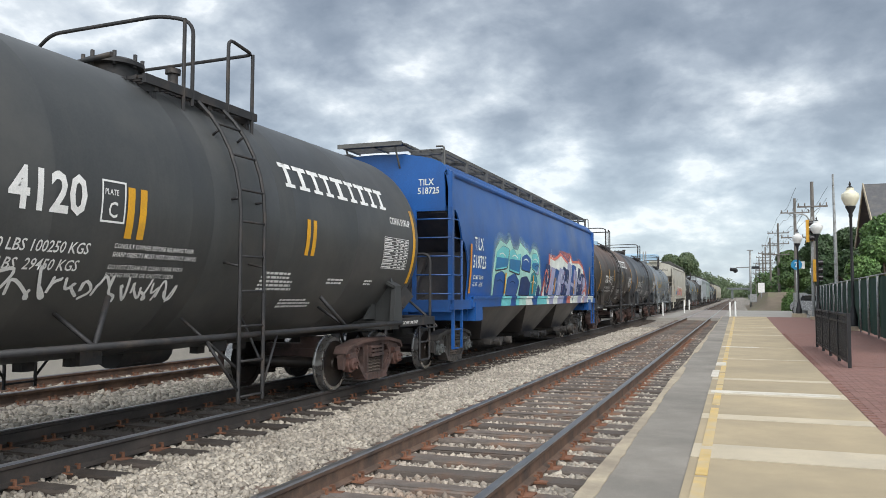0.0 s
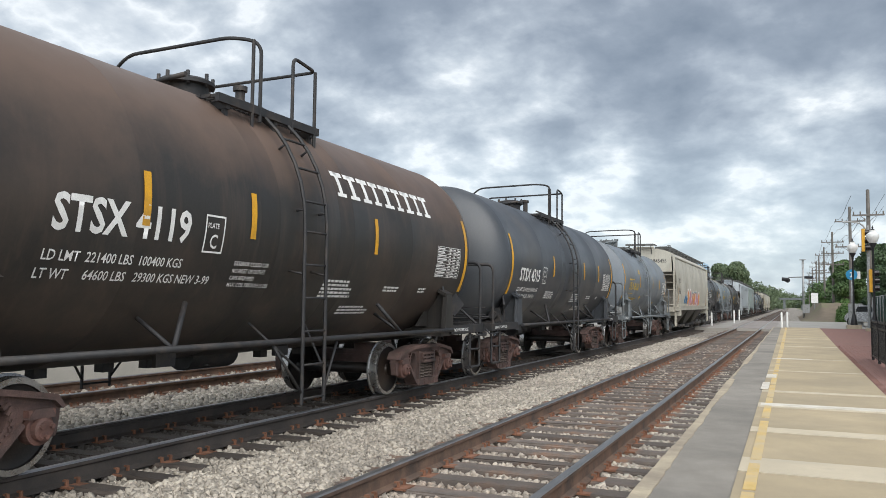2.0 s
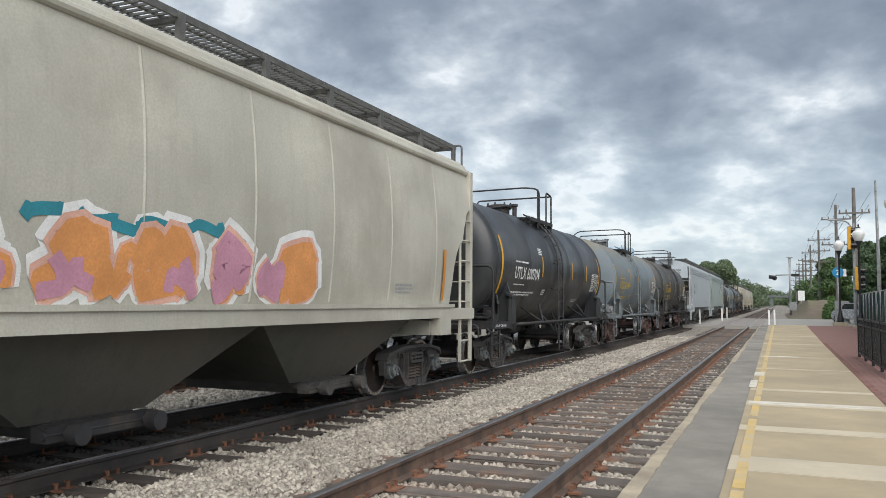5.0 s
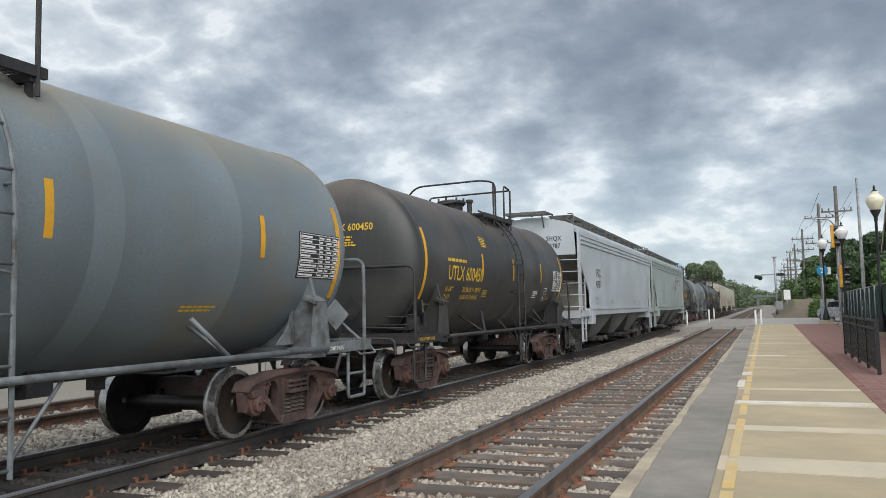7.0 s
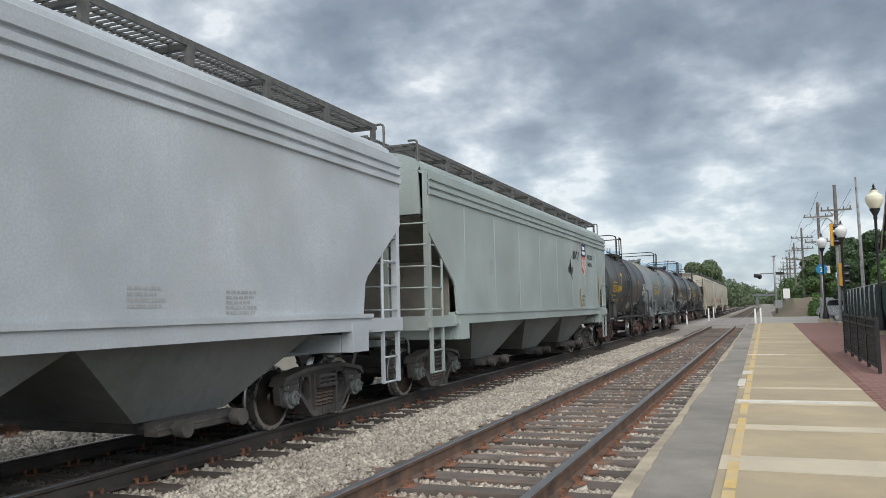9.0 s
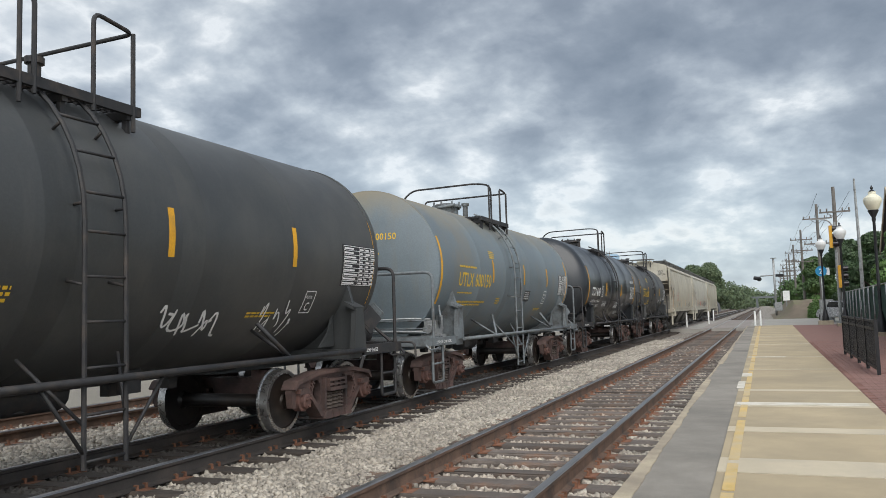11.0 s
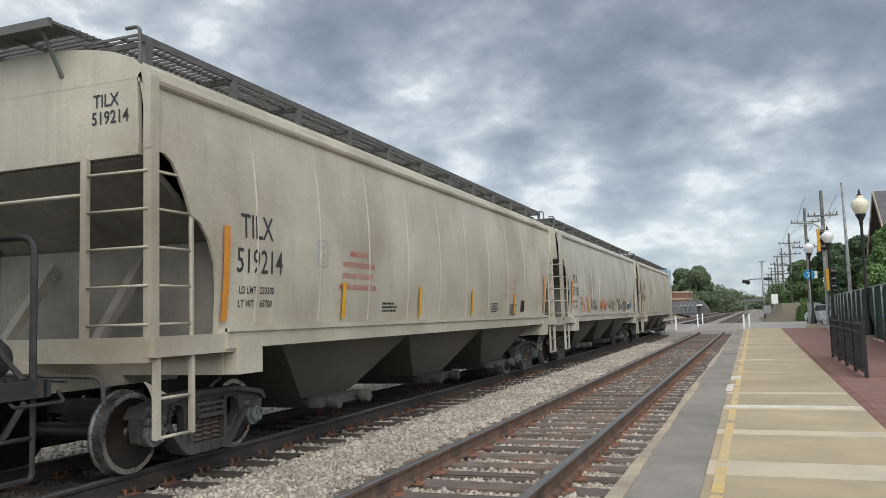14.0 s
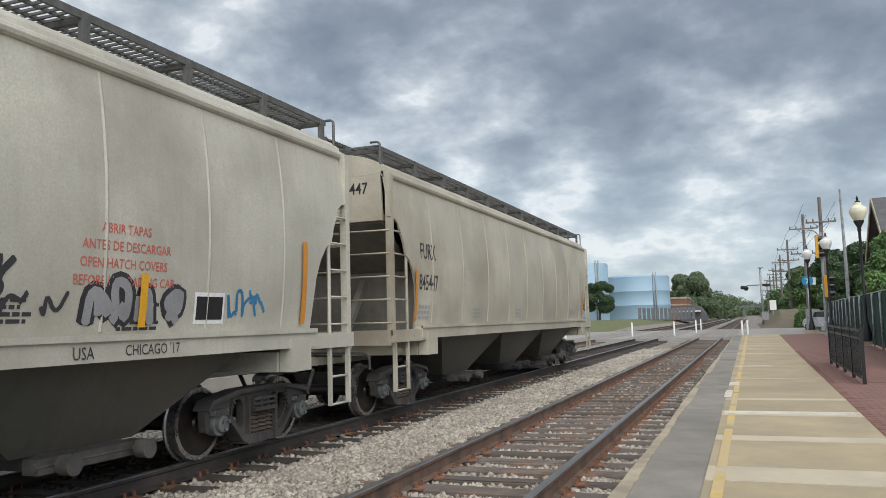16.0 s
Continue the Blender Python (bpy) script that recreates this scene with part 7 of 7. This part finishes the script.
def extra_blue(car, place):
    lo = HOP_SILL + 0.10
    # the pale green piece: a ragged glow, then swelling shapes in turquoise and dark blue with thin black shadows
    glow = [(-5.7, lo), (-0.75, lo), (-0.55, 1.55), (-0.85, 1.95), (-0.95, 2.30), (-1.25, 2.52), (-1.75, 2.56), (-2.1, 2.36), (-2.45, 2.50), (-2.75, 2.36), (-3.1, 2.64), (-3.45, 2.42),
            (-3.9, 2.44), (-4.2, 2.66), (-4.55, 2.50), (-5.1, 2.58), (-5.55, 2.36), (-5.75, 1.8)]
    glow = [(-0.7 + (u + 0.7) * 0.86, v) for u, v in glow]
    for lift, grow, key in ((0.002, 0.20, "spray_mist_thin"), (0.0035, 0.13, "spray_mist_thin"), (0.005, 0.06, "spray_mist_mint")):
        spray_patch(car, place, [(-3.1 + (u + 3.1) * (1 + 0.25 * grow), v + (grow if v > 1.6 else 0)) for u, v in glow], key, lift, 0.10)
    spray_patch(car, place, glow, "spray_mint", 0.0065, 0.07)
    cells = [("spray_cyan", [(-5.5, 1.95), (-4.55, 2.02), (-4.4, 2.40), (-4.9, 2.44), (-5.4, 2.30)]), ("hop_blue", [(-5.55, lo), (-4.75, lo), (-4.6, 1.78), (-5.0, 1.88), (-5.5, 1.80)]),
             ("spray_cyan", [(-4.25, 1.98), (-3.30, 1.92), (-3.22, 2.36), (-3.6, 2.30), (-3.85, 2.42), (-4.2, 2.36)]), ("hop_blue", [(-4.4, lo + 0.05), (-3.5, lo + 0.02), (-3.3, 1.70), (-3.75, 1.86), (-4.35, 1.76)]),
             ("hop_blue", [(-3.0, 2.02), (-2.15, 1.98), (-2.05, 2.26), (-2.5, 2.36), (-2.95, 2.28)]), ("spray_navy", [(-3.1, lo + 0.06), (-2.1, lo + 0.04), (-2.0, 1.66), (-2.45, 1.82), (-3.0, 1.78)]),
             ("spray_cyan", [(-1.85, 2.08), (-1.25, 1.98), (-1.02, 2.22), (-1.35, 2.42), (-1.78, 2.40)]), ("spray_lilac", [(-1.5, 1.98), (-1.08, 1.92), (-1.02, 2.14), (-1.32, 2.22)]),
             ("spray_teal", [(-1.95, lo), (-1.35, lo), (-1.18, 1.74), (-1.5, 1.94), (-1.88, 1.88)]), ("spray_navy", [(-1.15, lo), (-0.80, lo), (-0.75, 1.56), (-1.02, 1.66)])]
    for i, (key, pts) in enumerate(cells):
        pts = [(-0.7 + (u + 0.7) * 0.86, v) for u, v in pts]
        cu, cv = sum(p[0] for p in pts) / len(pts), sum(p[1] for p in pts) / len(pts)
        spray_patch(car, place, [(cu + (u - cu) * 1.20 + 0.02, cv + (v - cv) * 1.22 - 0.01) for u, v in pts], "black_ink", 0.009, 0.09)
        spray_patch(car, place, [(cu + (u - cu) * 1.14, cv + (v - cv) * 1.13) for u, v in pts], key, 0.012, 0.08)
        if key == "spray_cyan":
            spray_patch(car, place, [(cu + (u - cu) * 1.10, min(v, cv - 0.02)) for u, v in pts], "spray_azure", 0.0135, 0.05)
        spray_lines(car, place, [[(cu - 0.25, cv + 0.04), (cu, cv + 0.09), (cu + 0.22, cv + 0.02)]], 0.025, ("spray_pale", "spray_navy")[i % 2], 0.014)
    # the red-edged piece: slanting pale and slate bars over a coral glow
    edge = [(-0.5, lo), (6.15, lo), (6.0, 1.75), (5.5, 1.95), (5.3, 2.30), (4.9, 2.42), (4.4, 2.50), (4.1, 2.28), (3.5, 2.42), (3.2, 2.62), (2.9, 2.36), (2.3, 2.48), (1.75, 2.62), (1.3, 2.40), (0.9, 2.44),
            (0.6, 2.24), (0.3, 2.50), (0.1, 2.06), (-0.3, 1.84)]
    spray_patch(car, place, [(2.8 + (u - 2.8) * 1.02, lo + (v - lo) * 1.07) for u, v in edge], "spray_mist_coral", 0.003, 0.08)
    spray_patch(car, place, edge, "spray_coral", 0.005, 0.06)
    spray_patch(car, place, [(2.8 + (u - 2.8) * 0.97, lo + (v - lo) * 0.93) for u, v in edge], "spray_pale", 0.0075, 0.05)
    rnd = random.Random(16)
    tones = ("spray_navy", "spray_lilac", "hop_blue", "spray_lilac", "spray_navy")
    u, i = -0.2, 0
    while u < 5.5:
        w, top = rnd.uniform(0.45, 0.75), rnd.uniform(2.05, 2.36) - 0.10 * max(0.0, u - 3.4)
        lean, mid = rnd.uniform(-0.22, 0.30), rnd.uniform(1.65, 1.85)
        pts = [(u, lo + 0.02), (u + w * 0.8, lo + 0.02), (u + w * 0.9 + lean * 0.4, mid - 0.1), (u + w + lean, top), (u + 0.08 + lean, top + 0.05), (u - 0.04 + lean * 0.4, mid)]
        spray_patch(car, place, [(a + 0.035, b_ - 0.012) for a, b_ in pts], "black_ink", 0.010, 0.05)
        spray_patch(car, place, pts, tones[i % 5], 0.013, 0.06)
        spray_lines(car, place, [[(u + w * 0.3, lo + 0.1), (u + w * 0.4 + lean * 0.5, mid), (u + w * 0.55 + lean, top - 0.1)]], 0.035, ("spray_pale", "spray_rose", "spray_silver")[i % 3], 0.017)
        if i % 2:
            spray_lines(car, place, [[(u + lean * 0.3, mid + 0.05), (u + w + 0.12, mid - 0.08), (u + w + 0.25, mid + 0.16)]], 0.11, "spray_lilac", 0.019)
        u += w * 0.8 + rnd.uniform(-0.02, 0.06)
        i += 1
    spray_lines(car, place, [[(-0.15, 1.6), (-0.35, 1.9), (-0.1, 2.1), (0.15, 1.85)], [(0.05, 1.45), (0.3, 1.7), (0.45, 2.1)], [(5.5, 1.5), (5.75, 1.8), (5.95, 1.5)], [(5.3, 1.45), (5.6, 1.6), (6.0, 1.42)]], 0.07, "spray_coral", 0.020)
    spray_lines(car, place, [[(0.25, 2.25), (0.65, 2.45)], [(0.25, 2.5), (0.62, 2.2)], [(0.43, 2.1), (0.43, 2.68)]], 0.022, "white_ink", 0.022)
    # overrun along the side sill
    sill = lambda u, v, q: Vector((HOP_W + 0.068 + q, u, v))
    low = lambda u, v, q: Vector((HOP_W + 0.042 + q, u, v))
    for face, v0, v1 in ((sill, HOP_SILL + 0.046, HOP_SILL + 0.094), (low, HOP_SILL - 0.115, HOP_SILL + 0.04)):
        rnd = random.Random(3)
        x = -4.9
        while x < 6.2:
            w = rnd.uniform(0.25, 0.8)
            key = rnd.choice(("spray_pale", "spray_mint", "hop_blue", "spray_cyan", "hop_blue") if x < -0.7 else ("spray_pale", "spray_salmon", "spray_lilac", "spray_pale", "hop_blue", "spray_coral"))
            if key != "hop_blue":
                skew = rnd.uniform(-0.15, 0.15)
                laid("spray_overrun", patch_bm([(x, v0), (x + w, v0), (x + w + skew, v1), (x + skew * 0.5, v1)], None, 0.03), face, M[key], car, "", 0.002 + 0.001 * rnd.random(), 0, 0, 0)
            x += w * rnd.uniform(0.75, 1.0)


def extra_furx455(car, place):
    tag(car, place, -4.3, 1.40, 1.3, 0.50, "spray_azure", 4, 0.18, 4)
    tag(car, place, -1.2, 1.90, 2.6, 0.22, "spray_teal", 6, 0.10, 5)
    graffiti(car, place, -3.2, 2.8, 1.42, 2.10, "spray_salmon", ["spray_orange", "spray_rose", "spray_orange"], "white_ink", 17, 6, 0.17)
    graffiti(car, place, -3.0, 2.8, 1.40, 1.95, "spray_salmon", ["spray_orange", "spray_rose"], "white_ink", 18, 9, 0.09)


def hatch_notice(car, place, u, v, ink, size=0.14):
    for i, s in enumerate(("ABRIR TAPAS", "ANTES DE DESCARGAR", "OPEN HATCH COVERS", "BEFORE UNLOADING CAR")):
        write(s, u + (0.28, 0.08, 0.06, 0.0)[i], v - i * 0.145, size, place, M[ink], car, bold=0.006)


def extra_519214(car, place):
    hatch_notice(car, place, -4.2, 2.22, "red_ink", 0.105)
    hatch_notice(car, place, 3.0, 2.22, "pink_ink", 0.105)
    laid("notice_plate", rect_bm(0.34, 0.26), place, M["panel_black"], car, "black notice plate", 0.005, 4.35, 1.46, 0.2)
    tag(car, place, 0.2, 1.19, 1.2, 0.14, "grey_ink", 41, 0.02, 6)


def extra_519125(car, place):
    hatch_notice(car, place, -4.1, 2.13, "pink_ink", 0.105)
    hatch_notice(car, place, 3.0, 2.20, "red_ink", 0.115)
    tag(car, place, -5.25, 1.40, 1.5, 0.5, "red_ink", 5, 0.045, 6)
    tag(car, place, -3.5, 1.45, 1.0, 0.42, "black_ink", 8, 0.04, 4)
    tag(car, place, -1.9, 1.40, 1.5, 0.55, "spray_coral", 9, 0.06, 6)
    tag(car, place, -0.2, 1.45, 1.5, 0.45, "black_ink", 10, 0.03, 6)
    tag(car, place, 1.7, 1.62, 0.85, 0.38, "black_ink", 11, 0.055, 3)
    tag(car, place, 2.35, 1.50, 0.55, 0.22, "black_ink", 12, 0.035, 3)
    graffiti(car, place, 3.10, 4.30, 1.42, 1.84, "black_ink", ["spray_silver"], "black_ink", 21, 4, 0.06)
    tag(car, place, 4.98, 1.44, 0.62, 0.36, "spray_azure", 22, 0.035, 5)
    laid("notice_plate", rect_bm(0.46, 0.30), place, M["white_ink"], car, "white notice frame", 0.004, 4.47, 1.44, 0.2)
    laid("notice_plate", rect_bm(0.40, 0.22), place, M["panel_black"], car, "black notice plate", 0.007, 4.50, 1.48, 0.2)
    sill = lambda u, v, q: Vector((HOP_W + 0.042 + q, u, v))
    write("CHICAGO '17", 3.50, 1.19, 0.13, sill, M["black_ink"], car, step=0, bold=0.0)
    write("USA", 2.95, 1.18, 0.14, sill, M["black_ink"], car, step=0, bold=0.0)


def extra_up(car, place):
    shield(car, place)
    write("BUILDING", 4.64, 2.80, 0.19, place, M["black_ink"], car)
    write("AMERICA", 4.66, 2.58, 0.19, place, M["black_ink"], car)
    tag(car, place, 2.55, 2.65, 0.9, 0.35, "black_ink", 31, 0.05, 5)
    tag(car, place, 2.1, 2.1, 0.5, 0.6, "black_ink", 33, 0.10, 2)
    for i, s in enumerate(("EXW 10-8 H 8-4", "EW   8-0 H 15-0", "CU. FT. 5200")):
        write(s, 3.68, 1.66 - 0.12 * i, 0.085, place, M["black_ink"], car)


def extra_518725(car, place):
    extra_blue(car, place)
    for i, s in enumerate(("EXW 10-8", "EW    8-8", "CU FT 5150")):
        write(s, 4.9, 2.18 - 0.12 * i, 0.09, place, M["grey_ink"], car)


def extra_447(car, place):
    for u in (-3.9, -1.0, 2.0, 4.6):
        laid("small_print", bars_bm(3, 0.5, 0.04, 0.03, int(u * 3)), place, M["grey_ink"], car, "rows of small stencilled print", 0.004, u, 1.6, 0.2)


def tilx(number, ink, extra, **more):
    spec = dict(cut=1.12, text=[("TILX", -6.30, 2.28, 0.36, ink, dict(bold=0.006, narrow=0.80)), (number, -6.38, 1.92, 0.36, ink, dict(bold=0.006, narrow=0.80)),
                      ("LD LMT  220300", -6.32, 1.70, 0.11, ink), ("LT WT    65700", -6.32, 1.56, 0.11, ink)],
                plate=(-4.75, 2.05, 0.24), plate_ink="grey_ink", end_text=[("TILX", 0.88, 3.40, 0.17, ink), (number, 0.86, 3.24, 0.17, ink)],
                stripes=[(-6.62, 1.42, 0.95, 0.10, "orange_tape"), (6.35, 1.42, 0.95, 0.10, "orange_tape"), (-4.14, 1.42, 0.46, 0.09, "yellow"), (-1.62, 1.42, 0.46, 0.09, "yellow"), (0.9, 1.42, 0.46, 0.09, "yellow"), (3.72, 1.42, 0.46, 0.09, "yellow")],
                bars=[(3, -2.9, 1.60, 0.5, 0.03, ink), (4, 2.2, 1.62, 0.45, 0.03, ink), (5, 3.5, 1.60, 0.5, 0.03, ink)], seams=10, extra=extra)
    spec.update(more)
    return spec


def furx(number, extra, **more):
    spec = dict(cut=1.08, text=[("FURX", -6.55, 2.42, 0.36, "black_ink", dict(bold=0.010, narrow=0.75)), (number, -6.60, 1.92, 0.36, "black_ink", dict(bold=0.010, narrow=0.75))],
                plate=(-4.6, 2.05, 0.22), plate_ink="grey_ink", end_text=[("FURX " + number, 0.0, 3.34, 0.24, "black_ink")],
                stripes=[(-6.8, 1.42, 0.8, 0.09, "orange_tape"), (6.4, 1.42, 0.8, 0.09, "orange_tape")],
                bars=[(3, -6.6, 1.62, 0.6, 0.05, "grey_ink"), (3, 4.8, 1.62, 0.6, 0.03, "grey_ink")], seams=9, extra=extra)
    spec.update(more)
    return spec


def add_train():
    y = [2.0, 13.66, 30.02, 41.59, 53.6, 65.54, 82.34, 94.49, 106.62, 118.34, 134.51, 150.63, 162.32, 174.17, 186.16, 197.56, 213.89, 230.40]
    tc = [8.0, 12.36, 7.91, 8.13, 8.14, 12.81, 8.31, 8.08, 8.05, 12.35, 12.31, 7.86, 8.0, 8.02, 7.75, 12.48, 12.48, 12.49]
    ld = ["LD LMT 221300 LB 100350 KG", "LT WT   64700 LB  29350 KG", "BLT 7-99"]
    cars = [
        (add_tank_car, stsx("4120", ld, bars=SMALL[1:], plate=(-2.12, 1.98, 0.26), text=[("STSX 4120", -3.94, 2.02, 0.44, "white_ink", dict(bold=0.025, narrow=0.84)), ("LD LMT 221000 LBS 100250 KGS", -3.76, 1.70, 0.135, "white_ink", dict(shear=0.15)), ("LT WT   64900 LBS  29450 KGS", -3.76, 1.55, 0.135, "white_ink", dict(shear=0.15))], paint="tank_dark", label="dull black tank car with white lettering and a white scrawl", shell="dull black riveted tank shell", extra=extra_4120, truck="red")),
        (add_hopper, tilx("518725", "spray_pale", extra_518725, paint="hop_blue", bay="bay_dark", walk="walk_dark", inner="bay_dark", seams=0, label="blue covered hopper car sprayed with bright lettering", shell="blue steel side sheet", truck="grey")),
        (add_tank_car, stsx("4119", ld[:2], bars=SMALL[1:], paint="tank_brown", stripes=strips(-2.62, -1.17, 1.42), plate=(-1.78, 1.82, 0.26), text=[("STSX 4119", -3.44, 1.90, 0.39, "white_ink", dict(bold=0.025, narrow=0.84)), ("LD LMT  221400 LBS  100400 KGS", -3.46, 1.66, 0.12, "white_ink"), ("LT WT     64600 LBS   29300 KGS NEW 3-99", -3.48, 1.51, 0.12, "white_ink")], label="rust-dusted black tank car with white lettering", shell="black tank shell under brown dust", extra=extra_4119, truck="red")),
        (add_tank_car, stsx("4315", ["LD LMT 221400 LB 100400 KG", "LT WT   64600 LB  29300 KG"], paint="tank_slate", stripes=SINGLE, label="slate black tank car with white lettering", shell="slate black tank shell", truck="red")),
        (add_tank_car, utlx("601623", "yellow_ink", paint="tank_grey", grey=True, head=(0.24, 0), frame="grey_iron", label="grey tank car with yellow lettering", shell="grey tank shell", truck="red")),
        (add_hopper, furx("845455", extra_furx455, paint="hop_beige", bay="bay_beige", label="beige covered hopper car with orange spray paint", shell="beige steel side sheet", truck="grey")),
        (add_tank_car, utlx("600704", "white_ink", paint="tank_black", label="black tank car with white small print", shell="black tank shell", truck="grey", panel=(3.55, 1.70, 0.95, 0.55), panel_ground=None)),
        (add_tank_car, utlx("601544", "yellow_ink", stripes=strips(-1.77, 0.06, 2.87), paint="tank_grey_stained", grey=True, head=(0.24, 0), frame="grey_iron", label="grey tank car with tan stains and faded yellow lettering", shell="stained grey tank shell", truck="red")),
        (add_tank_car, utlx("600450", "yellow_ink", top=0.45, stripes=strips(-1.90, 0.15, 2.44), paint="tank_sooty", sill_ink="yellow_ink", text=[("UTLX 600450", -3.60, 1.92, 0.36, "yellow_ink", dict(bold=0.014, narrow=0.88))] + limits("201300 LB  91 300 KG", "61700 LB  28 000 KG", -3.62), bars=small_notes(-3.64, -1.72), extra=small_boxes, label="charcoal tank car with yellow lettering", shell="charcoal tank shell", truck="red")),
        (add_hopper, tilx("40787", "grey_ink", None, paint="hop_white", bay="bay_white", ribs=True, curved=False, cut=1.05, seams=0, label="pale grey covered hopper car with ribbed eaves", shell="pale grey steel side sheet", truck="grey",
                          text=[("SHQX", -5.40, 2.34, 0.34, "black_ink"), ("40787", -5.42, 1.98, 0.34, "black_ink"), ("LD LMT 222900", -5.66, 1.62, 0.10, "grey_ink"), ("LT WT  63100", -5.66, 1.48, 0.10, "grey_ink")],
                          end_text=[("SHQX", 0.55, 3.34, 0.20, "black_ink"), ("40787", 0.55, 3.12, 0.20, "black_ink")], stripes=[])),
        (add_hopper, tilx("60000", "grey_ink", extra_up, paint="hop_green", bay="bay_white", ribs=True, curved=False, cut=1.05, seams=8, label="pale grey-green covered hopper car with a shield emblem", shell="pale grey-green steel side sheet", truck="grey", plate=(-4.6, 2.05, 0.22),
                          text=[], end_text=[], stripes=[(3.50, 1.40, 0.50, 0.10, "yellow"), (6.18, 1.45, 0.85, 0.10, "yellow")])),
        (add_tank_car, utlx("600498", "yellow_ink", stripes=strips(-2.08, 0.36, 2.46), paint="tank_dark", dome=True, label="charcoal tank car with a dome, yellow lettering and white scrawls", shell="charcoal tank shell", truck="red", extra=extra_498)),
        (add_tank_car, utlx("600150", "yellow_ink", stripes=strips(-1.9, 0.35, 2.4), extra=extra_604, paint="tank_grey_stained", grey=True, head=(0.24, 0), frame="grey_iron", label="grey tank car with faded yellow lettering", shell="grey tank shell", truck="red")),
        (add_tank_car, stsx("4345", ld, paint="tank_gloss", label="glossy black tank car with white lettering", shell="glossy black tank shell", extra=extra_4345, truck="red",
                            head_text=[("STSX   4345", -0.62, 2.50, 0.20, "white_ink"), ("CAPY 19618 GALS", -0.58, 2.34, 0.12, "white_ink"), ("CAPY 74262 LITERS", -0.60, 2.22, 0.12, "white_ink")], head_bars=None)),
        (add_tank_car, utlx("600527", "yellow_ink", top=-0.40, stripes=strips(-2.08, 0.02, 2.16), text=[("UTLX 600527", -3.68, 1.92, 0.36, "yellow_ink", dict(bold=0.014, narrow=0.88))], bars=small_notes(-3.70, -2.14) + [(2, -3.66, 1.58, 1.7, 0.035, "yellow_ink")], paint="tank_dark", extra=extra_527, label="charcoal tank car with yellow lettering", shell="charcoal tank shell", truck="red")),
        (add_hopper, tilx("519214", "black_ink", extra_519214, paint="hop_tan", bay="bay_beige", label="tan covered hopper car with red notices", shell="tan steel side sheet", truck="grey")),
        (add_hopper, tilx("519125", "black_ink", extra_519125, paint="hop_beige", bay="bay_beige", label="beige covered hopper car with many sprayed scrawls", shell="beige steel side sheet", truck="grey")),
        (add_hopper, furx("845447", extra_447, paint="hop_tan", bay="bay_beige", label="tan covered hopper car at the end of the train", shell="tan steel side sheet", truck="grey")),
    ]
    for (make, spec), yy, t in zip(cars, y, tc):
        spec["tc"], spec["y"] = t, yy + 0.89 + t / 2
        if spec.get("extra") is None:
            spec.pop("extra", None)
        make(spec)


def motions():
    # small unevenness of the pull, in metres behind the steady run
    drag = [(1.5, 0.0), (2.0, -0.25), (2.5, 0.0), (7.0, 0.0), (7.5, -0.40), (8.0, 0.0), (12.5, 0.0), (13.0, 0.17), (13.5, 0.2), (14.0, 0.0)]

    def run(t):
        late = 0.36 * max(0.0, 1 - t / 0.5) ** 2
        for (a, p), (b, q) in zip(drag, drag[1:]):
            if a <= t < b:
                late += p + (q - p) * (t - a) / (b - a)
        return TRAIN_SPEED * t + TRAIN_GAIN * t * t - late
    beats = [0, 0.1, 0.2, 0.3, 0.4] + [0.5 * k for k in range(1, 33)]
    for car, y0 in CARS:
        walk(car, [(t, pose(TRAIN_TRACK, y0 - run(t), RAIL_TOP)) for t in beats])
    ticks = [k / 15 for k in range(241)]
    for w in WHEELS:
        at = w.location.copy()
        walk(w, [(t, Matrix.Translation(at) @ Matrix.Rotation(run(t) / WHEEL_R, 4, "X")) for t in ticks])


add_train()
motions()
